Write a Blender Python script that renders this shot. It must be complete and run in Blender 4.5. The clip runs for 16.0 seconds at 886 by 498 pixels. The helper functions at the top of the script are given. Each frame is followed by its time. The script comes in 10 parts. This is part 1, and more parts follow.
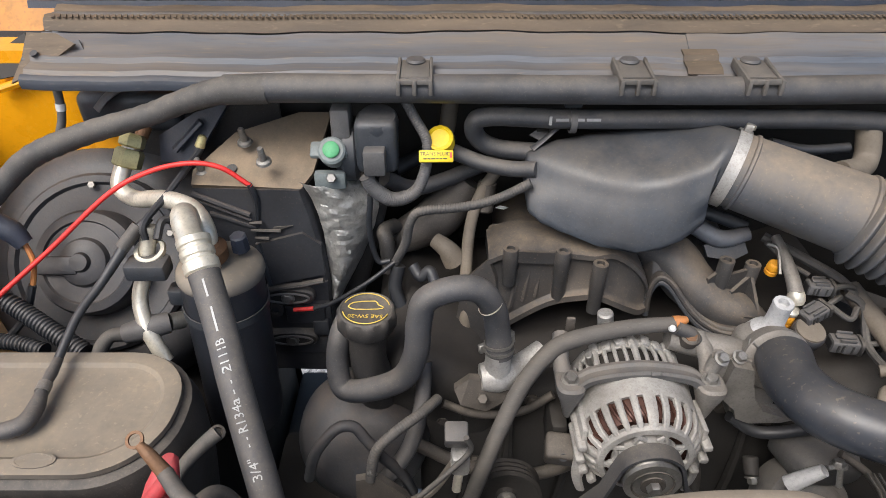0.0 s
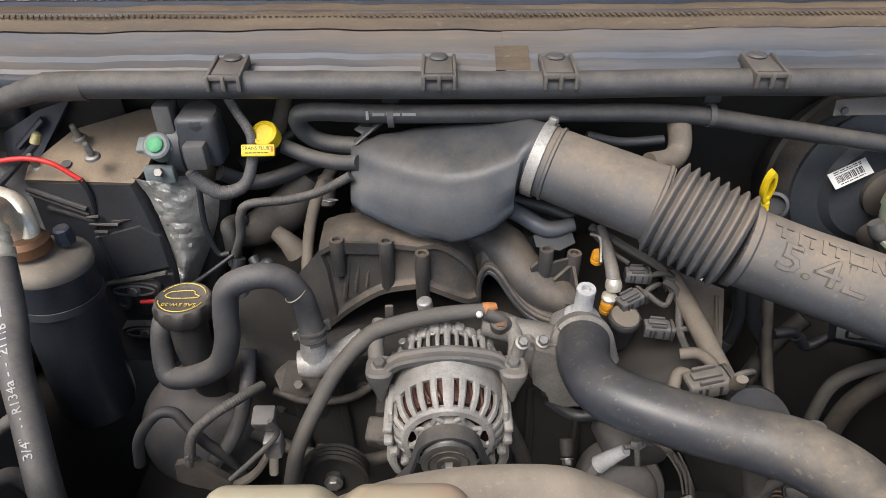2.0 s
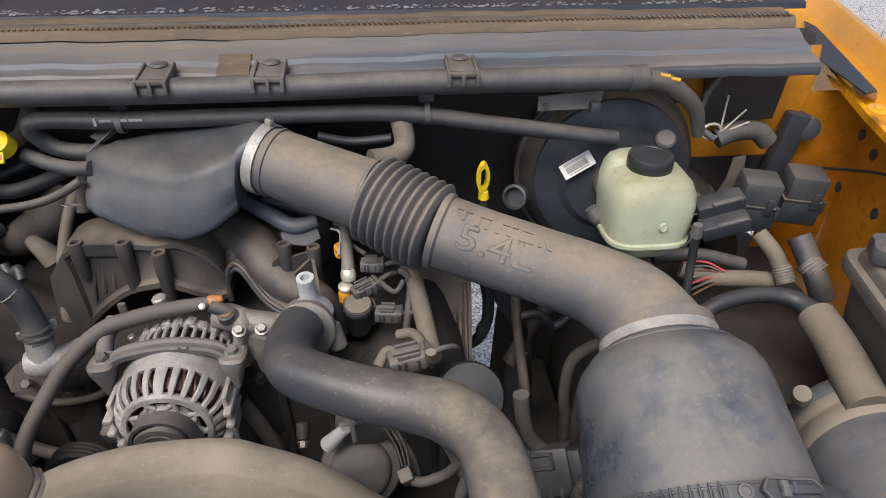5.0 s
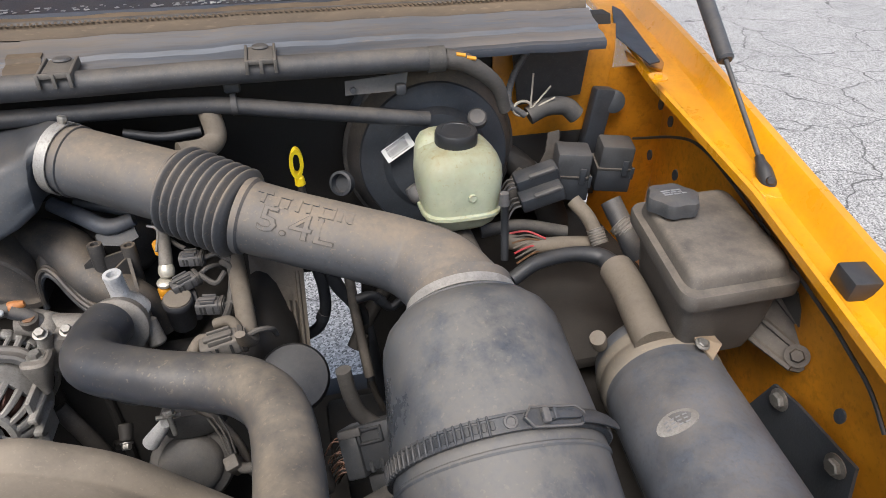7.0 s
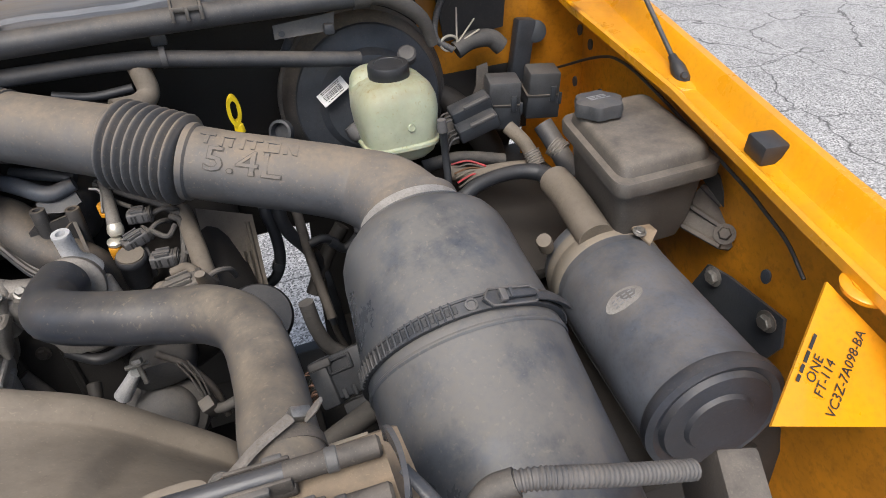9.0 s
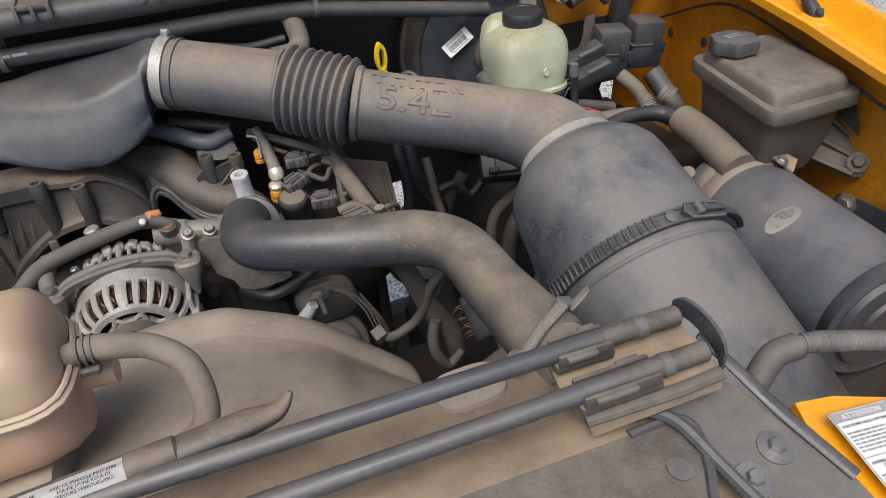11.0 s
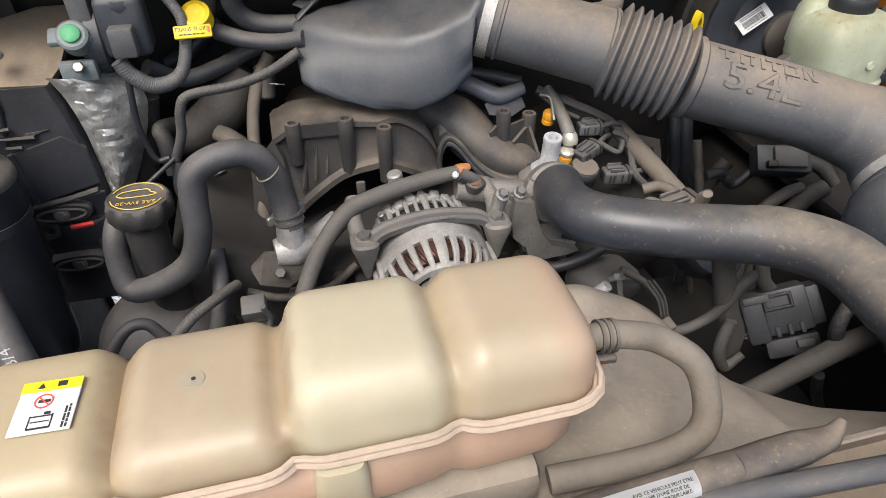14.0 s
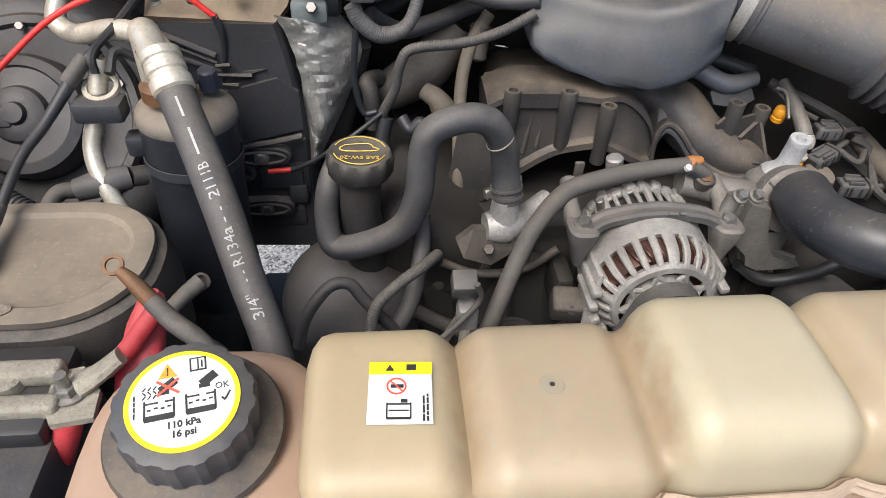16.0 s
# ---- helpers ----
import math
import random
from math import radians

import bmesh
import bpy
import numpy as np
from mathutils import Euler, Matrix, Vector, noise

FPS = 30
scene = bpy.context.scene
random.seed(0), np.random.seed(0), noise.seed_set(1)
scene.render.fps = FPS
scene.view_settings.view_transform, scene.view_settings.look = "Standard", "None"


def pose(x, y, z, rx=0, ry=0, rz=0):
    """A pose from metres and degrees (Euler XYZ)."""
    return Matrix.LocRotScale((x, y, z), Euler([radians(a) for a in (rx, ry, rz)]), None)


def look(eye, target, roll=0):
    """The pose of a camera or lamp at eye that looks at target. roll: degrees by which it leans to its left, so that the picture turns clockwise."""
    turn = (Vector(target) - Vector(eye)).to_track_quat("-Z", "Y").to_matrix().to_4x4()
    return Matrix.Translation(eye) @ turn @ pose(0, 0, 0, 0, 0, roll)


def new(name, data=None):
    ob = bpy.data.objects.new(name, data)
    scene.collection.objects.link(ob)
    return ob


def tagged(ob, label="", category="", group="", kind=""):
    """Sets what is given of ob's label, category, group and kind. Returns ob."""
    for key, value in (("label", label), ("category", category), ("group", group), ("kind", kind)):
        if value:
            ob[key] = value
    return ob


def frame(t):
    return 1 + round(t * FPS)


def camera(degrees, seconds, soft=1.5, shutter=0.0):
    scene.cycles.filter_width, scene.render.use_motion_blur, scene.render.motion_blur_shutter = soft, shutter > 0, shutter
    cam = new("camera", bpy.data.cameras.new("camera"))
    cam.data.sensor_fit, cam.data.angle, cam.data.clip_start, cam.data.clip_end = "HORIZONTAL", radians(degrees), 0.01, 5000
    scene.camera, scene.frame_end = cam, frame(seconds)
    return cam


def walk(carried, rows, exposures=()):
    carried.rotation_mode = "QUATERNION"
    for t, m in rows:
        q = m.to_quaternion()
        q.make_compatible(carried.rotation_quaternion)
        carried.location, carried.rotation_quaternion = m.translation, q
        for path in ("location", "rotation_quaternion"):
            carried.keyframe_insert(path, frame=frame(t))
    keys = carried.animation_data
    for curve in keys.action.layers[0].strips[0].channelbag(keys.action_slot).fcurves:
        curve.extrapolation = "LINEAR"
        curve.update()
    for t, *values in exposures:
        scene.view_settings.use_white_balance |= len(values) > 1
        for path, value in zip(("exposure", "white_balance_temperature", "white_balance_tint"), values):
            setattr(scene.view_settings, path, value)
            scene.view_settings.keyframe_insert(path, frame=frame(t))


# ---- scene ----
cam = camera(69.4, 16.0, soft=0.6)
METRES, EYE, TILT, LEAN, TURN = 1.4, 1.65, -36.0, 0.0, 0.0
ROWS = [
    (0.0, 0.0, 0.0, 0.0, 0.0, 0.0, -0.0),
    (0.5, 0.0386, -0.0049, -0.0038, 0.15, 0.02, -0.07),
    (1.0, 0.0727, -0.0092, -0.004, -0.04, -0.05, 0.04),
    (1.5, 0.1047, -0.0086, -0.0058, -0.29, 0.18, 0.27),
    (2.0, 0.1396, -0.0175, -0.0124, -0.46, 0.45, 0.44),
    (2.5, 0.1714, -0.0223, -0.0202, -0.79, 0.87, 0.67),
    (3.0, 0.2023, -0.0309, -0.0244, -1.27, 1.16, 1.1),
    (3.5, 0.2357, -0.0385, -0.0302, -1.96, 1.47, 1.59),
    (4.0, 0.2672, -0.0456, -0.0348, -2.63, 1.73, 2.03),
    (6.5, 0.3975, -0.076, -0.0697, -9.24, 3.07, 6.3),
    (7.0, 0.4138, -0.082, -0.0855, -11.18, 3.04, 8.23),
    (7.5, 0.4256, -0.0872, -0.1007, -12.8, 2.85, 10.32),
    (8.0, 0.4299, -0.093, -0.1171, -14.21, 2.3, 12.26),
    (10.5, 0.2824, -0.0962, -0.1491, -16.55, -0.69, 16.63),
    (11.0, 0.2462, -0.0864, -0.1437, -16.28, -0.72, 16.54),
    (11.5, 0.2088, -0.0746, -0.1357, -15.83, -1.02, 15.97),
    (12.0, 0.1742, -0.0584, -0.1256, -15.23, -1.42, 14.9),
    (12.5, 0.1419, -0.0466, -0.1157, -14.62, -1.76, 13.71),
    (13.0, 0.1137, -0.0385, -0.1051, -13.98, -2.06, 11.84),
    (13.5, 0.0865, -0.0248, -0.0976, -13.01, -2.5, 9.93),
    (14.0, 0.0561, -0.0051, -0.0852, -11.86, -3.43, 8.34),
    (14.5, 0.0314, 0.0071, -0.0779, -10.65, -4.06, 6.57),
    (15.0, 0.0037, 0.0135, -0.0765, -8.91, -4.17, 4.77),
    (15.5, -0.0184, 0.0254, -0.0746, -7.17, -4.66, 2.81),
    (16.0, -0.0433, 0.0436, -0.0694, -5.44, -5.55, 1.09),
]
walk(cam, [(t, pose(0, 0, EYE, TILT, LEAN, TURN) @ pose(METRES * x, METRES * y, METRES * z, 90 + pitch, roll, yaw)) for t, x, y, z, yaw, pitch, roll in ROWS],
     [(0.0, 0.98), (2.0, 0.95), (3.0, 0.88), (4.0, 0.78), (6.5, 0.98), (7.0, 0.93), (8.0, 0.80), (10.5, 0.90), (11.5, 0.60), (13.0, 0.76), (14.5, 1.04), (16.0, 0.95)])


# ---------------------------------------------------------------- light
scene.view_settings.exposure = 0.95
world = bpy.data.worlds.new("sky")
scene.world = world
world.use_nodes = True
wn = world.node_tree.nodes
sky = wn.new("ShaderNodeTexSky")
sky.sky_type, sky.sun_disc = "NISHITA", False
sky.sun_elevation, sky.sun_rotation = radians(53), radians(218)
sky.air_density, sky.dust_density, sky.ozone_density = 1.0, 3.0, 1.0
world.node_tree.links.new(sky.outputs[0], wn["Background"].inputs[0])
wn["Background"].inputs[1].default_value = 0.115
sun = new("sun", bpy.data.lights.new("sun", "SUN"))
sun.data.energy, sun.data.angle, sun.data.color = 1.75, radians(36), (1.0, 0.97, 0.93)
sun.matrix_world = look((-1.5, -2.4, 4.4), (0, 0, 0))

# ---------------------------------------------------------------- materials
DUST = (0.215, 0.184, 0.150)


def mat(name, base, rough=0.5, metal=0.0, dust=0.0, grain=0.18, scale=60.0, bump=0.18, vary=0.30, dust_color=DUST, coat=0.0, sss=0.0, stretch=1.0, soft=0.22, span=None, edge=(0.40, 0.60)):
    """A surface with fine and broad variation, and road dust that settles where it faces up."""
    m = bpy.data.materials.new(name)
    m.use_nodes = True
    nt, n = m.node_tree, m.node_tree.nodes
    bs = n["Principled BSDF"]
    bs.inputs["Metallic"].default_value = metal
    bs.inputs["Coat Weight"].default_value = coat
    if sss:
        bs.inputs["Subsurface Weight"].default_value = sss
        bs.inputs["Subsurface Radius"].default_value = (1.0, 0.6, 0.3)
        bs.inputs["Subsurface Scale"].default_value = 0.012
    geo = n.new("ShaderNodeNewGeometry")
    info = n.new("ShaderNodeObjectInfo")

    def tex(s, detail=4.0, rgh=0.6):
        t = n.new("ShaderNodeTexNoise")
        t.inputs["Scale"].default_value, t.inputs["Detail"].default_value, t.inputs["Roughness"].default_value = s, detail, rgh
        if stretch != 1.0:
            sc = n.new("ShaderNodeVectorMath")
            sc.operation = "MULTIPLY"
            sc.inputs[1].default_value = (stretch, 1, 1)
            nt.links.new(geo.outputs["Position"], sc.inputs[0])
            nt.links.new(sc.outputs[0], t.inputs["Vector"])
        else:
            nt.links.new(geo.outputs["Position"], t.inputs["Vector"])
        return t.outputs[0]

    def ramp(src, lo, hi, a, b):
        r = n.new("ShaderNodeMapRange")
        nt.links.new(src, r.inputs[0])
        for k, v in zip((1, 2, 3, 4), (lo, hi, a, b)):
            r.inputs[k].default_value = v
        return r.outputs[0]

    def calc(op, a, b):
        c = n.new("ShaderNodeMath")
        c.operation, c.use_clamp = op, True
        for k, v in enumerate((a, b)):
            if isinstance(v, (int, float)):
                c.inputs[k].default_value = v
            else:
                nt.links.new(v, c.inputs[k])
        return c.outputs[0]

    def mix(f, a, b):
        c = n.new("ShaderNodeMix")
        c.data_type = "RGBA"
        nt.links.new(f, c.inputs[0])
        for k, v in ((6, a), (7, b)):
            if isinstance(v, tuple):
                c.inputs[k].default_value = (*v, 1)
            else:
                nt.links.new(v, c.inputs[k])
        return c.outputs[2]

    fine, broad = tex(scale * 6, 5), tex(scale * 0.35, 5, 0.65)
    lo = tuple(c * (1 - vary) for c in base)
    hi = tuple(min(1, c * (1 + vary)) for c in base)
    col = mix(ramp(broad, 0.3, 0.7, 0, 1), lo, hi)
    gr = tuple(c * (1 - 2.5 * grain) for c in base)
    col = mix(calc("MULTIPLY", ramp(fine, 0.5, 0.75, 0, 1), 0.6), col, gr)
    rg = ramp(broad, 0.3, 0.7, max(0.04, rough - 0.08), min(1, rough + 0.1))
    if dust:
        sep = n.new("ShaderNodeSeparateXYZ")
        nt.links.new(geo.outputs["Normal"], sep.inputs[0])
        up = ramp(sep.outputs[2], -0.05, 0.85, 0.06, 1.0)
        blot = tex(scale * 0.22, 7, 0.72)
        mid = tex(scale * 0.9, 6, 0.7)
        patch = calc("ADD", calc("MULTIPLY", blot, 0.60), calc("MULTIPLY", mid, 0.40))
        f = calc("MULTIPLY", up, ramp(patch, edge[0], edge[1], soft, 1.0))
        f = calc("MULTIPLY", f, ramp(fine, 0.3, 0.6, 0.75, 1.0))
        f = calc("MULTIPLY", f, dust)
        if span:
            # handled end kept clean, dust thickens along x
            at = n.new("ShaderNodeSeparateXYZ")
            nt.links.new(geo.outputs["Position"], at.inputs[0])
            wob = calc("ADD", at.outputs[0], calc("MULTIPLY", blot, 0.10))
            f = calc("MULTIPLY", f, ramp(wob, span[0] + 0.05, span[1] + 0.05, 0.32, 1.0))
        speck = tex(scale * 11, 2, 0.5)
        f = calc("ADD", f, calc("MULTIPLY", ramp(speck, 0.62, 0.72, 0.0, 0.34), min(1.0, dust * 1.2)))
        hair = n.new("ShaderNodeTexNoise")
        hair.inputs["Scale"].default_value, hair.inputs["Detail"].default_value, hair.inputs["Distortion"].default_value = scale * 0.8, 2.0, 2.5
        nt.links.new(geo.outputs["Position"], hair.inputs["Vector"])
        c = n.new("ShaderNodeMath")
        c.operation = "COMPARE"
        nt.links.new(hair.outputs[0], c.inputs[0])
        c.inputs[1].default_value, c.inputs[2].default_value = 0.5, 0.0035
        f = calc("ADD", f, calc("MULTIPLY", calc("MULTIPLY", c.outputs[0], ramp(mid, 0.5, 0.62, 0.0, 0.05)), min(1.0, dust * 1.3)))
        col = mix(f, col, dust_color)
        rg2 = n.new("ShaderNodeMix")
        nt.links.new(f, rg2.inputs[0])
        nt.links.new(rg, rg2.inputs[2])
        rg2.inputs[3].default_value = 0.92
        rg = rg2.outputs[0]
    nt.links.new(col, bs.inputs["Base Color"])
    nt.links.new(rg, bs.inputs["Roughness"])
    if bump:
        bp = n.new("ShaderNodeBump")
        bp.inputs["Strength"].default_value, bp.inputs["Distance"].default_value = bump, 0.002
        nt.links.new(fine, bp.inputs["Height"])
        nt.links.new(bp.outputs[0], bs.inputs["Normal"])
    return m


M_BLACK = mat("black_plastic", (0.033, 0.039, 0.048), 0.38, dust=0.34)
M_BLACKD = mat("dusty_black_plastic", (0.026, 0.026, 0.027), 0.5, dust=0.62)
M_COVER = mat("slate_plastic", (0.038, 0.046, 0.058), 0.36, dust=0.42, bump=0.05, scale=40, dust_color=(0.205, 0.170, 0.132))
M_DUCT = mat("dusty_duct_plastic", (0.070, 0.076, 0.086), 0.42, dust=0.98, bump=0.08, soft=0.48, dust_color=(0.245, 0.198, 0.148), scale=26, edge=(0.42, 0.56))
M_HOUSE = mat("grey_housing_plastic", (0.056, 0.066, 0.083), 0.26, dust_color=(0.225, 0.203, 0.170), dust=0.58, scale=20, bump=0.06, soft=0.16, edge=(0.44, 0.54))
M_CAN = mat("blue_black_canister", (0.098, 0.110, 0.132), 0.34, dust=0.55, soft=0.08, scale=34, bump=0.05, vary=0.4, edge=(0.44, 0.60))
M_ACC = mat("mottled_black_can", (0.026, 0.031, 0.042), 0.40, dust=0.45, soft=0.25, scale=36, bump=0.08, vary=0.5)
M_RUBBER = mat("dusty_rubber", (0.038, 0.042, 0.050), 0.42, soft=0.35, dust=0.68, bump=0.06)
M_RUBBERC = mat("clean_rubber", (0.020, 0.023, 0.028), 0.42, dust=0.18, bump=0.04)
M_LOOM = mat("wire_loom", (0.050, 0.050, 0.050), 0.6, dust=0.6)
M_MANI = mat("brown_dusty_manifold", (0.036, 0.036, 0.037), 0.42, dust=0.66, scale=40, dust_color=(0.215, 0.165, 0.115), soft=0.12, edge=(0.42, 0.60))
M_DARK = mat("grimy_iron", (0.024, 0.022, 0.020), 0.7, dust=0.24, dust_color=(0.085, 0.066, 0.050))
M_BRKT = mat("grimy_bracket", (0.055, 0.048, 0.042), 0.6, dust=0.7)
M_ALU = mat("cast_aluminium", (0.46, 0.45, 0.43), 0.5, metal=0.65, dust=0.5, bump=0.3)
M_CORR = mat("white_corroded_aluminium", (0.50, 0.50, 0.50), 0.75, metal=0.1, dust=0.2, bump=0.5, vary=0.2)
M_ALUD = mat("dirty_cast_aluminium", (0.26, 0.245, 0.225), 0.55, metal=0.5, dust=0.75, bump=0.3)
M_ALUP = mat("aluminium_pipe", (0.70, 0.65, 0.54), 0.32, metal=0.50, dust=0.12, bump=0.05)
M_STEEL = mat("steel_bolt", (0.30, 0.29, 0.27), 0.42, metal=0.8, dust=0.25)
M_BRASS = mat("brass_nut", (0.46, 0.40, 0.19), 0.35, metal=0.5, dust=0.15)
M_COPPER = mat("copper_winding", (0.085, 0.040, 0.030), 0.45, metal=0.5)
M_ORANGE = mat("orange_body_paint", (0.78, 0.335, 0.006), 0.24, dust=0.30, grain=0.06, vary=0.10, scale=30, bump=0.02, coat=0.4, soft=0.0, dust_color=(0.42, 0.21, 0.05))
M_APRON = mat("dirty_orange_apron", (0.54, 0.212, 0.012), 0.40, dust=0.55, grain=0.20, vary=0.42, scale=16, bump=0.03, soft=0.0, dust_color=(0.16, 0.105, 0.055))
M_CRUST = mat("corroded_clamp", (0.34, 0.32, 0.26), 0.7, metal=0.3, dust=0.3, bump=0.6, vary=0.4)
M_COWL = mat("dusty_blue_black_paint", (0.088, 0.101, 0.121), 0.42, dust=0.86, scale=30, bump=0.04, vary=0.55, dust_color=(0.245, 0.190, 0.135), stretch=0.10, coat=0.05, soft=0.10)
M_LIP = mat("blue_black_lip", (0.040, 0.050, 0.068), 0.5, dust=0.40, scale=40, bump=0.03, stretch=0.2)
M_SEAL = mat("perished_rubber_seal", (0.085, 0.066, 0.048), 0.7, dust=0.85, scale=30, stretch=0.25, dust_color=(0.26, 0.19, 0.125))
M_SHROUD = mat("dusty_shroud", (0.205, 0.172, 0.134), 0.58, dust=0.94, vary=0.4, dust_color=(0.355, 0.298, 0.230), bump=0.05, scale=28, soft=0.35)
M_AMBER = mat("aged_translucent_tank", (0.41, 0.345, 0.225), 0.34, dust=0.16, grain=0.05, vary=0.34, scale=20, bump=0.03, sss=0.35)
M_SEAM = mat("pale_weld_seam", (0.46, 0.355, 0.265), 0.5, dust=0.2, grain=0.05, vary=0.2, scale=30, bump=0.05)
M_PINK = mat("coolant_stained_tank", (0.46, 0.315, 0.225), 0.4, dust=0.2, grain=0.03, vary=0.12, scale=14, bump=0.02, sss=0.3)
M_BRAKE = mat("aged_green_reservoir", (0.400, 0.435, 0.320), 0.28, dust=0.85, grain=0.05, vary=0.30, scale=20, bump=0.02, sss=0.3, dust_color=(0.27, 0.225, 0.11), soft=0.1)
M_YELLOW = mat("yellow_plastic", (0.80, 0.56, 0.01), 0.4, dust=0.12, grain=0.05)
M_RED = mat("red_wire", (0.72, 0.035, 0.03), 0.4, dust=0.06)
M_REDB = mat("red_boot", (0.50, 0.045, 0.055), 0.5, dust=0.25)
M_BLUE = mat("navy_plastic", (0.026, 0.034, 0.054), 0.4, dust=0.25)
M_GREEN = mat("green_cap", (0.09, 0.36, 0.16), 0.5, dust=0.1)
M_CLIPG = mat("grey_green_clip", (0.17, 0.20, 0.20), 0.5, dust=0.35)
M_RUST = mat("rusty_terminal", (0.19, 0.095, 0.045), 0.6, metal=0.4, dust=0.2, bump=0.3)
M_AMBERC = mat("amber_clip", (0.80, 0.34, 0.02), 0.4, dust=0.2)
M_LEAD = mat("copper_wire_ends", (0.20, 0.105, 0.070), 0.55, dust=0.4)
M_TAPE = mat("dusty_cloth_tape", (0.070, 0.066, 0.062), 0.7, dust=0.42, scale=45, stretch=0.4)
M_TERRA = mat("orange_boot", (0.50, 0.19, 0.05), 0.5, dust=0.2)
M_WHITE = mat("white_label", (0.68, 0.68, 0.66), 0.45, dust=0.12, grain=0.02, vary=0.04, bump=0)
M_INK = mat("label_ink", (0.03, 0.03, 0.03), 0.5, bump=0)
M_INKG = mat("grey_print", (0.28, 0.28, 0.28), 0.5, bump=0)
M_INKY = mat("yellow_print", (0.72, 0.52, 0.10), 0.5, bump=0)
M_INKW = mat("white_print", (0.40, 0.40, 0.39), 0.5, bump=0)
M_INKR = mat("red_print", (0.70, 0.10, 0.06), 0.5, bump=0)
M_INKO = mat("orange_print", (0.85, 0.30, 0.03), 0.5, bump=0)
M_LABELY = mat("yellow_label", (0.85, 0.68, 0.02), 0.45, bump=0, vary=0.05, grain=0.02)
M_LID = mat("dusty_lid", (0.115, 0.105, 0.092), 0.5, dust=0.95, dust_color=(0.275, 0.225, 0.165), scale=20, bump=0.05, soft=0.35, vary=0.4)
M_FLAKE = mat("greyed_white_paint", (0.34, 0.34, 0.35), 0.6, vary=0.3)
M_RHOSE = mat("brown_dusty_hose", (0.030, 0.036, 0.048), 0.32, span=(0.36, 0.50), dust=0.95, bump=0.05, dust_color=(0.235, 0.195, 0.145), scale=20, soft=0.38, edge=(0.42, 0.57))
M_BOOST = mat("dust_caked_shell", (0.034, 0.036, 0.040), 0.5, dust=1.0, dust_color=(0.285, 0.228, 0.170), scale=40, soft=0.55, bump=0.04)
M_CLIPT = mat("tan_grey_clip", (0.105, 0.098, 0.090), 0.55, dust=0.7)
M_TIE = mat("beige_tie", (0.42, 0.38, 0.31), 0.5, dust=0.3)
M_CAPG = mat("slate_cap", (0.058, 0.062, 0.068), 0.42, dust=0.38)
M_PLUG = mat("grey_connector", (0.085, 0.085, 0.088), 0.5, dust=0.5)
M_WASH = mat("brown_grey_reservoir", (0.060, 0.055, 0.050), 0.5, dust=0.8)
M_SUPPORT = mat("dusty_support_steel", (0.16, 0.125, 0.088), 0.55, dust=0.9, dust_color=(0.30, 0.225, 0.15))
M_PLATE = mat("grey_painted_plate", (0.085, 0.085, 0.085), 0.45, dust=0.65)
M_ROD = mat("black_steel_rod", (0.040, 0.046, 0.056), 0.26, dust=0.45, stretch=0.3)
M_JACK = mat("dusty_black_bar", (0.030, 0.033, 0.038), 0.34, dust=0.85, scale=30, soft=0.1, dust_color=(0.24, 0.185, 0.13))
M_BLOW = mat("dark_moulded_plastic", (0.032, 0.035, 0.041), 0.45, dust=0.48, soft=0.05, scale=30, dust_color=(0.16, 0.125, 0.095))
M_RFOIL = mat("torn_dulled_foil", (0.68, 0.67, 0.64), 0.40, metal=0.5, dust=0.14, bump=0.5, scale=40, vary=0.4)
M_RIB = mat("dusty_alternator_casting", (0.40, 0.385, 0.36), 0.55, metal=0.35, dust=0.40, bump=0.35, vary=0.35)
M_TAN = mat("tan_cardboard_hose", (0.15, 0.125, 0.095), 0.7, dust=0.7)


def tint(m, x0, x1, stops, amount=0.7):
    """Stains that change along the tank: colours at shares of the way from x0 to x1."""
    nt, n = m.node_tree, m.node_tree.nodes
    bs = n["Principled BSDF"]
    src = bs.inputs["Base Color"].links[0].from_socket
    geo, sep, r, c, nz, ra, a = (n.new(k) for k in ("ShaderNodeNewGeometry", "ShaderNodeSeparateXYZ", "ShaderNodeMapRange", "ShaderNodeMix", "ShaderNodeTexNoise", "ShaderNodeValToRGB", "ShaderNodeMath"))
    nz.inputs["Scale"].default_value = 70
    nt.links.new(geo.outputs["Position"], nz.inputs["Vector"])
    nt.links.new(geo.outputs["Position"], sep.inputs[0])
    a.operation = "MULTIPLY_ADD"
    nt.links.new(nz.outputs[0], a.inputs[0])
    a.inputs[1].default_value = 0.016
    nt.links.new(sep.outputs[0], a.inputs[2])
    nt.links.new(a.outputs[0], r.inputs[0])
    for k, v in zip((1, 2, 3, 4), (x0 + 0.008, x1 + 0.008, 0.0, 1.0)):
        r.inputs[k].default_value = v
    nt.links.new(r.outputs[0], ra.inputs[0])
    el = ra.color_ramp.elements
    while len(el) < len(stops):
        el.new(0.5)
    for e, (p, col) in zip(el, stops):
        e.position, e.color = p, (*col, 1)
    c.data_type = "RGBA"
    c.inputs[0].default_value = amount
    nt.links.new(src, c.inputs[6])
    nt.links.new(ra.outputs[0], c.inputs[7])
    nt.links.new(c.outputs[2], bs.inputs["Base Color"])


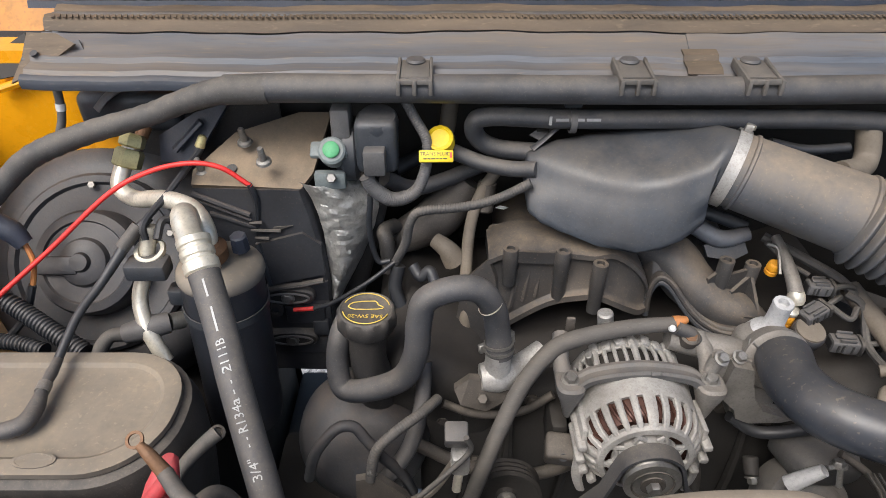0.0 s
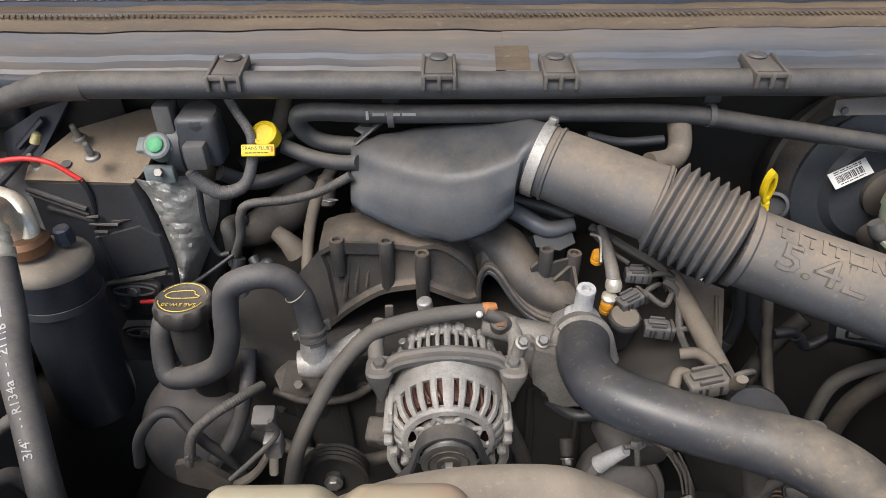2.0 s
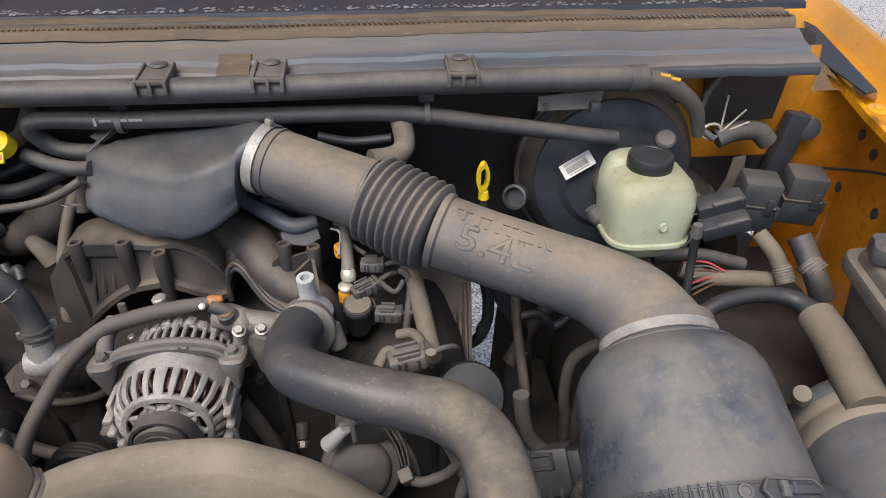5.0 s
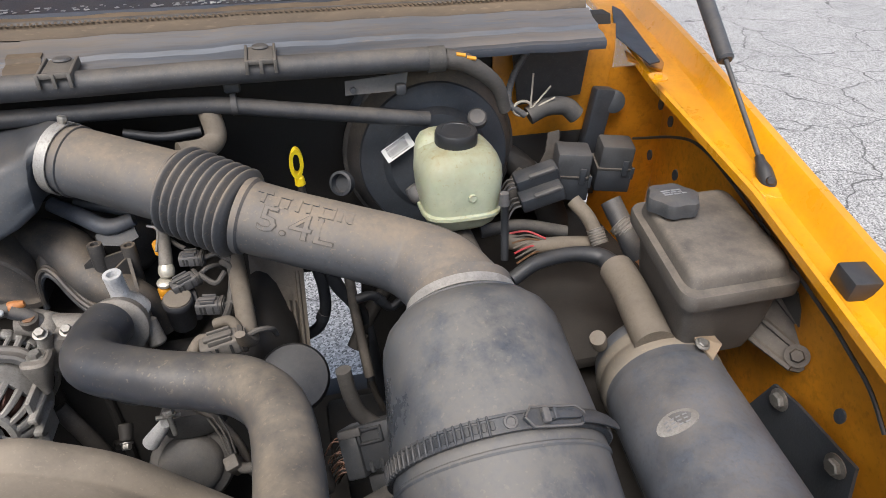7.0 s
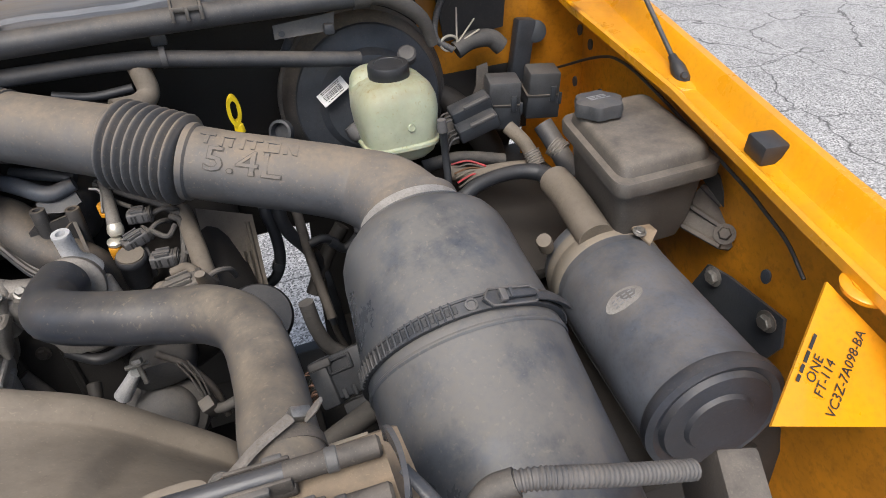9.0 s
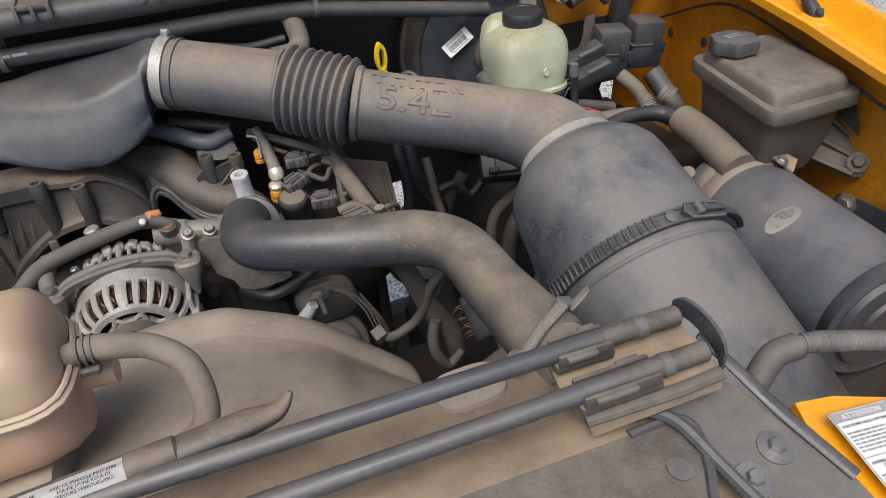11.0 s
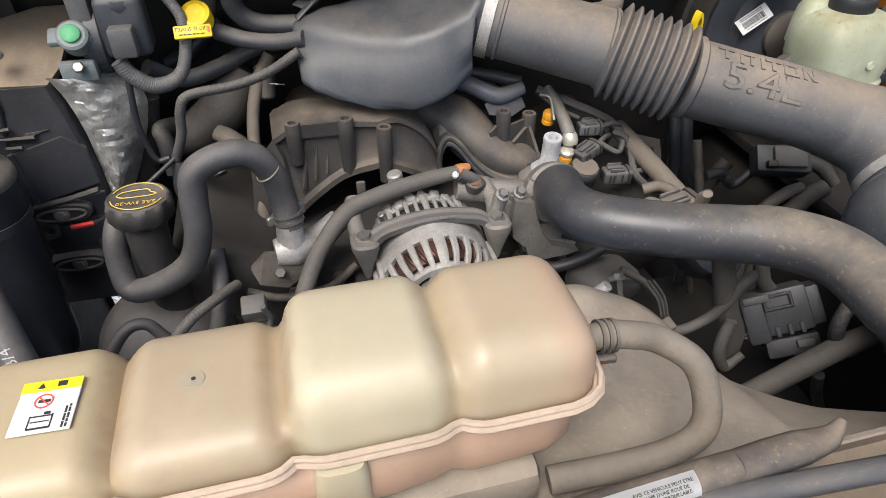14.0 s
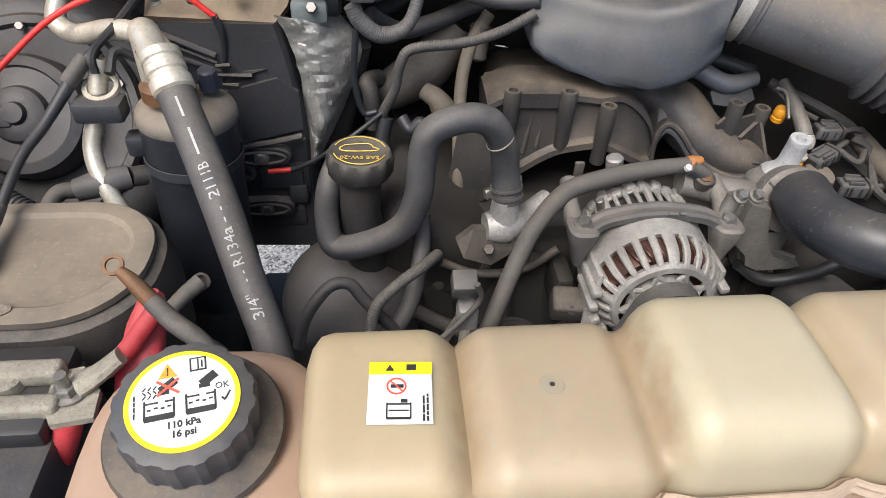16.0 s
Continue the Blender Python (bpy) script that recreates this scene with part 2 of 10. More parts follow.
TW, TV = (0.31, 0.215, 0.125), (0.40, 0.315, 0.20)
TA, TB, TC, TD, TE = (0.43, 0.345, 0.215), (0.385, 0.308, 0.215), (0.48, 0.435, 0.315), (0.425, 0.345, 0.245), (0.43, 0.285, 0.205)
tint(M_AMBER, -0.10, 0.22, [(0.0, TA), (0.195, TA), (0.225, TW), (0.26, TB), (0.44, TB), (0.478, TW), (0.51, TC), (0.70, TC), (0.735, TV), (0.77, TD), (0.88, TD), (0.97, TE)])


def asphalt():
    m = mat("weathered_asphalt", (0.345, 0.333, 0.315), 0.9, vary=0.12, grain=0.05, scale=8, bump=0.3)
    nt, n = m.node_tree, m.node_tree.nodes
    bs = n["Principled BSDF"]
    src = bs.inputs["Base Color"].links[0].from_socket
    geo = n.new("ShaderNodeNewGeometry")
    warp = n.new("ShaderNodeTexNoise")
    warp.inputs["Scale"].default_value = 3.0
    nt.links.new(geo.outputs["Position"], warp.inputs["Vector"])
    add = n.new("ShaderNodeVectorMath")
    add.operation = "MULTIPLY_ADD"
    nt.links.new(warp.outputs[1], add.inputs[0])
    add.inputs[1].default_value = (0.35, 0.35, 0.35)
    nt.links.new(geo.outputs["Position"], add.inputs[2])
    crack = n.new("ShaderNodeTexVoronoi")
    crack.feature = "DISTANCE_TO_EDGE"
    crack.inputs["Scale"].default_value = 1.35
    nt.links.new(add.outputs[0], crack.inputs["Vector"])
    r = n.new("ShaderNodeMapRange")
    nt.links.new(crack.outputs[0], r.inputs[0])
    for k, v in zip((1, 2, 3, 4), (0.003, 0.011, 0.75, 0.0)):
        r.inputs[k].default_value = v
    stone = n.new("ShaderNodeTexVoronoi")
    stone.inputs["Scale"].default_value = 150
    nt.links.new(geo.outputs["Position"], stone.inputs["Vector"])
    c1 = n.new("ShaderNodeMix")
    c1.data_type, c1.blend_type = "RGBA", "OVERLAY"
    c1.inputs[0].default_value = 0.92
    nt.links.new(src, c1.inputs[6])
    bw = n.new("ShaderNodeRGBToBW")
    nt.links.new(stone.outputs["Color"], bw.inputs[0])
    nt.links.new(bw.outputs[0], c1.inputs[7])
    c2 = n.new("ShaderNodeMix")
    c2.data_type = "RGBA"
    nt.links.new(r.outputs[0], c2.inputs[0])
    nt.links.new(c1.outputs[2], c2.inputs[6])
    c2.inputs[7].default_value = (0.045, 0.043, 0.04, 1)
    nt.links.new(c2.outputs[2], bs.inputs["Base Color"])
    return m


M_ASPHALT = asphalt()

# ---------------------------------------------------------------- building blocks
HOME = {}


def finish(name, bm, material, home, angle=38):
    if home:
        bmesh.ops.translate(bm, verts=bm.verts, vec=-Vector(home))
    bmesh.ops.recalc_face_normals(bm, faces=bm.faces)
    me = bpy.data.meshes.new(name)
    bm.to_mesh(me)
    bm.free()
    me.polygons.foreach_set("use_smooth", [True] * len(me.polygons))
    me.set_sharp_from_angle(angle=radians(angle))
    me.materials.append(material)
    return me


def thing(name, loc, label, category, group="", kind=""):
    ob = new(name)
    ob.location = loc
    ob.empty_display_size = 0.02
    HOME[ob.name] = Vector(loc)
    return tagged(ob, label, category, group, kind)


def part(name, bm, material, parent, label="", angle=38):
    """One mesh, drawn in world places, under a thing or under a part."""
    home = HOME[parent.name]
    ob = new(name, finish(name, bm, material, home, angle))
    ob.parent = parent
    HOME[ob.name] = home
    return tagged(ob, label)


def solo(name, bm, material, label, category, group="", kind="", angle=38):
    """A thing that is one mesh, with its origin at its lowest middle."""
    lo = [min(v.co[k] for v in bm.verts) for k in range(3)]
    hi = [max(v.co[k] for v in bm.verts) for k in range(3)]
    home = Vector(((lo[0] + hi[0]) / 2, (lo[1] + hi[1]) / 2, lo[2]))
    ob = new(name, finish(name, bm, material, home, angle))
    ob.location = home
    HOME[ob.name] = home
    return tagged(ob, label, category, group, kind)


def B():
    return bmesh.new()


def aim(p, d, up="Y"):
    """A frame at p whose z axis points along d."""
    return Matrix.Translation(p) @ Vector(d).to_track_quat("Z", up).to_matrix().to_4x4()


def box(bm, m, size, bevel=0.003, seg=2):
    """A bevelled box centred on m (a matrix or a place)."""
    if not isinstance(m, Matrix):
        m = Matrix.Translation(m)
    r = bmesh.ops.create_cube(bm, size=1, matrix=Matrix.Diagonal((*size, 1)))
    vs = r["verts"]
    if bevel:
        es = list({e for v in vs for e in v.link_edges})
        g = bmesh.ops.bevel(bm, geom=es, offset=min(bevel, 0.45 * min(size)), segments=seg, affect="EDGES", profile=0.5)
        vs = list({v for f in g["faces"] for v in f.verts} | {v for v in vs if v.is_valid})
    bmesh.ops.transform(bm, matrix=m, verts=vs)
    return bm


def rings(bm, loops, caps=True, closed=False):
    """A skin over rings of equal count."""
    rows = [[bm.verts.new(p) for p in loop] for loop in loops]
    n = len(rows[0])
    pairs = list(zip(rows, rows[1:])) + ([(rows[-1], rows[0])] if closed else [])
    for a, b in pairs:
        for i in range(n):
            bm.faces.new((a[i], a[(i + 1) % n], b[(i + 1) % n], b[i]))
    if caps and not closed:
        bm.faces.new(rows[0][::-1])
        bm.faces.new(rows[-1])
    return bm


def lathe(bm, m, profile, seg=28, wobble=None):
    """Turn (radius, height) pairs about the z axis of m."""
    loops = []
    for r, h in profile:
        loops.append([m @ Vector((max(r, 1e-4) * math.cos(a), max(r, 1e-4) * math.sin(a), h)) for a in (2 * math.pi * k / seg for k in range(seg))])
    return rings(bm, loops)


def hoop(bm, m, profile, seg=40):
    """A closed ring: the profile is a loop of (radius, height)."""
    loops = []
    for r, h in profile:
        loops.append([m @ Vector((r * math.cos(a), r * math.sin(a), h)) for a in (2 * math.pi * k / seg for k in range(seg))])
    return rings(bm, loops, closed=True)


def rod(bm, a, b, r, r2=None, seg=14, bevel=0.0):
    a, b = Vector(a), Vector(b)
    d = b - a
    h, r2 = d.length, r if r2 is None else r2
    e = min(bevel, 0.3 * h, 0.5 * r)
    prof = [(r - e, 0), (r, e), (r2, h - e), (r2 - e, h)] if e else [(r, 0), (r2, h)]
    return lathe(bm, aim(a, d), prof, seg)


def spline(pts, step=8):
    """A Catmull-Rom line through pts."""
    P = [Vector(p) for p in pts]
    if len(P) == 2:
        return [P[0].lerp(P[1], k / step) for k in range(step + 1)]
    P = [2 * P[0] - P[1]] + P + [2 * P[-1] - P[-2]]
    out = []
    for a, b, c, d in zip(P, P[1:], P[2:], P[3:]):
        for k in range(step):
            t = k / step
            out.append(0.5 * (2 * b + (c - a) * t + (2 * a - 5 * b + 4 * c - d) * t * t + (3 * b - a - 3 * c + d) * t ** 3))
    return out + [P[-2]]


def along(line):
    """Axes along a line with no twist."""
    out, side = [], None
    for i, p in enumerate(line):
        t = (line[min(i + 1, len(line) - 1)] - line[max(i - 1, 0)]).normalized()
        if side is None:
            side = t.cross(Vector((0, 0, 1)))
            if side.length < 0.1:
                side = t.cross(Vector((0, 1, 0)))
        side = (side - t * side.dot(t)).normalized()
        out.append((p, t, side, side.cross(t)))
    return out


def tube(bm, pts, r, seg=12, step=8, pitch=0.0, depth=0.0, flat=1.0):
    """A hose through pts. r: one radius or one a point. pitch and depth: corrugation."""
    line = spline(pts, step)
    if pitch:
        fine, total = [line[0]], 0.0
        for a, b in zip(line, line[1:]):
            n = max(1, round((b - a).length / (pitch / 4)))
            fine += [a.lerp(b, (k + 1) / n) for k in range(n)]
        line = fine
    rs = r if isinstance(r, (list, tuple)) else [r, r]
    loops, n = [], len(line) - 1
    for i, (p, t, s, u) in enumerate(along(line)):
        f = i / n * (len(rs) - 1)
        k = min(int(f), len(rs) - 2)
        q = rs[k] + (rs[k + 1] - rs[k]) * (f - k)
        if pitch:
            q -= depth * (i % 4 in (2, 3))
        loops.append([p + s * (q * math.cos(a)) + u * (q * flat * math.sin(a)) for a in (2 * math.pi * j / seg for j in range(seg))])
    return rings(bm, loops)


def oval(c, hy, hz, n=3.0, seg=28, x=None, ax="x"):
    """A ring with squarish corners in the plane across x (or y, z), about c."""
    out = []
    for k in range(seg):
        a = 2 * math.pi * k / seg
        u = math.copysign(abs(math.cos(a)) ** (2 / n), math.cos(a)) * hy
        v = math.copysign(abs(math.sin(a)) ** (2 / n), math.sin(a)) * hz
        out.append(Vector(c) + (Vector((0, u, v)) if ax == "x" else Vector((u, 0, v)) if ax == "y" else Vector((u, v, 0))))
    return out


def slab(bm, outline, depth, m=None):
    """A flat piece: an outline in the xy plane of m, thick along -z."""
    m = m or Matrix()
    top = [bm.verts.new(m @ Vector((x, y, 0))) for x, y in outline]
    low = [bm.verts.new(m @ Vector((x, y, -depth))) for x, y in outline]
    n = len(top)
    bm.faces.new(top)
    bm.faces.new(low[::-1])
    for i in range(n):
        bm.faces.new((top[i], low[i], low[(i + 1) % n], top[(i + 1) % n]))
    return bm


def sheet(bm, pts, depth):
    """A plate through places in order, thick along its own normal, downwards."""
    P = [Vector(p) for p in pts]
    nrm = Vector((0, 0, 0))
    for a, b in zip(P, P[1:] + P[:1]):
        nrm += a.cross(b)
    nrm = nrm.normalized()
    if nrm.z < 0:
        nrm = -nrm
    top = [bm.verts.new(p) for p in P]
    low = [bm.verts.new(p - nrm * depth) for p in P]
    n = len(P)
    bm.faces.new(top)
    bm.faces.new(low[::-1])
    for i in range(n):
        bm.faces.new((top[i], low[i], low[(i + 1) % n], top[(i + 1) % n]))
    return bm


def hexbolt(bm, p, d, r=0.007, h=0.006, washer=0.0):
    m = aim(p, d)
    if washer:
        lathe(bm, m, [(washer, 0), (washer, 0.0015), (r * 0.9, 0.002)], 18)
    lathe(bm, m, [(r, 0.001), (r, h * 0.8), (r * 0.82, h)], 6)
    return bm


def band(bm, m, r, width, thick=0.0015, seg=32):
    """A hose clamp about the z axis of m."""
    loops = [[m @ Vector((q * math.cos(a), q * math.sin(a), h)) for a in (2 * math.pi * k / seg for k in range(seg))]
             for q, h in ((r, -width / 2), (r + thick, -width / 2), (r + thick, width / 2), (r, width / 2))]
    return rings(bm, loops, closed=True)


def words(name, text, size, m, material, parent, depth=0.0004, wrap=None, label="", bold=0.0):
    """Letters on the xy plane of m (or laid by wrap), as one mesh."""
    cu = bpy.data.curves.new(name, "FONT")
    cu.body, cu.size, cu.extrude, cu.align_x, cu.align_y = text, size, depth, "CENTER", "CENTER"
    cu.resolution_u, cu.offset = 2, bold
    tmp = bpy.data.objects.new(name, cu)
    me = bpy.data.meshes.new_from_object(tmp)
    bpy.data.objects.remove(tmp)
    bm = B()
    bm.from_mesh(me)
    for v in bm.verts:
        v.co = wrap(v.co) if wrap else m @ v.co
    return part(name, bm, material, parent, label)


def bars(bm, m, rows, width, gap, thick, seed=1):
    """Lines of print too small to read, as plain bars."""
    rnd = random.Random(seed)
    for k in range(rows):
        x = -width / 2
        while x < width / 2 - gap:
            w = min(rnd.uniform(1.5, 4.5) * gap, width / 2 - x)
            box(bm, m @ Matrix.Translation((x + w / 2, -k * gap * 1.5, 0)), (w, gap * 0.75, thick), 0)
            x += w + gap * 0.6
    return bm

# ---------------------------------------------------------------- ground
bm = B()
G = 0.15
for k in range(1):
    vs = [bm.verts.new((x, y, G)) for x, y in ((-400, -400), (400, -400), (400, 400), (-400, 400))]
    bm.faces.new(vs)
ground = new("ground", finish("ground", bm, M_ASPHALT, None))
tagged(ground, "light grey weathered asphalt with fine cracks", "ground", kind="structure")

# ---------------------------------------------------------------- truck body
body = thing("truck_body", (0.24, 0.4, G), "orange truck body with its front end open", "truck body", kind="structure")


def run(bm, profile, x0, x1, thick=0.0016, n=14, sag=None):
    """A pressed sheet: a line of (y, z) drawn out along x."""
    prof = [Vector((0, y, z)) for y, z in profile]
    off = []
    for i, p in enumerate(prof):
        t = (prof[min(i + 1, len(prof) - 1)] - prof[max(i - 1, 0)]).normalized()
        off.append(p + Vector((0, t.z, -t.y)) * thick)
    loop = prof + off[::-1]
    loops = []
    for k in range(n + 1):
        x = x0 + (x1 - x0) * k / n
        dz = sag(x) if sag else 0
        loops.append([Vector((x, p.y, p.z + dz)) for p in loop])
    return rings(bm, loops)


# cowl: the folded ledge behind the engine, its seal and the grille edge
XL, XR = -0.45, 1.012


def dent(x):
    """Small waves of an old pressing."""
    return 0.0011 * math.sin(11 * x + 1) + 0.0008 * math.sin(37 * x) + 0.0005 * math.sin(83 * x + 2)


cowl = part("cowl_ledge", run(B(), [(0.668, 1.381), (0.659, 1.383), (0.655, 1.388), (0.656, 1.394), (0.661, 1.3975), (0.664, 1.397), (0.668, 1.4015), (0.684, 1.404), (0.687, 1.4095), (0.692, 1.411), (0.7034, 1.414), (0.7136, 1.420), (0.723, 1.424),
                                   (0.7252, 1.410), (0.7388, 1.408), (0.746, 1.425)], XL, XR, n=120, sag=dent), M_COWL, body, "dusty blue-black painted cowl ledge")
part("cowl_lap_joint", run(B(), [(0.6545, 1.3943), (0.66, 1.3988), (0.666, 1.4028), (0.683, 1.4053), (0.686, 1.4108), (0.692, 1.4123), (0.7034, 1.4153), (0.7136, 1.4213), (0.7222, 1.4253)], 0.272, XR, n=70, sag=dent), M_COWL, body)
FOLD = [(0.6535, 1.3845), (0.652, 1.390), (0.6535, 1.3955), (0.658, 1.3985), (0.661, 1.3985)]
for a, b in ((XL, -0.060), (0.0, 0.172), (0.225, 0.262), (0.355, 0.525), (0.60, XR)):
    part("cowl_lip_fold", run(B(), FOLD, a, b, 0.0016, n=20, sag=dent), M_LIP, body, "rolled blue-black lip")
part("cowl_patch", run(B(), [(0.662, 1.3995), (0.668, 1.4042), (0.683, 1.4068), (0.686, 1.4122), (0.6973, 1.4148)], 0.262, 0.300, 0.002, n=4), M_SEAL, body, "torn brown patch at the lap")
seal = part("hood_seal", run(B(), [(0.7288, 1.424), (0.7331, 1.434), (0.7402, 1.438), (0.7495, 1.437), (0.7531, 1.428), (0.7578, 1.428), (0.7614, 1.437), (0.7708, 1.441), (0.7803, 1.439), (0.785, 1.430)], XL, XR, 0.004, n=100, sag=dent), M_SEAL, body, "perished brown rubber hood seal")
bm = B()
for k in range(210):
    x = XL + 0.01 + (XR - XL - 0.02) * k / 209
    box(bm, pose(x, 0.7374, 1.4385, 8, 0, 18), (0.0030, 0.008, 0.0014), 0)
tagged(part("seal_ribbing", bm, M_SEAL, seal), kind="stuff")
part("seal_bead", tube(B(), [(XL, 0.7566, 1.432), (0.3, 0.7566, 1.433), (XR, 0.7555, 1.432)], 0.006, 10), M_RUBBER, seal)
part("cowl_gutter", run(B(), [(0.7826, 1.430), (0.7873, 1.426), (0.7935, 1.428), (0.7958, 1.434)], XL, XR, 0.002), M_BLACK, body)
part("cowl_grille_panel", run(B(), [(0.7943, 1.432), (0.797, 1.4395), (0.82, 1.445), (0.95, 1.475), (1.1, 1.52)], XL - 0.05, XR + 0.05, 0.003), M_BLUE, body, "blue-black cowl panel with flaking white paint at its edge")
bm = B()
rnd = random.Random(5)
for k in range(480):
    x = XL + (XR - XL) * rnd.random()
    y = 0.799 + 0.012 * rnd.random() ** 2
    s = rnd.uniform(0.0008, 0.0035)
    box(bm, pose(x, y, 1.4408 + (y - 0.797) * 0.23, 12, 0, rnd.uniform(0, 90)), (s * 2, s, 0.0006), 0)
tagged(part("paint_flakes", bm, M_FLAKE, body, "flaking white paint specks"), kind="stuff")

# clips that hold the loom cover to the cowl lip
clip_mat = M_CLIPT


def cowl_clip(x):
    c = thing("cowl_clip", (x, 0.655, 1.36), "dusty black plastic clip on the cowl lip", "clip", "clips along the cowl lip")
    part("top_plate", box(B(), pose(x, 0.652, 1.4085, 6, 0, 0), (0.030, 0.040, 0.003), 0.0012), clip_mat, c)
    for dx in (-0.0168, 0.0168):
        part("side_rib", box(B(), pose(x + dx, 0.646, 1.4065, 8, 0, 0), (0.0036, 0.052, 0.011), 0.0014), clip_mat, c)
    for dx in (-0.0165, 0.0, 0.0165):
        part("leg", box(B(), (x + dx, 0.6205, 1.4010), (0.0042, 0.005, 0.016), 0.001), clip_mat, c)
    part("upper_bar", box(B(), (x, 0.6225, 1.4065), (0.036, 0.005, 0.006), 0.0015), clip_mat, c)
    part("push_pin", lathe(B(), Matrix.Translation((x, 0.668, 1.411)), [(0.0098, 0), (0.0108, 0.0015), (0.009, 0.0036), (0.003, 0.0045)], 20), M_PLUG, c)


for x in (-0.029, 0.198, 0.327, 0.551):
    cowl_clip(x)

# loom cover under the lip
LC = [(-0.185, 0.638, 1.393), (0.0, 0.638, 1.392), (0.305, 0.638, 1.39), (0.5, 0.638, 1.392), (0.759, 0.64, 1.39)]
loom = thing("loom_cover", (0.3, 0.64, 1.36), "long dark foam loom cover under the cowl", "wiring")
part("foam_tube", tube(B(), [Vector(p) + Vector((0, 0, 0.001)) for p in LC], 0.0150, 18), M_RUBBER, loom)
part("end_cuff", tube(B(), [(0.756, 0.64, 1.39), (0.778, 0.64, 1.39)], 0.0165, 16), M_LOOM, loom)
part("tail", tube(B(), [(0.778, 0.64, 1.39), (0.809, 0.64, 1.381), (0.851, 0.645, 1.349), (0.868, 0.65, 1.309)], [0.0130, 0.0122, 0.0105, 0.0085], 14, pitch=0.010, depth=0.0003), M_TAPE, loom)
for q in ((0.792, 0.632, 1.3965), (0.806, 0.632, 1.3915)):
    part("wire_bit", tube(B(), [q, Vector(q) + Vector((0.012, -0.001, -0.002))], 0.0026, 6), M_AMBERC, loom, "bare orange wire")
part("tape_band", tube(B(), [(-0.228, 0.64, 1.391), (-0.182, 0.638, 1.393)], 0.0158, 14), M_LOOM, loom)
part("taped_branch", tube(B(), [(-0.185, 0.638, 1.393), (-0.228, 0.642, 1.39), (-0.274, 0.645, 1.377), (-0.319, 0.643, 1.361), (-0.389, 0.635, 1.343), (-0.443, 0.62, 1.325), (-0.478, 0.61, 1.299), (-0.51, 0.6, 1.269)], [0.0150, 0.0142, 0.0128, 0.0122, 0.0126, 0.0128, 0.0126, 0.0122], 14, pitch=0.016, depth=0.0005), M_LOOM, loom, "dusty taped wiring branch")

# firewall and the dark back of the bay
part("firewall", run(B(), [(0.80, 1.40), (0.775, 1.40), (0.76, 1.36), (0.80, 1.10), (0.86, 0.95)], -0.62, 1.075, 0.003), M_DARK, body)
for a, b in ((-0.62, -0.30), (-0.20, 0.500), (0.668, 1.10)):
    part("toe_board", run(B(), [(0.859, 0.952), (0.92, 0.80), (0.98, 0.45)], a, b, 0.003), M_DARK, body)
# unseen dark box added to fill the void beside the engine
part("transmission_side", box(B(), (0.530, 0.78, 0.78), (0.02, 0.34, 0.50), 0.008), M_DARK, body)
part("frame_rail", box(B(), (0.655, 0.42, 0.74), (0.17, 0.47, 0.16), 0.012), M_DARK, body, "grimy chassis rail")
part("frame_rail", box(B(), (-0.165, 0.42, 0.74), (0.17, 0.47, 0.16), 0.012), M_DARK, body, "grimy chassis rail")
part("crossmember", box(B(), (0.24, 0.99, 0.36), (1.75, 0.06, 0.34), 0.01), M_DARK, body)
part("firewall_corner", run(B(), [(0.76, 1.405), (0.735, 1.40), (0.737, 1.352)], -0.62, -0.285, 0.003), M_ORANGE, body, "orange painted firewall corner")
part("firewall_lining", run(B(), [(0.737, 1.353), (0.738, 1.30), (0.75, 1.22)], -0.395, -0.20, 0.003), M_BLACKD, body)
part("firewall_corner", run(B(), [(0.737, 1.352), (0.738, 1.30), (0.75, 1.22)], -0.62, -0.397, 0.003), M_ORANGE, body, "orange painted firewall corner")
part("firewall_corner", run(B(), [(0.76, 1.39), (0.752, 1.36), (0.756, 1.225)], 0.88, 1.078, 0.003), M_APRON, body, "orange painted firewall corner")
part("firewall_lining", run(B(), [(0.756, 1.225), (0.76, 1.10)], 0.88, 1.078, 0.003), M_DARK, body)
bm = B()
sheet(bm, [(0.903, 0.735, 1.371), (1.026, 0.735, 1.369), (1.019, 0.735, 1.293), (0.917, 0.735, 1.284)], 0.004)
part("insulation_flap", bm, M_BLACKD, body)
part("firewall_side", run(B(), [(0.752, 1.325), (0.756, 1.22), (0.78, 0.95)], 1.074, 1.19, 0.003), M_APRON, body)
# the apron's darker orange stands in for weaker light on this panel
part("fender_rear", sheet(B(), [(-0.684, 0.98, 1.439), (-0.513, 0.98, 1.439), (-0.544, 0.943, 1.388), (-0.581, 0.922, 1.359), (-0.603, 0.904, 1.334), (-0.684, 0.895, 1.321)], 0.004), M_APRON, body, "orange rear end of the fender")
part("cowl_corner", sheet(B(), [(-0.455, 0.704, 1.431), (-0.422, 0.703, 1.43), (-0.402, 0.696, 1.421), (-0.434, 0.682, 1.401), (-0.471, 0.671, 1.386), (-0.46, 0.687, 1.408)], 0.003), M_SEAL, body, "folded dusty cowl corner")
part("corner_hole", lathe(B(), aim((-0.444, 0.686, 1.414), (0, -0.5, 0.85)), [(0.004, -0.002), (0.004, 0.0006), (0.001, 0.0006)], 12), M_BLACK, body)
part("cowl_pocket", sheet(B(), [(-0.444, 0.7, 1.412), (-0.402, 0.707, 1.422), (-0.394, 0.697, 1.409), (-0.437, 0.696, 1.407)], 0.002), M_LIP, body, "dark slate pocket in the cowl")
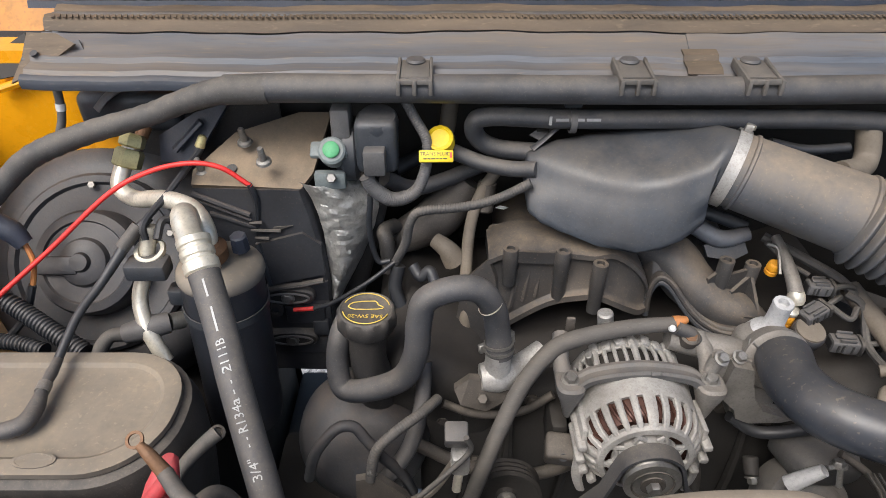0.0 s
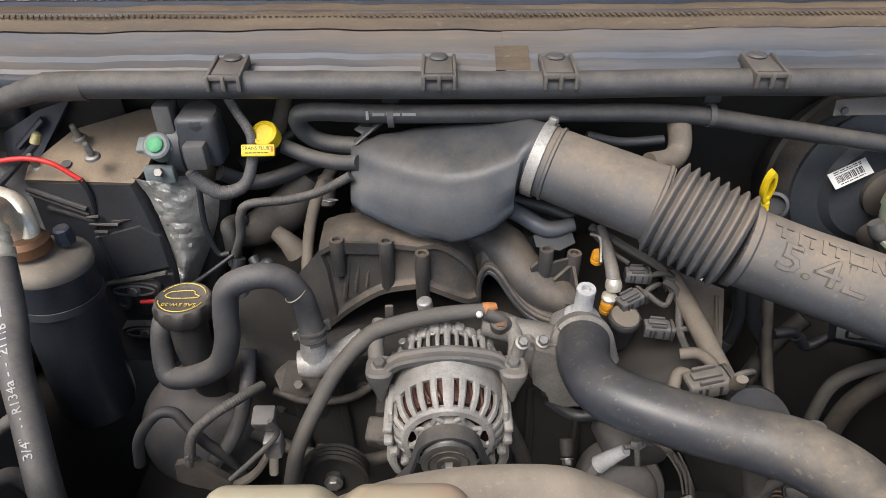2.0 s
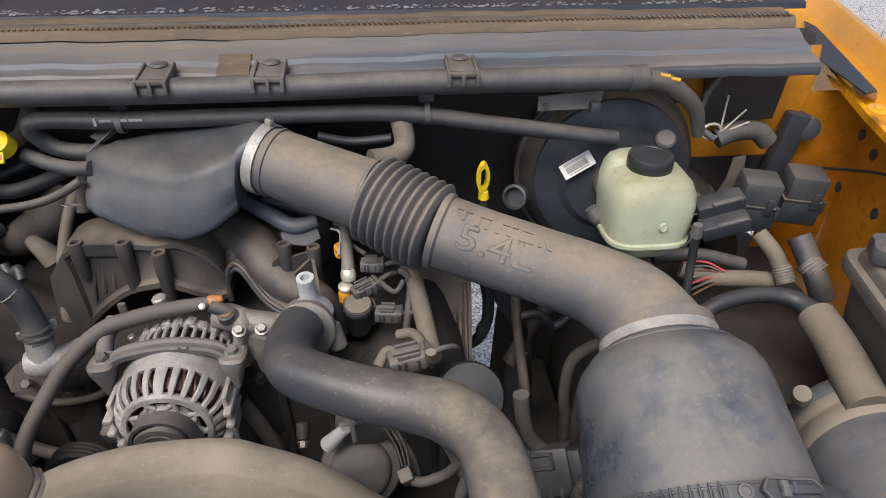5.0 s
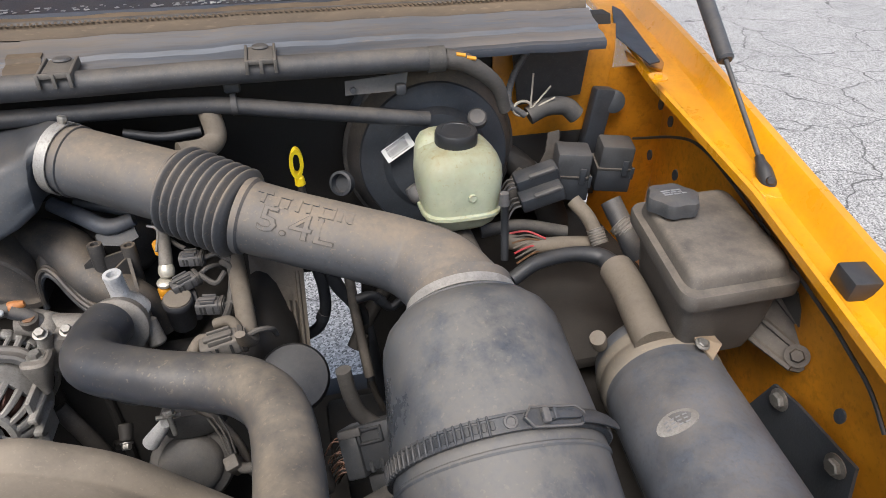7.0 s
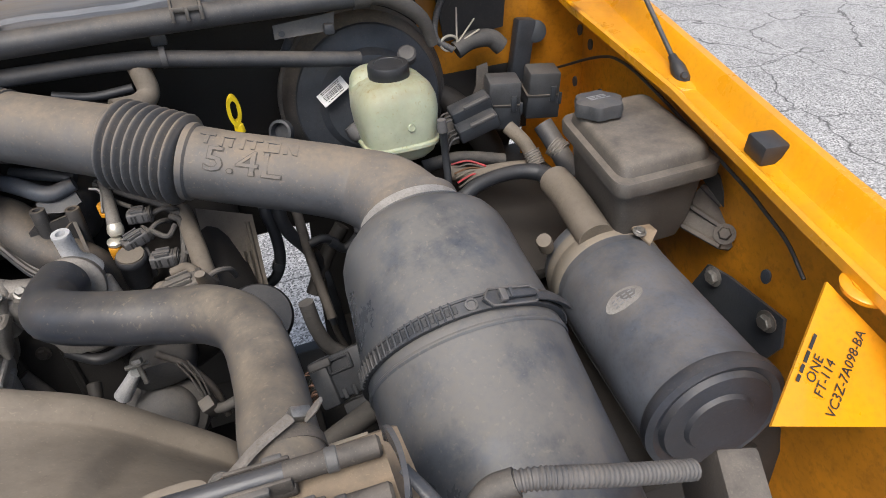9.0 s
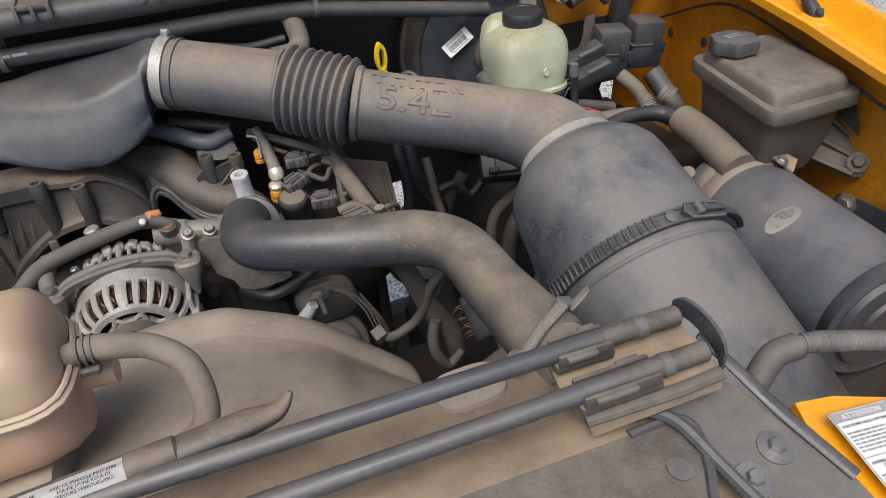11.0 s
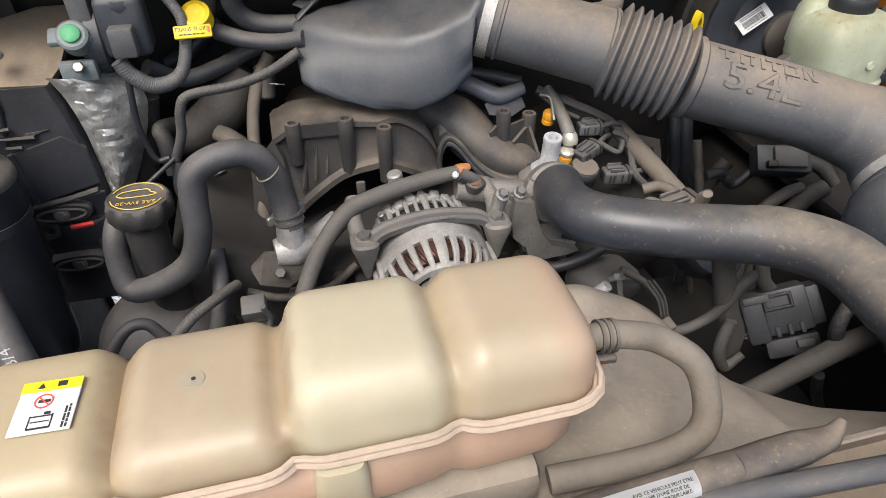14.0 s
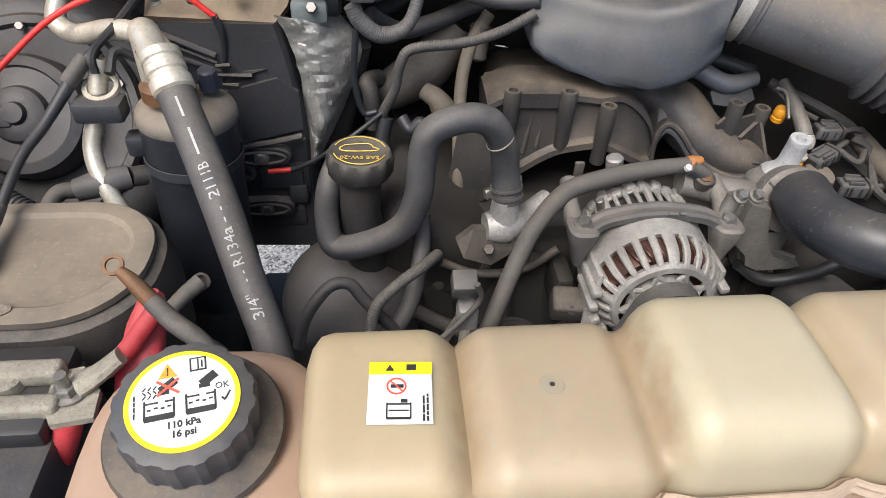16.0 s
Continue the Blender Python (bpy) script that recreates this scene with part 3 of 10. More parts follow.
# dark sheet painting the shade of the open gap at this corner
part("corner_gap", sheet(B(), [(-0.525, 0.74, 1.395), (-0.489, 0.754, 1.415), (-0.488, 0.738, 1.393), (-0.496, 0.725, 1.375), (-0.525, 0.721, 1.37)], 0.002), M_DARK, body)
part("corner_flange", tube(B(), [(-0.53, 0.722, 1.357), (-0.482, 0.727, 1.369), (-0.429, 0.73, 1.373)], 0.005, 8), M_ORANGE, body)


def fender(side, name, label):
    """Inner apron, top rail with its inner flange, and the outer skin; side is 1 or -1 about the middle line."""
    c = 0.245
    f = part(name, B_rail(c, side), M_ORANGE, body, label)
    return f


def B_rail(c, side):
    bm = B()
    st = [(-0.12, 1.222), (0.0, 1.240), (0.12, 1.256), (0.22, 1.271), (0.37, 1.295), (0.50, 1.316), (0.63, 1.337), (0.78, 1.357), (0.95, 1.375), (1.15, 1.385)]
    loops = []
    for y, z in st:
        w = 0.742 + 0.175 * y
        i = 0.019 if y < 0.35 else max(-0.012, 0.019 - (y - 0.35) * 0.11)
        prof = [(w + 0.058, z - 0.014), (w + i + 0.004, z - 0.012), (w + i - 0.005, z - 0.010), (w + i - 0.006, z + 0.001), (w + i - 0.001, z + 0.003), (w + i + 0.005, z), (w + 0.040, z + 0.001), (w + 0.046, z + 0.008), (w + 0.052, z + 0.026), (w + 0.057, z + 0.031), (w + 0.067, z + 0.031),
                (w + 0.073, z + 0.026), (w + 0.089, z - 0.06), (w + 0.096, z - 0.25), (w + 0.094, z - 0.25), (w + 0.087, z - 0.06), (w + 0.071, z + 0.023), (w + 0.066, z + 0.028), (w + 0.058, z + 0.028),
                (w + 0.054, z + 0.024), (w + 0.048, z + 0.006), (w + 0.041, z - 0.001), (w + i + 0.006, z - 0.003), (w + i + 0.007, z - 0.009), (w + 0.058, z - 0.011)]
        loops.append([Vector((c + side * x, y, zz)) for x, zz in prof])
    return rings(bm, loops)


fr = fender(1, "fender", "orange painted fender with a dusty top rail")
fender(-1, "fender", "orange painted fender with a dusty top rail")
for side in (1, -1):
    c = 0.245
    bm = B()
    loops = []
    for y, z in ((-0.12, 1.222), (0.12, 1.256), (0.37, 1.295), (0.63, 1.337), (0.85, 1.364)):
        w = 0.742 + 0.175 * y
        loops.append([Vector((c + side * x, y, zz)) for x, zz in ((w + 0.055, z - 0.0145), (w + 0.062, z - 0.05), (w + 0.066, z - 0.10), (w + 0.072, z - 0.32), (w + 0.080, z - 0.52), (w + 0.083, z - 0.52), (w + 0.075, z - 0.32), (w + 0.069, z - 0.10), (w + 0.0575, z - 0.0145))])
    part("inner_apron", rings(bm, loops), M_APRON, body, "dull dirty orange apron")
# dark lower aprons and wheel wells
for side in (1, -1):
    bm = B()
    box(bm, (0.245 + side * 0.715, 0.55, 0.74), (0.32, 0.90, 0.50), 0.06, 3)
    part("wheel_well", bm, M_DARK, body)
    bm = B()
    box(bm, (0.245 + side * 0.50, 0.35, 0.56), (0.09, 1.2, 0.16), 0.01)
    part("chassis_rail", bm, M_DARK, body)
# unseen dark panels added to close off the bright ground below
part("apron_shelf", box(B(), (0.95, 0.62, 1.03), (0.30, 0.40, 0.02), 0.005), M_DARK, body)
part("splash_panel", box(B(), (0.49, 0.30, 0.86), (0.20, 0.38, 0.02), 0.005), M_DARK, body)
# dark sheet painting the shaded open gap at the rear end of the rail
bm = B()
sheet(bm, [(1.167, 0.944, 1.376), (1.168, 0.91, 1.375), (1.096, 0.648, 1.362), (1.077, 0.642, 1.361), (1.09, 0.777, 1.368)], 0.002)
part("rail_gap", bm, M_RUBBERC, body)
part("corner_gusset", sheet(B(), [(1.269, 1.179, 1.352), (1.303, 1.165, 1.352), (1.183, 0.859, 1.352), (1.121, 0.676, 1.35), (1.106, 0.655, 1.347), (1.098, 0.675, 1.346), (1.086, 0.72, 1.346)], 0.003), M_APRON, body, "dull orange corner gusset")

# raised hood, out of view above, on its strut
hood = thing("hood", (0.245, 0.92, 1.47), "raised orange hood with a dark lining", "hood", kind="structure")
bm = B()
m = pose(0.245, 0.92, 1.49, -58, 0, 0)
for k in range(1):
    box(bm, m @ Matrix.Translation((0, -0.60, 0)), (1.72, 1.20, 0.02), 0.008)
part("panel", bm, M_ORANGE, hood)
bm = B()
box(bm, m @ Matrix.Translation((0, -0.60, -0.02)), (1.45, 1.0, 0.014), 0.006)
part("lining", bm, M_BLACK, hood)

# fender fittings: bolts, holes, stop, strut
bm = B()
for p in ((1.068, 0.602, 1.356), (1.02, 0.046, 1.238)):
    hexbolt(bm, (p[0], p[1], p[2] - 0.002), (0, -0.15, 1), 0.006, 0.006, 0.013)
    part("rail_bolt", bm, M_ORANGE, fr)
    if p[1] < 0.3:
        part("bolt_lobe", lathe(B(), pose(p[0], p[1], p[2] - 0.005, 9, 0, 0), [(0.020, -0.004), (0.022, 0.001), (0.019, 0.003), (0.001, 0.0032)], 24), M_ORANGE, fr)
    bm = B()
bm.free()
for p in ((1.148, 0.705, 1.274), (1.145, 0.667, 1.26), (1.148, 0.711, 1.185), (1.132, 0.61, 1.197), (1.067, 0.178, 1.142)):
    part("punched_hole", lathe(B(), aim((p[0], p[1], p[2]), (-1, 0, 0)) @ Matrix.Diagonal((0.7, 1, 1, 1)), [(0.009, -0.001), (0.009, 0.0015), (0.001, 0.0016)], 14), M_BLACK, fr)
part("apron_opening", sheet(B(), [(1.084, 0.312, 1.194), (1.086, 0.303, 1.215), (1.086, 0.29, 1.209), (1.085, 0.279, 1.194), (1.084, 0.273, 1.176)], 0.002), M_DARK, fr)
p = (1.078, 0.231, 1.266)
stop = thing("hood_stop", (p[0], p[1], p[2] - 0.02), "black rubber hood stop block on the fender rail", "stop block")
bm = B()
box(bm, pose(1.063, 0.214, 1.281, 8, 0, -10), (0.029, 0.032, 0.023), 0.003)
part("block", bm, M_RUBBERC, stop)
part("spigot", rod(B(), (1.063, 0.214, 1.262), (1.063, 0.214, 1.276), 0.009), M_RUBBERC, stop)

strut = thing("gas_strut", (1.073, 0.365, 1.295), "black gas strut between fender rail and hood", "gas strut")
SA, SB = Vector((1.09, 0.382, 1.299)), Vector((1.113, 0.539, 1.402))
d = (SB - SA).normalized()
part("rod", rod(B(), SA, SA + d * 0.19, 0.0031), M_ROD, strut)
part("cylinder", rod(B(), SA + d * 0.175, SA + d * 0.62, 0.0105, bevel=0.003), M_ROD, strut)
part("end_socket", tube(B(), [SA - d * 0.010, SA - d * 0.003, SA + d * 0.012, SA + d * 0.018, SA + d * 0.026, SA + d * 0.034], [0.0062, 0.0094, 0.0094, 0.0085, 0.0060, 0.0050], 16, step=3), M_RUBBERC, strut)
part("socket_nub", rod(B(), SA + Vector((-0.004, -0.007, 0.006)), SA + Vector((-0.007, -0.013, 0.008)), 0.0045, bevel=0.001), M_RUBBERC, strut)
part("ball_stud", rod(B(), (SA.x + 0.002, SA.y, 1.288), (SA.x, SA.y, SA.z + 0.002), 0.007), M_STEEL, strut)
part("rail_plate", lathe(B(), pose(SA.x + 0.004, SA.y - 0.006, 1.2955, 9, 0, 0), [(0.024, 0), (0.023, 0.002), (0.012, 0.003), (0.011, 0.0035)], 20), M_ORANGE, strut, "rust-stained orange mounting plate")
part("upper_arm", rod(B(), SA + d * 0.62, SA + d * 0.80, 0.006), M_ROD, strut)

# cable along the apron
solo("apron_cable", tube(B(), [(1.13, 0.741, 1.204), (1.125, 0.619, 1.255), (1.115, 0.543, 1.272), (1.1, 0.443, 1.263), (1.07, 0.247, 1.228), (1.062, 0.195, 1.215), (1.056, 0.156, 1.202), (1.05, 0.123, 1.18)], 0.0022, 8), M_RUBBERC, "thin black cable clipped along the orange apron", "cable")

# ---------------------------------------------------------------- front of the truck
front = thing("radiator_support", (0.245, 0.02, 0.6), "dusty brown radiator support panel", "radiator support", kind="structure")
part("upper_tie_bar", run(B(), [(0.095, 1.13), (0.10, 1.195), (0.088, 1.207), (0.03, 1.208), (0.012, 1.214), (-0.03, 1.212), (-0.045, 1.19), (-0.12, 1.185), (-0.14, 1.16), (-0.14, 1.0)], -0.35, 0.62, 0.003), M_SUPPORT, front)
for a, b, z in ((-0.45, 0.63, 1.13), (0.632, 1.0, 1.005)):
    part("lower_panel", run(B(), [(0.10, z), (0.10, 0.55)], a, b, 0.02), M_DARK, front)
part("raised_panel", sheet(B(), [(0.30, 0.004, 1.2145), (0.409, 0.000, 1.2165), (0.524, -0.006, 1.2165), (0.560, -0.008, 1.2165), (0.572, -0.012, 1.2165), (0.574, -0.023, 1.216), (0.565, -0.044, 1.215), (0.548, -0.070, 1.213), (0.520, -0.12, 1.2125), (0.30, -0.12, 1.2125)], 0.012), M_BRKT, front)
# black tube stands in for the edge shading at the panel's stepped corner
part("panel_rim", tube(B(), [(0.535, -0.0065, 1.2165), (0.560, -0.0075, 1.217), (0.573, -0.012, 1.217), (0.575, -0.023, 1.2165), (0.566, -0.044, 1.2155), (0.549, -0.070, 1.2135)], 0.0035, 8), M_ROD, front)
part("panel_stain", lathe(B(), aim((0.548, -0.040, 1.2155), (0.05, -0.05, 1)), [(0.008, -0.001), (0.008, 0.0006), (0.001, 0.0008)], 20), M_PLATE, front)

# ---------------------------------------------------------------- engine mass
engine = thing("engine", (0.2, 0.6, 0.5), "grimy engine with aluminium front cover", "engine")
bm = B()
box(bm, (0.19, 0.78, 0.86), (0.36, 0.50, 0.46), 0.04, 3)
part("block", bm, M_DARK, engine)
bm = B()
box(bm, pose(0.0, 0.72, 1.06, 0, 28, 0), (0.17, 0.44, 0.10), 0.03, 3)
part("valve_cover", bm, M_DARK, engine)
bm = B()
box(bm, pose(0.47, 0.70, 1.05, 0, -28, 0), (0.15, 0.46, 0.10), 0.03, 3)
part("valve_cover", bm, M_DARK, engine)
bm = B()
box(bm, (0.20, 0.53, 0.90), (0.46, 0.05, 0.36), 0.02, 3)
part("front_cover", bm, M_DARK, engine)
for x, z0, z1 in ((0.02, 0.80, 1.05), (0.075, 0.85, 1.07), (0.15, 0.86, 1.06), (0.255, 0.86, 1.07), (0.305, 0.80, 1.06), (0.365, 0.80, 1.05)):
    part("cover_rib", tube(B(), [(x, 0.503, z0), (x + 0.006, 0.500, (z0 + z1) / 2), (x + 0.002, 0.504, z1)], [0.006, 0.007, 0.005], 8, step=3), M_DARK, engine)
for x, z in ((0.0, 1.03), (0.05, 1.055), (0.105, 1.062), (0.285, 1.060), (0.33, 1.052), (0.39, 1.03), (0.04, 0.95), (0.30, 0.95)):
    part("cover_bolt", hexbolt(B(), (x, 0.505, z), (0, -1, 0.2), 0.0065, 0.007, 0.009), M_BRKT, engine)
for pts, r in (([(-0.03, 0.475, 1.02), (0.03, 0.470, 0.985), (0.10, 0.468, 0.97), (0.16, 0.47, 1.0), (0.17, 0.48, 1.04)], 0.008), ([(0.265, 0.47, 1.06), (0.285, 0.462, 1.02), (0.30, 0.46, 0.97), (0.30, 0.46, 0.90)], 0.010), ([(0.0, 0.49, 1.075), (0.04, 0.487, 1.06), (0.09, 0.487, 1.065), (0.125, 0.49, 1.09)], 0.005)):
    part("coolant_pipe", tube(B(), pts, r, 10), M_BRKT, engine)

# ---------------------------------------------------------------- intake: cover, duct, bellows, elbow
C0_, C1_ = Vector((0.312, 0.619, 1.3105)), Vector((0.438, 0.562, 1.283))
cover = thing("intake_plenum_cover", (0.2, 0.61, 1.24), "large slate-grey plastic intake cover, dusty on top", "intake cover")
# stations: x, top (y, z), front crease (y, z), lower front edge (y, z)
SEC = [(0.097, 0.652, 1.313, 0.631, 1.305, 0.603, 1.260), (0.108, 0.656, 1.318, 0.624, 1.308, 0.597, 1.253), (0.130, 0.660, 1.324, 0.613, 1.310, 0.590, 1.244), (0.170, 0.664, 1.330, 0.596, 1.306, 0.575, 1.236),
       (0.210, 0.664, 1.334, 0.584, 1.306, 0.562, 1.234), (0.235, 0.662, 1.336, 0.579, 1.312, 0.560, 1.241), (0.258, 0.660, 1.339, 0.579, 1.321, 0.564, 1.251), (0.280, 0.656, 1.343, 0.584, 1.328, 0.572, 1.266)]


def cover_ring(x, yt, zt, yc, zc, yf, zf, n=48):
    """A cross-section: sloping top, rounded crease, flat front face, sharp lower edge, flat underside."""
    key = [Vector((x, 0.688, zt - 0.022)), Vector((x, yt, zt)), Vector((x, (yt + yc) / 2, (zt * 0.45 + zc * 0.55) + 0.004)), Vector((x, yc + 0.007, zc + 0.0005)), Vector((x, yc - 0.001, zc - 0.013)), Vector((x, (yc + yf) / 2 - 0.002, (zc + zf) / 2)),
           Vector((x, yf + 0.0005, zf + 0.006)), Vector((x, yf + 0.002, zf)), Vector((x, yf + 0.035, zf + 0.002)), Vector((x, 0.672, zf + 0.010))]
    line = spline(key + key[:1], 10)
    d = [0.0]
    for a, b in zip(line, line[1:]):
        d.append(d[-1] + (b - a).length)
    out = []
    for k in range(n):
        s = d[-1] * k / n
        i = max(j for j in range(len(d)) if d[j] <= s)
        i = min(i, len(line) - 2)
        out.append(line[i].lerp(line[i + 1], (s - d[i]) / max(1e-9, d[i + 1] - d[i])))
    return out


CR = [cover_ring(*s) for s in SEC]
mid = sum(CR[0], Vector()) / len(CR[0])
CR.insert(0, [p.lerp(mid, 0.10) + Vector((-0.002, 0, 0)) for p in CR[0]])
dC = (C1_ - C0_).normalized()
mC = aim(C0_, dC)
ang0 = math.atan2((mC.inverted() @ Vector((C0_.x, 0.70, C0_.z + 0.02))).y, (mC.inverted() @ Vector((C0_.x, 0.70, C0_.z + 0.02))).x)
sgn = 1 if (mC.to_3x3() @ Vector((math.cos(ang0 + 0.3), math.sin(ang0 + 0.3), 0))).z > (mC.to_3x3() @ Vector((math.cos(ang0), math.sin(ang0), 0))).z else -1
for h in (-0.010, -0.004, 0.010):
    CR.append([mC @ Vector((0.0402 * math.cos(ang0 + sgn * 2 * math.pi * k / 48), 0.0402 * math.sin(ang0 + sgn * 2 * math.pi * k / 48), h)) for k in range(48)])
CR.insert(-3, [a.lerp(b, 0.55) + (b - Vector((C0_.x, C0_.y, C0_.z))).normalized() * 0.004 for a, b in zip(CR[-4], CR[-3])])
part("shell", rings(B(), CR), M_COVER, cover, angle=70)
bm = B()
sheet(bm, [(0.098, 0.662, 1.329), (0.116, 0.672, 1.338), (0.132, 0.666, 1.334), (0.113, 0.654, 1.324)], 0.002)
part("retaining_clip", bm, M_PLUG, cover)
part("clip_slot", box(B(), pose(0.113, 0.664, 1.3335, 30, 0, -12), (0.014, 0.005, 0.002), 0.0005, 1), M_DARK, cover)
part("clip_strap", tube(B(), [(0.100, 0.648, 1.318), (0.118, 0.655, 1.331), (0.136, 0.664, 1.344)], [0.005, 0.004, 0.003], 8, flat=0.4), M_BLACK, cover)

duct = thing("intake_duct", (0.5, 0.5, 1.2), "dusty grey ribbed intake duct with raised lettering", "intake duct")
C0, C1, C2 = C0_, C1_, Vector((0.510, 0.517, 1.263))
part("front_sleeve", tube(B(), [C0, C0.lerp(C1, 0.5), C1], [0.0410, 0.0420, 0.0433], 40), M_DUCT, duct)
part("sleeve_bead", lathe(B(), aim(C0 + (C1 - C0) * 0.11, C1 - C0), [(0.0405, -0.003), (0.0432, -0.0015), (0.0432, 0.0015), (0.0405, 0.003)], 40), M_DUCT, duct)
part("sleeve_bead", lathe(B(), aim(C1 - (C1 - C0) * 0.03, C1 - C0), [(0.043, -0.003), (0.0452, -0.0015), (0.0452, 0.0015), (0.043, 0.003)], 40), M_DUCT, duct)
loops = []
n = 8
for i in range(n * 8 + 1):
    f = i / (n * 8)
    p = C1.lerp(C2, f) if f < 1 else C2
    q = 0.0455 + 0.0085 * (0.5 - 0.5 * math.cos(2 * math.pi * f * n)) ** 0.8
    m = aim(p, C2 - C1)
    loops.append([m @ Vector((q * math.cos(a), q * math.sin(a), 0)) for a in (2 * math.pi * k / 40 for k in range(40))])
part("bellows", rings(B(), loops), M_DUCT, duct, angle=80)
ELB = [C2, Vector((0.562, 0.494, 1.251)), Vector((0.6275, 0.470, 1.236)), Vector((0.6835, 0.454, 1.218)), Vector((0.716, 0.422, 1.209)), Vector((0.735, 0.387, 1.1905))]
part("elbow", tube(B(), ELB, [0.0425, 0.0422, 0.0425, 0.0450, 0.0515, 0.0575], 44, step=12), M_DUCT, duct, angle=60)
part("elbow_collar", lathe(B(), aim(C2, ELB[1] - C2), [(0.0425, 0.000), (0.0455, 0.001), (0.0455, 0.008), (0.0428, 0.0105)], 40), M_DUCT, duct)
ax = Vector((-0.032, -0.912, -0.410)).normalized()
NK = ELB[-1]
part("neck_lip", lathe(B(), aim(NK - ax * 0.012, ax), [(0.0545, -0.006), (0.0605, -0.003), (0.0610, 0.010), (0.058, 0.012)], 48), M_DUCT, duct)

for c, d, r, w in ((C0, C1 - C0, 0.0425, 0.013), (NK + ax * 0.004, ax, 0.0608, 0.011)):
    hc = thing("hose_clamp", (c.x, c.y, c.z - r), "steel band hose clamp round the intake duct", "hose clamp", "duct hose clamps")
    part("steel_band", band(B(), aim(c, d), r, w), M_ALU if c == C0 else M_RIB, hc)
    bm = B()
    u = Vector((0, 0.1, 1)) if c == C0 else Vector((0.9, 0.1, -0.5))
    u = (u - d.normalized() * u.dot(d.normalized())).normalized()
    box(bm, aim(c + u * (r + 0.004), d), (0.008, 0.013, 0.009), 0.0025)
    hexbolt(bm, c + u * (r + 0.004) + d.normalized() * 0.002, u, 0.0045, 0.006)
    part("worm_screw", bm, M_STEEL, hc)

# lettering moulded on the duct
AX = (ELB[3] - C2).normalized()


def on_duct(co, s0, a0):
    """Lay flat letters round the duct: x runs along it, y round it."""
    s, r = s0 + co.x, 0.0426 + co.z
    p = C2 + AX * s
    side = AX.cross(Vector((0, 0, 1))).normalized()
    up = side.cross(AX).normalized()
    a = a0 + co.y / 0.0426
    q = along_duct(s)
    return q + side * (r * math.cos(a)) + up * (r * math.sin(a))


def along_duct(s):
    line = spline(ELB, 8)
    acc = 0.0
    for a, b in zip(line, line[1:]):
        h = (b - a).length
        if acc + h >= s:
            return a.lerp(b, (s - acc) / h)
        acc += h
    return line[-1]


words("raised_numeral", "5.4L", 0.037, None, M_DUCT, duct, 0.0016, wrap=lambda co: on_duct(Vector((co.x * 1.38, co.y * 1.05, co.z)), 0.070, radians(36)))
# wider dark copy below the numerals paints shade along their edges
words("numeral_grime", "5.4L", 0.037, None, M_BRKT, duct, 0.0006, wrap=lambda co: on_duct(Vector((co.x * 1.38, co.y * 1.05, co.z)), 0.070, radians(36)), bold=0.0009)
part_bars = [(0.044, 0.006, 0.012, 0.003), (0.044, 0.0, 0.0028, 0.013), (0.0555, 0.0, 0.0028, 0.015), (0.060, 0.006, 0.010, 0.003), (0.063, -0.002, 0.0026, 0.010), (0.0715, 0.0, 0.0028, 0.015), (0.080, 0.006, 0.012, 0.003), (0.080, 0.0, 0.0028, 0.013),
             (0.0895, 0.0, 0.0028, 0.015), (0.0985, 0.0, 0.0028, 0.015), (0.094, 0.006, 0.010, 0.003), (0.094, -0.006, 0.010, 0.003), (0.1045, 0.0, 0.0028, 0.015), (0.1125, 0.0, 0.0028, 0.015), (0.1085, 0.0, 0.0026, 0.015, 24)]
for x, y, w, h, *turn in part_bars:
    bm = B()
    vs = bmesh.ops.create_cube(bm, size=1, matrix=Matrix.Translation((x, y, 0)) @ Matrix.Rotation(radians(sum(turn)), 4, "Z") @ Matrix.Diagonal((w, h, 0.0024, 1)))["verts"]
    for v in vs:
        v.co = on_duct(Vector(((v.co.x - 0.078) * 1.44, v.co.y * 1.12, v.co.z)), 0.0755, radians(70))
    part("raised_stroke", bm, M_DUCT, duct)

# ---------------------------------------------------------------- air cleaner
air = thing("air_cleaner", (0.74, 0.15, 0.98), "grey dusty round air cleaner housing with a strap", "air cleaner")
A0 = NK + ax * 0.010
m = aim(A0, ax)
SS = 0.164
part("dome", lathe(B(), m, [(0.057, -0.006), (0.0605, 0.000), (0.066, 0.004), (0.078, 0.0125), (0.0885, 0.024), (0.0945, 0.038), (0.0970, 0.055), (0.0985, 0.085), (0.1025, 0.130), (0.1045, SS - 0.010), (0.1030, SS + 0.006)], 72), M_HOUSE, air, angle=60)
part("canister_body", lathe(B(), m, [(0.095, SS + 0.002), (0.1035, SS + 0.006), (0.1045, SS + 0.014), (0.1038, SS + 0.024), (0.1036, 0.25), (0.1035, 0.34), (0.101, 0.42), (0.09, 0.43)], 72), M_HOUSE, air, angle=60)
for h, q in ((0.010, 0.0745), (SS + 0.020, 0.1045)):
    part("moulded_bead", hoop(B(), aim(A0 + ax * h, ax), [(q - 0.001, -0.003), (q + 0.0012, -0.001), (q + 0.0014, 0.001), (q, 0.003)], 64), M_HOUSE, air)
RS = 0.1050
SC = A0 + ax * SS
strap = part("strap", band(B(), aim(SC, ax), RS, 0.013, 0.003, 72), M_BLACK, air, "thin black toothed strap")
top = (Vector((0.22, 0, 1)) - ax * Vector((0.22, 0, 1)).dot(ax)).normalized()
east = top.cross(ax).normalized()
if east.x < 0:
    east = -east


def on_strap(deg, r):
    return SC + (top * math.cos(radians(deg)) + east * math.sin(radians(deg))) * r


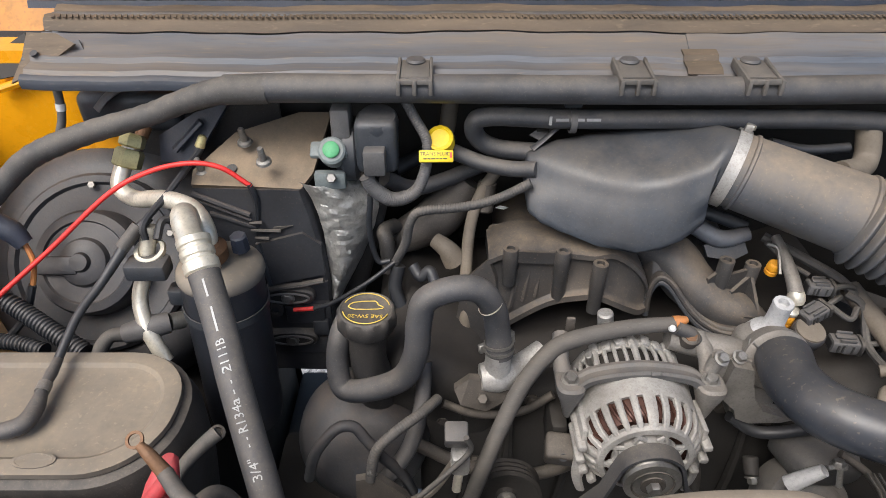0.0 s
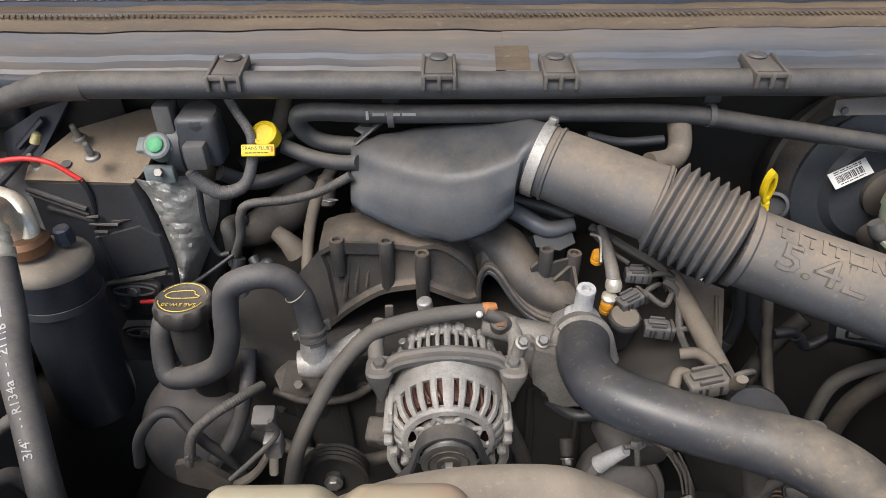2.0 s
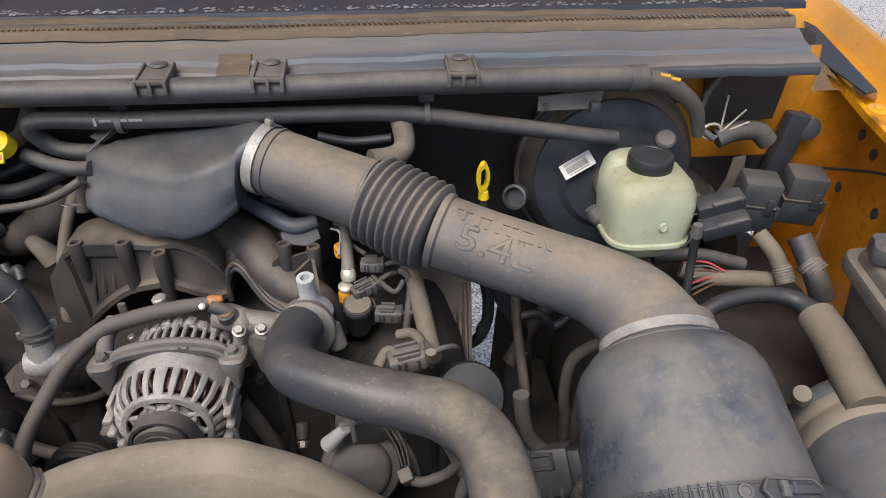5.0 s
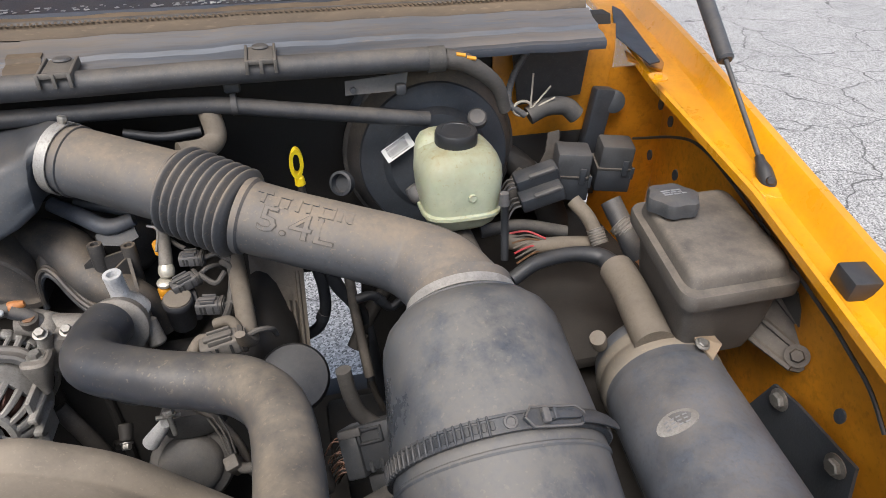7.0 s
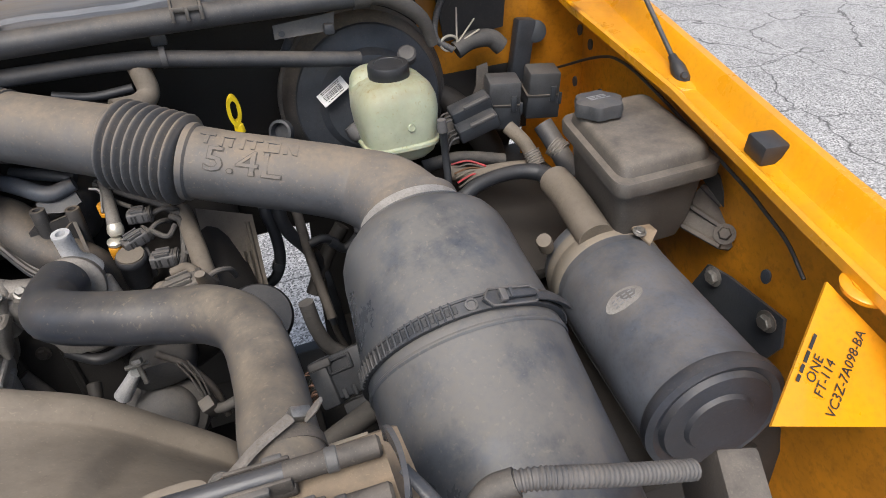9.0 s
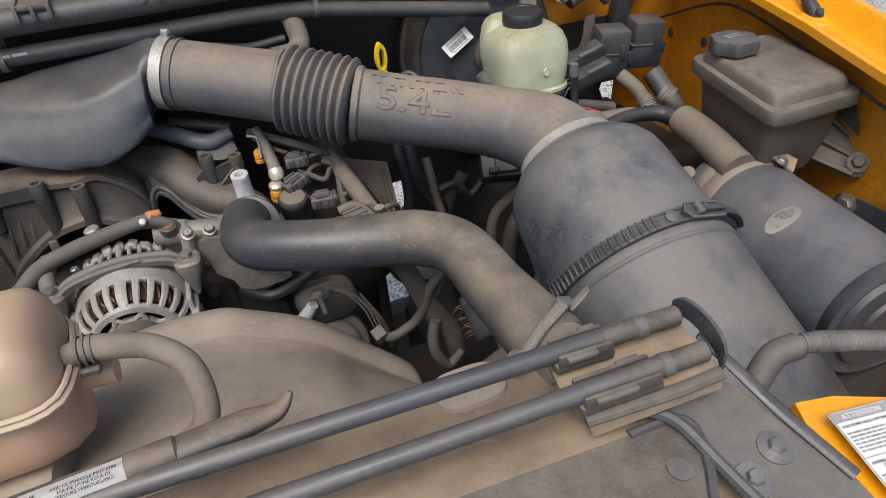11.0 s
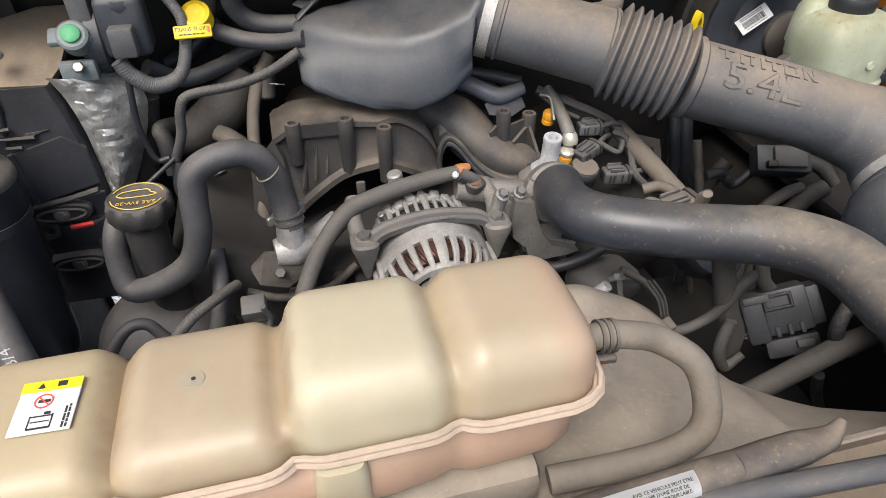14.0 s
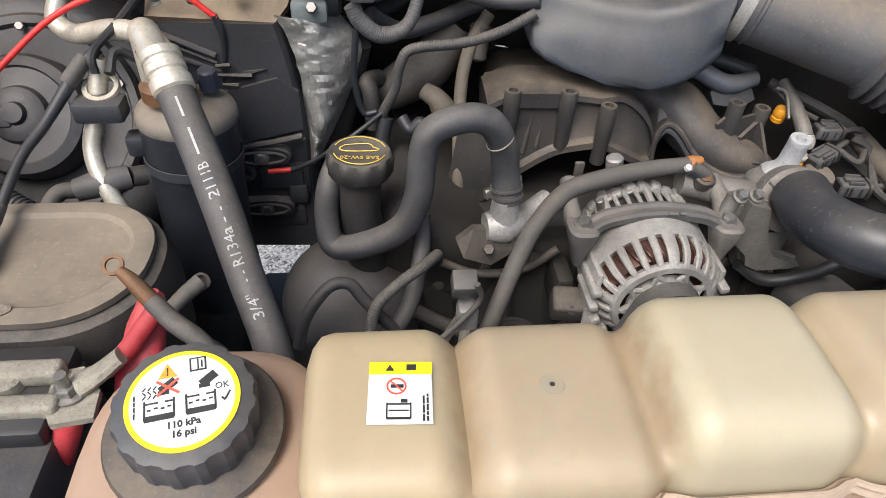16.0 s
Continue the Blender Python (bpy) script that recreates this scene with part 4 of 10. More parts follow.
def strap_frame(deg, r, h=0.0):
    """A frame on the strap: x along it, y along the housing, z outwards."""
    uu = (on_strap(deg, 1.0) - SC).normalized()
    tt = (on_strap(deg + 1, 1.0) - on_strap(deg, 1.0)).normalized()
    aa = uu.cross(tt)
    return Matrix.Translation(on_strap(deg, r) + ax * h) @ Matrix(((tt.x, aa.x, uu.x, 0), (tt.y, aa.y, uu.y, 0), (tt.z, aa.z, uu.z, 0), (0, 0, 0, 1)))


for k in range(20):
    deg = -27 - 3.9 * k
    part("tooth", box(B(), strap_frame(deg, RS + 0.0035), (0.0022, 0.0175, 0.0040), 0.0008, 1), M_BLACK, strap)
    part("tooth_gap", box(B(), strap_frame(deg + 1.9, RS + 0.0026), (0.0042, 0.0080, 0.0016), 0.0005, 1), M_RUBBERC, strap)
for h in (-0.0068, 0.0068):
    part("strap_edge", hoop(B(), aim(SC + ax * h, ax), [(RS - 0.001, -0.0012), (RS + 0.0046, -0.0012), (RS + 0.0046, 0.0012), (RS - 0.001, 0.0012)], 72), M_BLACK, strap)
part("strap_button", lathe(B(), strap_frame(-17, RS + 0.003), [(0.0062, 0), (0.0060, 0.002), (0.0042, 0.0024), (0.0036, 0.0012), (0.001, 0.0012)], 20), M_PLUG, strap)
mm = strap_frame(4.5, RS + 0.0045)
HEXA = [(-0.031, 0.0), (-0.024, 0.0085), (0.022, 0.0085), (0.029, 0.003), (0.029, -0.005), (0.022, -0.0085), (-0.024, -0.0085)]
latch = part("latch", slab(B(), HEXA, 0.004, mm), M_BLACK, air, "black buckle latch")
part("latch_rim", tube(B(), [mm @ Vector((x, y, 0.0008)) for x, y in HEXA + HEXA[:1]], 0.0013, 6, step=1), M_PLUG, latch)
part("latch_tongue", box(B(), mm @ Matrix.Translation((0.004, 0, 0.003)), (0.040, 0.0075, 0.005), 0.002), M_BLACK, latch)
part("latch_catch", box(B(), mm @ Matrix.Translation((-0.012, 0.0, 0.003)), (0.007, 0.013, 0.006), 0.0015), M_PLUG, latch)
part("latch_catch", box(B(), mm @ Matrix.Translation((-0.004, 0.0005, 0.004)), (0.004, 0.010, 0.007), 0.001), M_BLACK, latch)
part("strap_tail", tube(B(), [on_strap(17, RS + 0.006), on_strap(28, RS + 0.0075), on_strap(40, RS + 0.008), on_strap(50, RS + 0.010), on_strap(57, RS + 0.013)], [0.0080, 0.0088, 0.0085, 0.0070, 0.0025], 12, flat=0.45), M_BLACK, strap)
for k in range(4):
    part("strap_tooth", box(B(), strap_frame(52 + 4.5 * k, RS + 0.0035), (0.0026, 0.0165, 0.0045), 0.001, 1), M_BLACK, strap)

# ---------------------------------------------------------------- radiator hose
RH = [(0.3505, 0.4675, 1.172), (0.3435, 0.4287, 1.1766), (0.356, 0.3825, 1.1862), (0.414, 0.347, 1.189), (0.4695, 0.326, 1.189), (0.506, 0.304, 1.193), (0.533, 0.260, 1.1975), (0.5395, 0.1905, 1.193), (0.538, 0.115, 1.204), (0.541, 0.060, 1.196)]
rh = thing("radiator_hose", (0.45, 0.3, 1.14), "thick dusty black upper radiator hose", "hose")
part("hose", tube(B(), RH, [0.0275, 0.0268, 0.0268, 0.0268, 0.0278, 0.0290, 0.0283, 0.0290, 0.0298, 0.0299], 32, step=10), M_RHOSE, rh)
part("spring_clamp", band(B(), aim(Vector(RH[-1]).lerp(Vector(RH[-2]), 0.72), Vector(RH[-1]) - Vector(RH[-2])), 0.0300, 0.010, 0.0015), M_BRKT, rh)
part("clamp_tab", box(B(), pose(0.556, 0.108, 1.232, 20, 25, 10), (0.016, 0.010, 0.010), 0.002), M_STEEL, rh)
part("clamp_tab", tube(B(), [(0.560, 0.104, 1.230), (0.568, 0.102, 1.240), (0.572, 0.100, 1.247)], [0.004, 0.0045, 0.003], 8, flat=0.5), M_ALUD, rh)

hp = Vector((0.498, 0.075, 1.226))
part("clamp_ear", hoop(B(), aim(hp, (0.3, -0.8, 0.5)), [(0.0050, -0.002), (0.0085, -0.002), (0.0085, 0.002), (0.0050, 0.002)], 24), M_ALUD, rh, "pale open clamp ring")
part("clamp_bar", tube(B(), [hp + Vector((0.007, 0.002, 0.003)), (0.525, 0.088, 1.236), (0.550, 0.100, 1.240)], [0.0045, 0.0045, 0.005], 8, flat=0.5), M_ALUD, rh)

# ---------------------------------------------------------------- alternator
alt = thing("alternator", (0.205, 0.45, 1.02), "dusty cast aluminium alternator with copper windings", "alternator")
AZ = 1.096
AC = Vector((0.205, 0.400, AZ))
AA = Vector((0.0, 1.0, 0.0))
m = Matrix(((1, 0, 0, AC.x), (0, 0, 1, AC.y), (0, 1, 0, AC.z), (0, 0, 0, 1)))
part("winding", lathe(B(), m, [(0.032, 0.012), (0.050, 0.010), (0.0555, 0.018), (0.057, 0.055), (0.03, 0.06)], 40), M_COPPER, alt)
for k in range(30):
    a = 2 * math.pi * k / 30
    part("copper_coil", tube(B(), [m @ Vector((q * math.cos(a + b), q * math.sin(a + b), h)) for q, b, h in ((0.046, 0.0, 0.010), (0.0545, 0.05, 0.012), (0.0575, 0.10, 0.020), (0.0578, 0.16, 0.034))], 0.0019, 6, step=3), M_COPPER, alt)
part("rotor_core", lathe(B(), m, [(0.026, 0.004), (0.030, 0.010), (0.032, 0.055), (0.02, 0.06)], 24), M_DARK, alt)
part("hub_ring", hoop(B(), m, [(0.018, -0.006), (0.030, -0.006), (0.033, -0.003), (0.034, 0.004), (0.018, 0.004)], 40), M_RIB, alt)
part("face_ring", hoop(B(), m, [(0.0425, -0.003), (0.0480, -0.002), (0.0500, 0.002), (0.0490, 0.006), (0.0425, 0.003)], 60), M_RIB, alt)
part("shoulder_ring", hoop(B(), m, [(0.0570, 0.032), (0.0628, 0.030), (0.0640, 0.034), (0.0648, 0.050), (0.0655, 0.066), (0.0590, 0.066)], 60), M_RIB, alt)
for k in range(25):
    rot = m @ Matrix.Rotation(2 * math.pi * (k + 0.25) / 25, 4, "Z")
    w = 0.0037 if k % 6 else 0.0058
    loops = []
    for ro, ho, ri, hi, f in ((0.0475, -0.001, 0.0465, 0.004, 0.8), (0.0530, 0.003, 0.0500, 0.0075, 0.85), (0.0580, 0.009, 0.0540, 0.0115, 0.95), (0.0612, 0.017, 0.0570, 0.018, 1.0), (0.0630, 0.026, 0.0585, 0.026, 1.05), (0.0636, 0.033, 0.0590, 0.033, 1.1)):
        loops.append([rot @ Vector((ro - 0.0012, -w * f, ho + 0.0006)), rot @ Vector((ro, -w * f * 0.6, ho)), rot @ Vector((ro, w * f * 0.6, ho)), rot @ Vector((ro - 0.0012, w * f, ho + 0.0006)), rot @ Vector((ri, w * f * 0.9, hi)), rot @ Vector((ri, -w * f * 0.9, hi))])
    part("rib", rings(B(), loops), M_RIB, alt)
for k in range(18):
    a0, a1 = 2 * math.pi * k / 18, 2 * math.pi * (k + (0.72 if k % 2 else -0.72)) / 18
    a, b = m @ Vector((0.0325 * math.cos(a0), 0.0325 * math.sin(a0), -0.002)), m @ Vector((0.0440 * math.cos(a1), 0.0440 * math.sin(a1), 0.000))
    part("spoke", tube(B(), [a, b], [0.0030, 0.0026], 8, step=2), M_RIB, alt)
# fins down the two sides of the drum
for sx in (-1, 1):
    for k in range(4):
        a = radians(8 - 17 * k)
        q = 0.0645
        c = m @ Vector((sx * q * math.cos(a), q * math.sin(a), 0.028))
        part("side_fin", box(B(), Matrix.Translation(c) @ Matrix.Rotation(-sx * a, 4, "Y"), (0.010, 0.050, 0.0075), 0.0028, 2), M_RIB, alt)
    part("side_web", box(B(), (AC.x + sx * 0.061, AC.y + 0.034, AC.z - 0.008), (0.006, 0.042, 0.070), 0.002), M_RIB, alt)
    part("support_leg", tube(B(), [m @ Vector((sx * 0.060, -0.024, 0.016)), m @ Vector((sx * 0.062, -0.046, 0.012)), m @ Vector((sx * 0.056, -0.066, 0.010))], [0.0075, 0.0065, 0.0055], 8, step=3, flat=0.6), M_RIB, alt)
part("stator_drum", lathe(B(), m, [(0.0560, 0.034), (0.0575, 0.036), (0.0590, 0.080), (0.0560, 0.110), (0.045, 0.118), (0.02, 0.12)], 48), M_DARK, alt)
# rear cage behind the band
part("rear_rim", hoop(B(), m, [(0.0585, 0.098), (0.0630, 0.096), (0.0640, 0.104), (0.0620, 0.112), (0.0570, 0.112)], 56), M_RIB, alt)
for k in range(17):
    a = radians(14 + 152 * k / 16)
    h0, h1 = (0.066, 0.100) if k % 4 else (0.064, 0.112)
    P = [m @ Vector((q * math.cos(a), q * math.sin(a), h)) for q, h in ((0.0625, h0), (0.0650, (h0 + h1) / 2), (0.0630, h1))]
    part("fin", tube(B(), P, [0.0021, 0.0024, 0.0026] if k % 4 else [0.0034, 0.0038, 0.0042], 8, step=3), M_RIB, alt)
for k in range(9):
    a = radians(40 + 100 * k / 8)
    q = m @ Vector((0.0635 * math.cos(a), 0.0635 * math.sin(a), 0.102 + 0.003 * (k % 2)))
    part("rear_lug", box(B(), Matrix.Translation(q) @ Matrix.Rotation(radians(90) - a, 4, "Y") @ Matrix.Rotation(0.2 * (k % 3 - 1), 4, "Z"), (0.011, 0.013, 0.007 + 0.002 * (k % 2)), 0.0025, 2), M_ALU, alt)
bm = B()
lathe(bm, aim(AC - AA * 0.030, AA), [(0.022, 0), (0.0285, 0.001), (0.0290, 0.005), (0.026, 0.007), (0.027, 0.009), (0.026, 0.012), (0.027, 0.015), (0.026, 0.018), (0.0290, 0.022), (0.0290, 0.026), (0.015, 0.028)], 40)
part("pulley", bm, M_STEEL, alt)
part("pulley_dish", lathe(B(), aim(AC - AA * 0.0305, -AA), [(0.0225, -0.006), (0.0215, 0.0008), (0.019, -0.001), (0.0135, -0.005), (0.0125, 0.001), (0.001, 0.002)], 36), M_BRKT, alt)
part("pulley_nut", hexbolt(B(), AC - AA * 0.030, -AA, 0.0075, 0.009, 0.0105), M_STEEL, alt)
# mounting arch over the top, from ear to ear
ARCH = spline([(0.131, 0.452, 1.135), (0.138, 0.455, 1.150), (0.158, 0.458, 1.161), (0.205, 0.460, 1.1665), (0.252, 0.457, 1.162), (0.270, 0.453, 1.151), (0.277, 0.450, 1.136)], 8)
loops = []
for i, p in enumerate(ARCH):
    t = (ARCH[min(i + 1, len(ARCH) - 1)] - ARCH[max(i - 1, 0)]).normalized()
    o = Vector((0, 1, 0)).cross(t).normalized()
    if o.z < 0:
        o = -o
    loops.append([p + o * a + Vector((0, b, 0)) for a, b in ((-0.009, -0.0085), (-0.002, -0.0095), (0.0010, -0.0075), (-0.0005, -0.003), (-0.0005, 0.001), (0.0020, 0.004), (0.0010, 0.0085), (-0.009, 0.0085))])
part("mounting_band", rings(B(), loops), M_PLATE, alt, "grey dusty mounting arch")
part("band_casting_mark", bars(B(), pose(0.222, 0.449, 1.1672, 45, 0, 0), 1, 0.022, 0.0035, 0.0012, 7), M_PLATE, alt)
for sx, c in ((-1, Vector((0.132, 0.455, 1.145))), (1, Vector((0.275, 0.451, 1.148)))):
    ear = part("mounting_ear", rings(B(), [oval(c + Vector((0, 0, z)), hx, hy, 3.0, 28, ax="z") for z, hx, hy in ((-0.040, 0.004, 0.010), (-0.024, 0.008, 0.013), (-0.010, 0.0125, 0.016), (-0.002, 0.0150, 0.0175), (0.004, 0.0148, 0.0172), (0.0065, 0.012, 0.0145))]), M_PLATE if sx < 0 else M_ALUD, alt, "grey cast mounting ear")
    part("ear_bolt", hexbolt(B(), c + Vector((0, 0.001, 0.006)), (0, -0.15, 1), 0.0070, 0.007, 0.0095), M_STEEL, ear)
    part("ear_strut", tube(B(), [c + Vector((sx * 0.004, 0.012, -0.004)), c + Vector((sx * 0.006, 0.034, 0.008)), c + Vector((sx * 0.002, 0.058, 0.016))], [0.010, 0.009, 0.010], 12), M_PLATE if sx < 0 else M_ALUD, ear)
part("terminal_stud", rod(B(), m @ Vector((-0.044, 0.044, 0.088)), m @ Vector((-0.050, 0.062, 0.086)), 0.0045, bevel=0.001), M_STEEL, alt)

# serpentine belt round the pulley
bm = B()
P = [(0.115, 0.385, 0.99), (0.165, 0.385, 1.062)] + [(0.205 + 0.0310 * math.cos(a), 0.385, 1.096 + 0.0310 * math.sin(a)) for a in (radians(155 - 130 * k / 9) for k in range(10))] + [(0.246, 0.385, 1.066), (0.300, 0.385, 0.99)]
loops = []
for i, p in enumerate(P):
    t = (Vector(P[min(i + 1, len(P) - 1)]) - Vector(P[max(i - 1, 0)])).normalized()
    nn = Vector((-t.z, 0, t.x))
    loops.append([Vector(p) + Vector((0, -0.009, 0)), Vector(p) + Vector((0, 0.009, 0)), Vector(p) + Vector((0, 0.009, 0)) + nn * 0.0035, Vector(p) + Vector((0, -0.009, 0)) + nn * 0.0035])
rings(bm, loops)
solo("serpentine_belt", bm, M_RUBBER, "worn black serpentine belt over the alternator pulley", "belt")

# ---------------------------------------------------------------- passenger side: blower, heater box, accumulator
blower = thing("blower_motor", (-0.43, 0.64, 1.0), "round black blower motor housing, lightly dusty", "blower motor")
m = aim((-0.427, 0.622, 1.178), (0.05, -0.80, 0.60))
part("scroll_case", lathe(B(), m, [(0.16, -0.16), (0.168, -0.09), (0.158, -0.050), (0.140, -0.030), (0.118, -0.024), (0.09, -0.026)], 56), M_BLOW, blower, angle=50)
part("flange", lathe(B(), m, [(0.112, -0.03), (0.112, -0.016), (0.108, -0.011), (0.100, -0.011), (0.097, -0.016), (0.07, -0.017)], 48), M_BLOW, blower)
part("motor_can", lathe(B(), m, [(0.066, -0.03), (0.064, 0.010), (0.060, 0.018), (0.050, 0.021), (0.048, 0.018), (0.030, 0.019), (0.027, 0.026), (0.018, 0.030), (0.012, 0.030), (0.010, 0.036), (0.002, 0.037)], 48), M_BLOW, blower, angle=30)
for k in range(5):
    a = radians(20 + 72 * k)
    part("flange_screw", hexbolt(B(), m @ Vector((0.096 * math.cos(a), 0.096 * math.sin(a), -0.011)), m.to_3x3() @ Vector((0, 0, 1)), 0.005, 0.004), M_STEEL, blower)
bm = B()
box(bm, aim((-0.453, 0.6, 1.19), (0, -0.8, 0.6)), (0.05, 0.022, 0.018), 0.004)
part("motor_plug", bm, M_BLOW, blower)

hbox = thing("heater_box", (-0.21, 0.69, 0.98), "black plastic heater box with a dusty tan top plate", "heater box")
bm = B()
rings(bm, [[Vector((x, y, z)) for x, y in ((-0.287, 0.632 - dy), (-0.160 + w, 0.626 - dy), (-0.156 + w, 0.632 - dy), (-0.156 + w, 0.752), (-0.287, 0.752))] for z, w, dy in ((0.99, 0.020, 0.004), (1.10, 0.018, 0.004), (1.19, 0.012, 0.003), (1.25, 0.002, 0.001), (1.277, -0.004, 0.0))])
part("case", bm, M_BLOW, hbox)
part("case_corner", box(B(), pose(-0.240, 0.629, 1.232, 0, 22, 0), (0.070, 0.006, 0.006), 0.002), M_BLOW, hbox)
part("case_tag", sheet(B(), [(-0.200, 0.624, 1.228), (-0.176, 0.623, 1.231), (-0.200, 0.623, 1.223)], 0.002), M_BLACKD, hbox)
for z, h in ((1.265, 0.006), (1.18, 0.004)):
    bm = B()
    box(bm, (-0.226, 0.637, z), (0.122, 0.006, h), 0.001)
    part("case_flange", bm, M_BLACK, hbox)
for x, z, h in ((-0.172, 1.165, 0.17), (-0.255, 1.20, 0.12)):
    part("case_rib", box(B(), (x, 0.640, z), (0.005, 0.012, h), 0.001), M_BLACK, hbox)
plate = part("top_plate", sheet(B(), [(-0.285, 0.628, 1.284), (-0.162, 0.630, 1.277), (-0.150, 0.650, 1.287), (-0.136, 0.728, 1.327), (-0.175, 0.728, 1.327), (-0.245, 0.690, 1.318), (-0.286, 0.645, 1.293)], 0.008), M_SUPPORT, hbox, "dusty tan metal top plate")
for p in ((-0.228, 0.668, 1.32), (-0.199, 0.632, 1.314), (-0.277, 0.647, 1.293)):
    p = Vector(p)
    bm = B()
    lathe(bm, aim(p - Vector((0, 0, 0.004)), (0, -0.3, 1)), [(0.009, 0), (0.008, 0.003), (0.0042, 0.004), (0.0036, 0.020), (0.0028, 0.0215)], 14)
    part("stud", bm, M_STEEL, plate)
part("plate_hole", lathe(B(), aim((-0.242, 0.647, 1.294), (0, -0.42, 1)), [(0.006, -0.002), (0.006, 0.0005), (0.001, 0.0006)], 12), M_BLACK, plate)
part("diagonal_rib", tube(B(), [(-0.287, 0.628, 1.272), (-0.225, 0.626, 1.244)], 0.0035, 8, step=2), M_BLOW, hbox)
part("diagonal_rib", tube(B(), [(-0.287, 0.629, 1.264), (-0.225, 0.627, 1.236)], 0.0022, 8, step=2), M_BLOW, hbox)
part("panel", sheet(B(), [(-0.221, 0.621, 1.206), (-0.166, 0.620, 1.222), (-0.146, 0.620, 1.206), (-0.145, 0.619, 1.162), (-0.175, 0.618, 1.155), (-0.214, 0.617, 1.146)], 0.006), M_BLOW, hbox, "raised moulded panel")
part("panel_edge", tube(B(), [(-0.221, 0.620, 1.208), (-0.217, 0.619, 1.177), (-0.214, 0.617, 1.142)], 0.0030, 8), M_BLACK, hbox)
part("ledge", tube(B(), [(-0.225, 0.612, 1.141), (-0.200, 0.611, 1.147), (-0.173, 0.611, 1.152), (-0.146, 0.612, 1.158)], 0.0042, 8, flat=0.7), M_BLACKD, hbox)
for a, b in (((-0.226, 0.622, 1.225), (-0.191, 0.622, 1.224)), ((-0.226, 0.622, 1.235), (-0.211, 0.622, 1.236)), ((-0.222, 0.621, 1.215), (-0.206, 0.621, 1.214))):
    part("moulded_bar", tube(B(), [a, b], [0.0016, 0.0024], 6, step=2), M_BLACKD, hbox)
for cx, cz, w in ((-0.193, 1.132, 0.026), (-0.197, 1.060, 0.026)):
    part("pad", rings(B(), [oval((cx, y, cz), a, b, 2.4, 28, ax="y") for y, a, b in ((0.640, 0.034, 0.014), (0.611, 0.033, 0.013), (0.609, 0.031, 0.0115))]), M_BLACKD, hbox, "oval mounting pad")
    part("pad_rim", tube(B(), [(cx + 0.026 * math.cos(q), 0.608, cz + 0.0075 * math.sin(q)) for q in (2 * math.pi * k / 20 for k in range(21))], 0.0016, 6, step=1), M_PLUG, hbox)
    part("pad_screw", hexbolt(B(), (cx, 0.609, cz), (0, -1, 0.2), 0.0062, 0.005, 0.0085), M_STEEL, hbox)
for c, s in (((-0.184, 0.628, 1.096), (0.082, 0.020, 0.050)), ((-0.160, 0.630, 1.130), (0.034, 0.022, 0.040)), ((-0.190, 0.630, 1.040), (0.075, 0.022, 0.030)), ((-0.176, 0.617, 1.100), (0.050, 0.008, 0.030)), ((-0.214, 0.618, 1.108), (0.018, 0.012, 0.022)), ((-0.158, 0.618, 1.078), (0.022, 0.014, 0.026))):
    part("damper_housing", box(B(), c, s, 0.004), M_BLOW, hbox)
part("pipe_eye", hoop(B(), aim((-0.212, 0.610, 1.112), (0, -1, 0.2)), [(0.0055, -0.003), (0.010, -0.003), (0.010, 0.003), (0.0055, 0.003)], 20), M_BLACKD, hbox)
for p in ((-0.199, 0.634, 1.251), (-0.201, 0.634, 1.217)):
    bm = B()
    box(bm, p, (0.010, 0.010, 0.012), 0.002)
    part("case_tab", bm, M_BLACK, hbox)
part("moulded_ring", lathe(B(), aim((-0.19, 0.637, 1.168), (0, -1, 0)), [(0.008, -0.001), (0.008, 0.002), (0.006, 0.002), (0.005, 0.0), (0.001, 0.0)], 18), M_BLACK, hbox)

# crinkled foil on the duct beside the heater box
foil = thing("foil_wrapped_duct", (-0.13, 0.68, 1.05), "dark duct wrapped in torn silver foil tape", "duct")
part("duct_tube", tube(B(), [(-0.116, 0.7, 1.247), (-0.118, 0.7, 1.179), (-0.138, 0.69, 1.111), (-0.158, 0.68, 1.016)], [0.030, 0.030, 0.026, 0.022], 20), M_BLACKD, foil)
bm = B()
rnd = random.Random(11)
rows = []
FA = [Vector(p) for p in [(-0.162, 0.632, 1.284), (-0.151, 0.632, 1.26), (-0.144, 0.632, 1.223), (-0.142, 0.632, 1.188), (-0.141, 0.632, 1.152), (-0.142, 0.632, 1.120)]]
FB = [Vector(p) for p in [(-0.099, 0.662, 1.274), (-0.079, 0.662, 1.246), (-0.082, 0.660, 1.216), (-0.095, 0.656, 1.181), (-0.113, 0.650, 1.144), (-0.132, 0.640, 1.110)]]
FA, FB = spline(FA, 14), spline(FB, 14)
for a, b in zip(FA, FB):
    row = []
    for k in range(17):
        f = k / 16
        p = a.lerp(b, f) + Vector((0, -0.022 * math.sin(math.pi * f), 0.004 * math.sin(math.pi * f)))
        nz = (abs(noise.noise(p * 45)) * 0.009 + abs(noise.noise(p * 120 + Vector((7, 3, 1)))) * 0.005 - 0.005) * (1.0 - 0.6 * f)
        row.append(bm.verts.new(p + Vector((0.4 * nz, -nz, 0.3 * nz))))
    rows.append(row)
for r0, r1 in zip(rows, rows[1:]):
    for k in range(16):
        bm.faces.new((r0[k], r0[k + 1], r1[k + 1], r1[k]))
bmesh.ops.solidify(bm, geom=bm.faces[:], thickness=0.0006)
part("foil_sheet", bm, M_RFOIL, foil, "torn crinkled silver foil", angle=24)

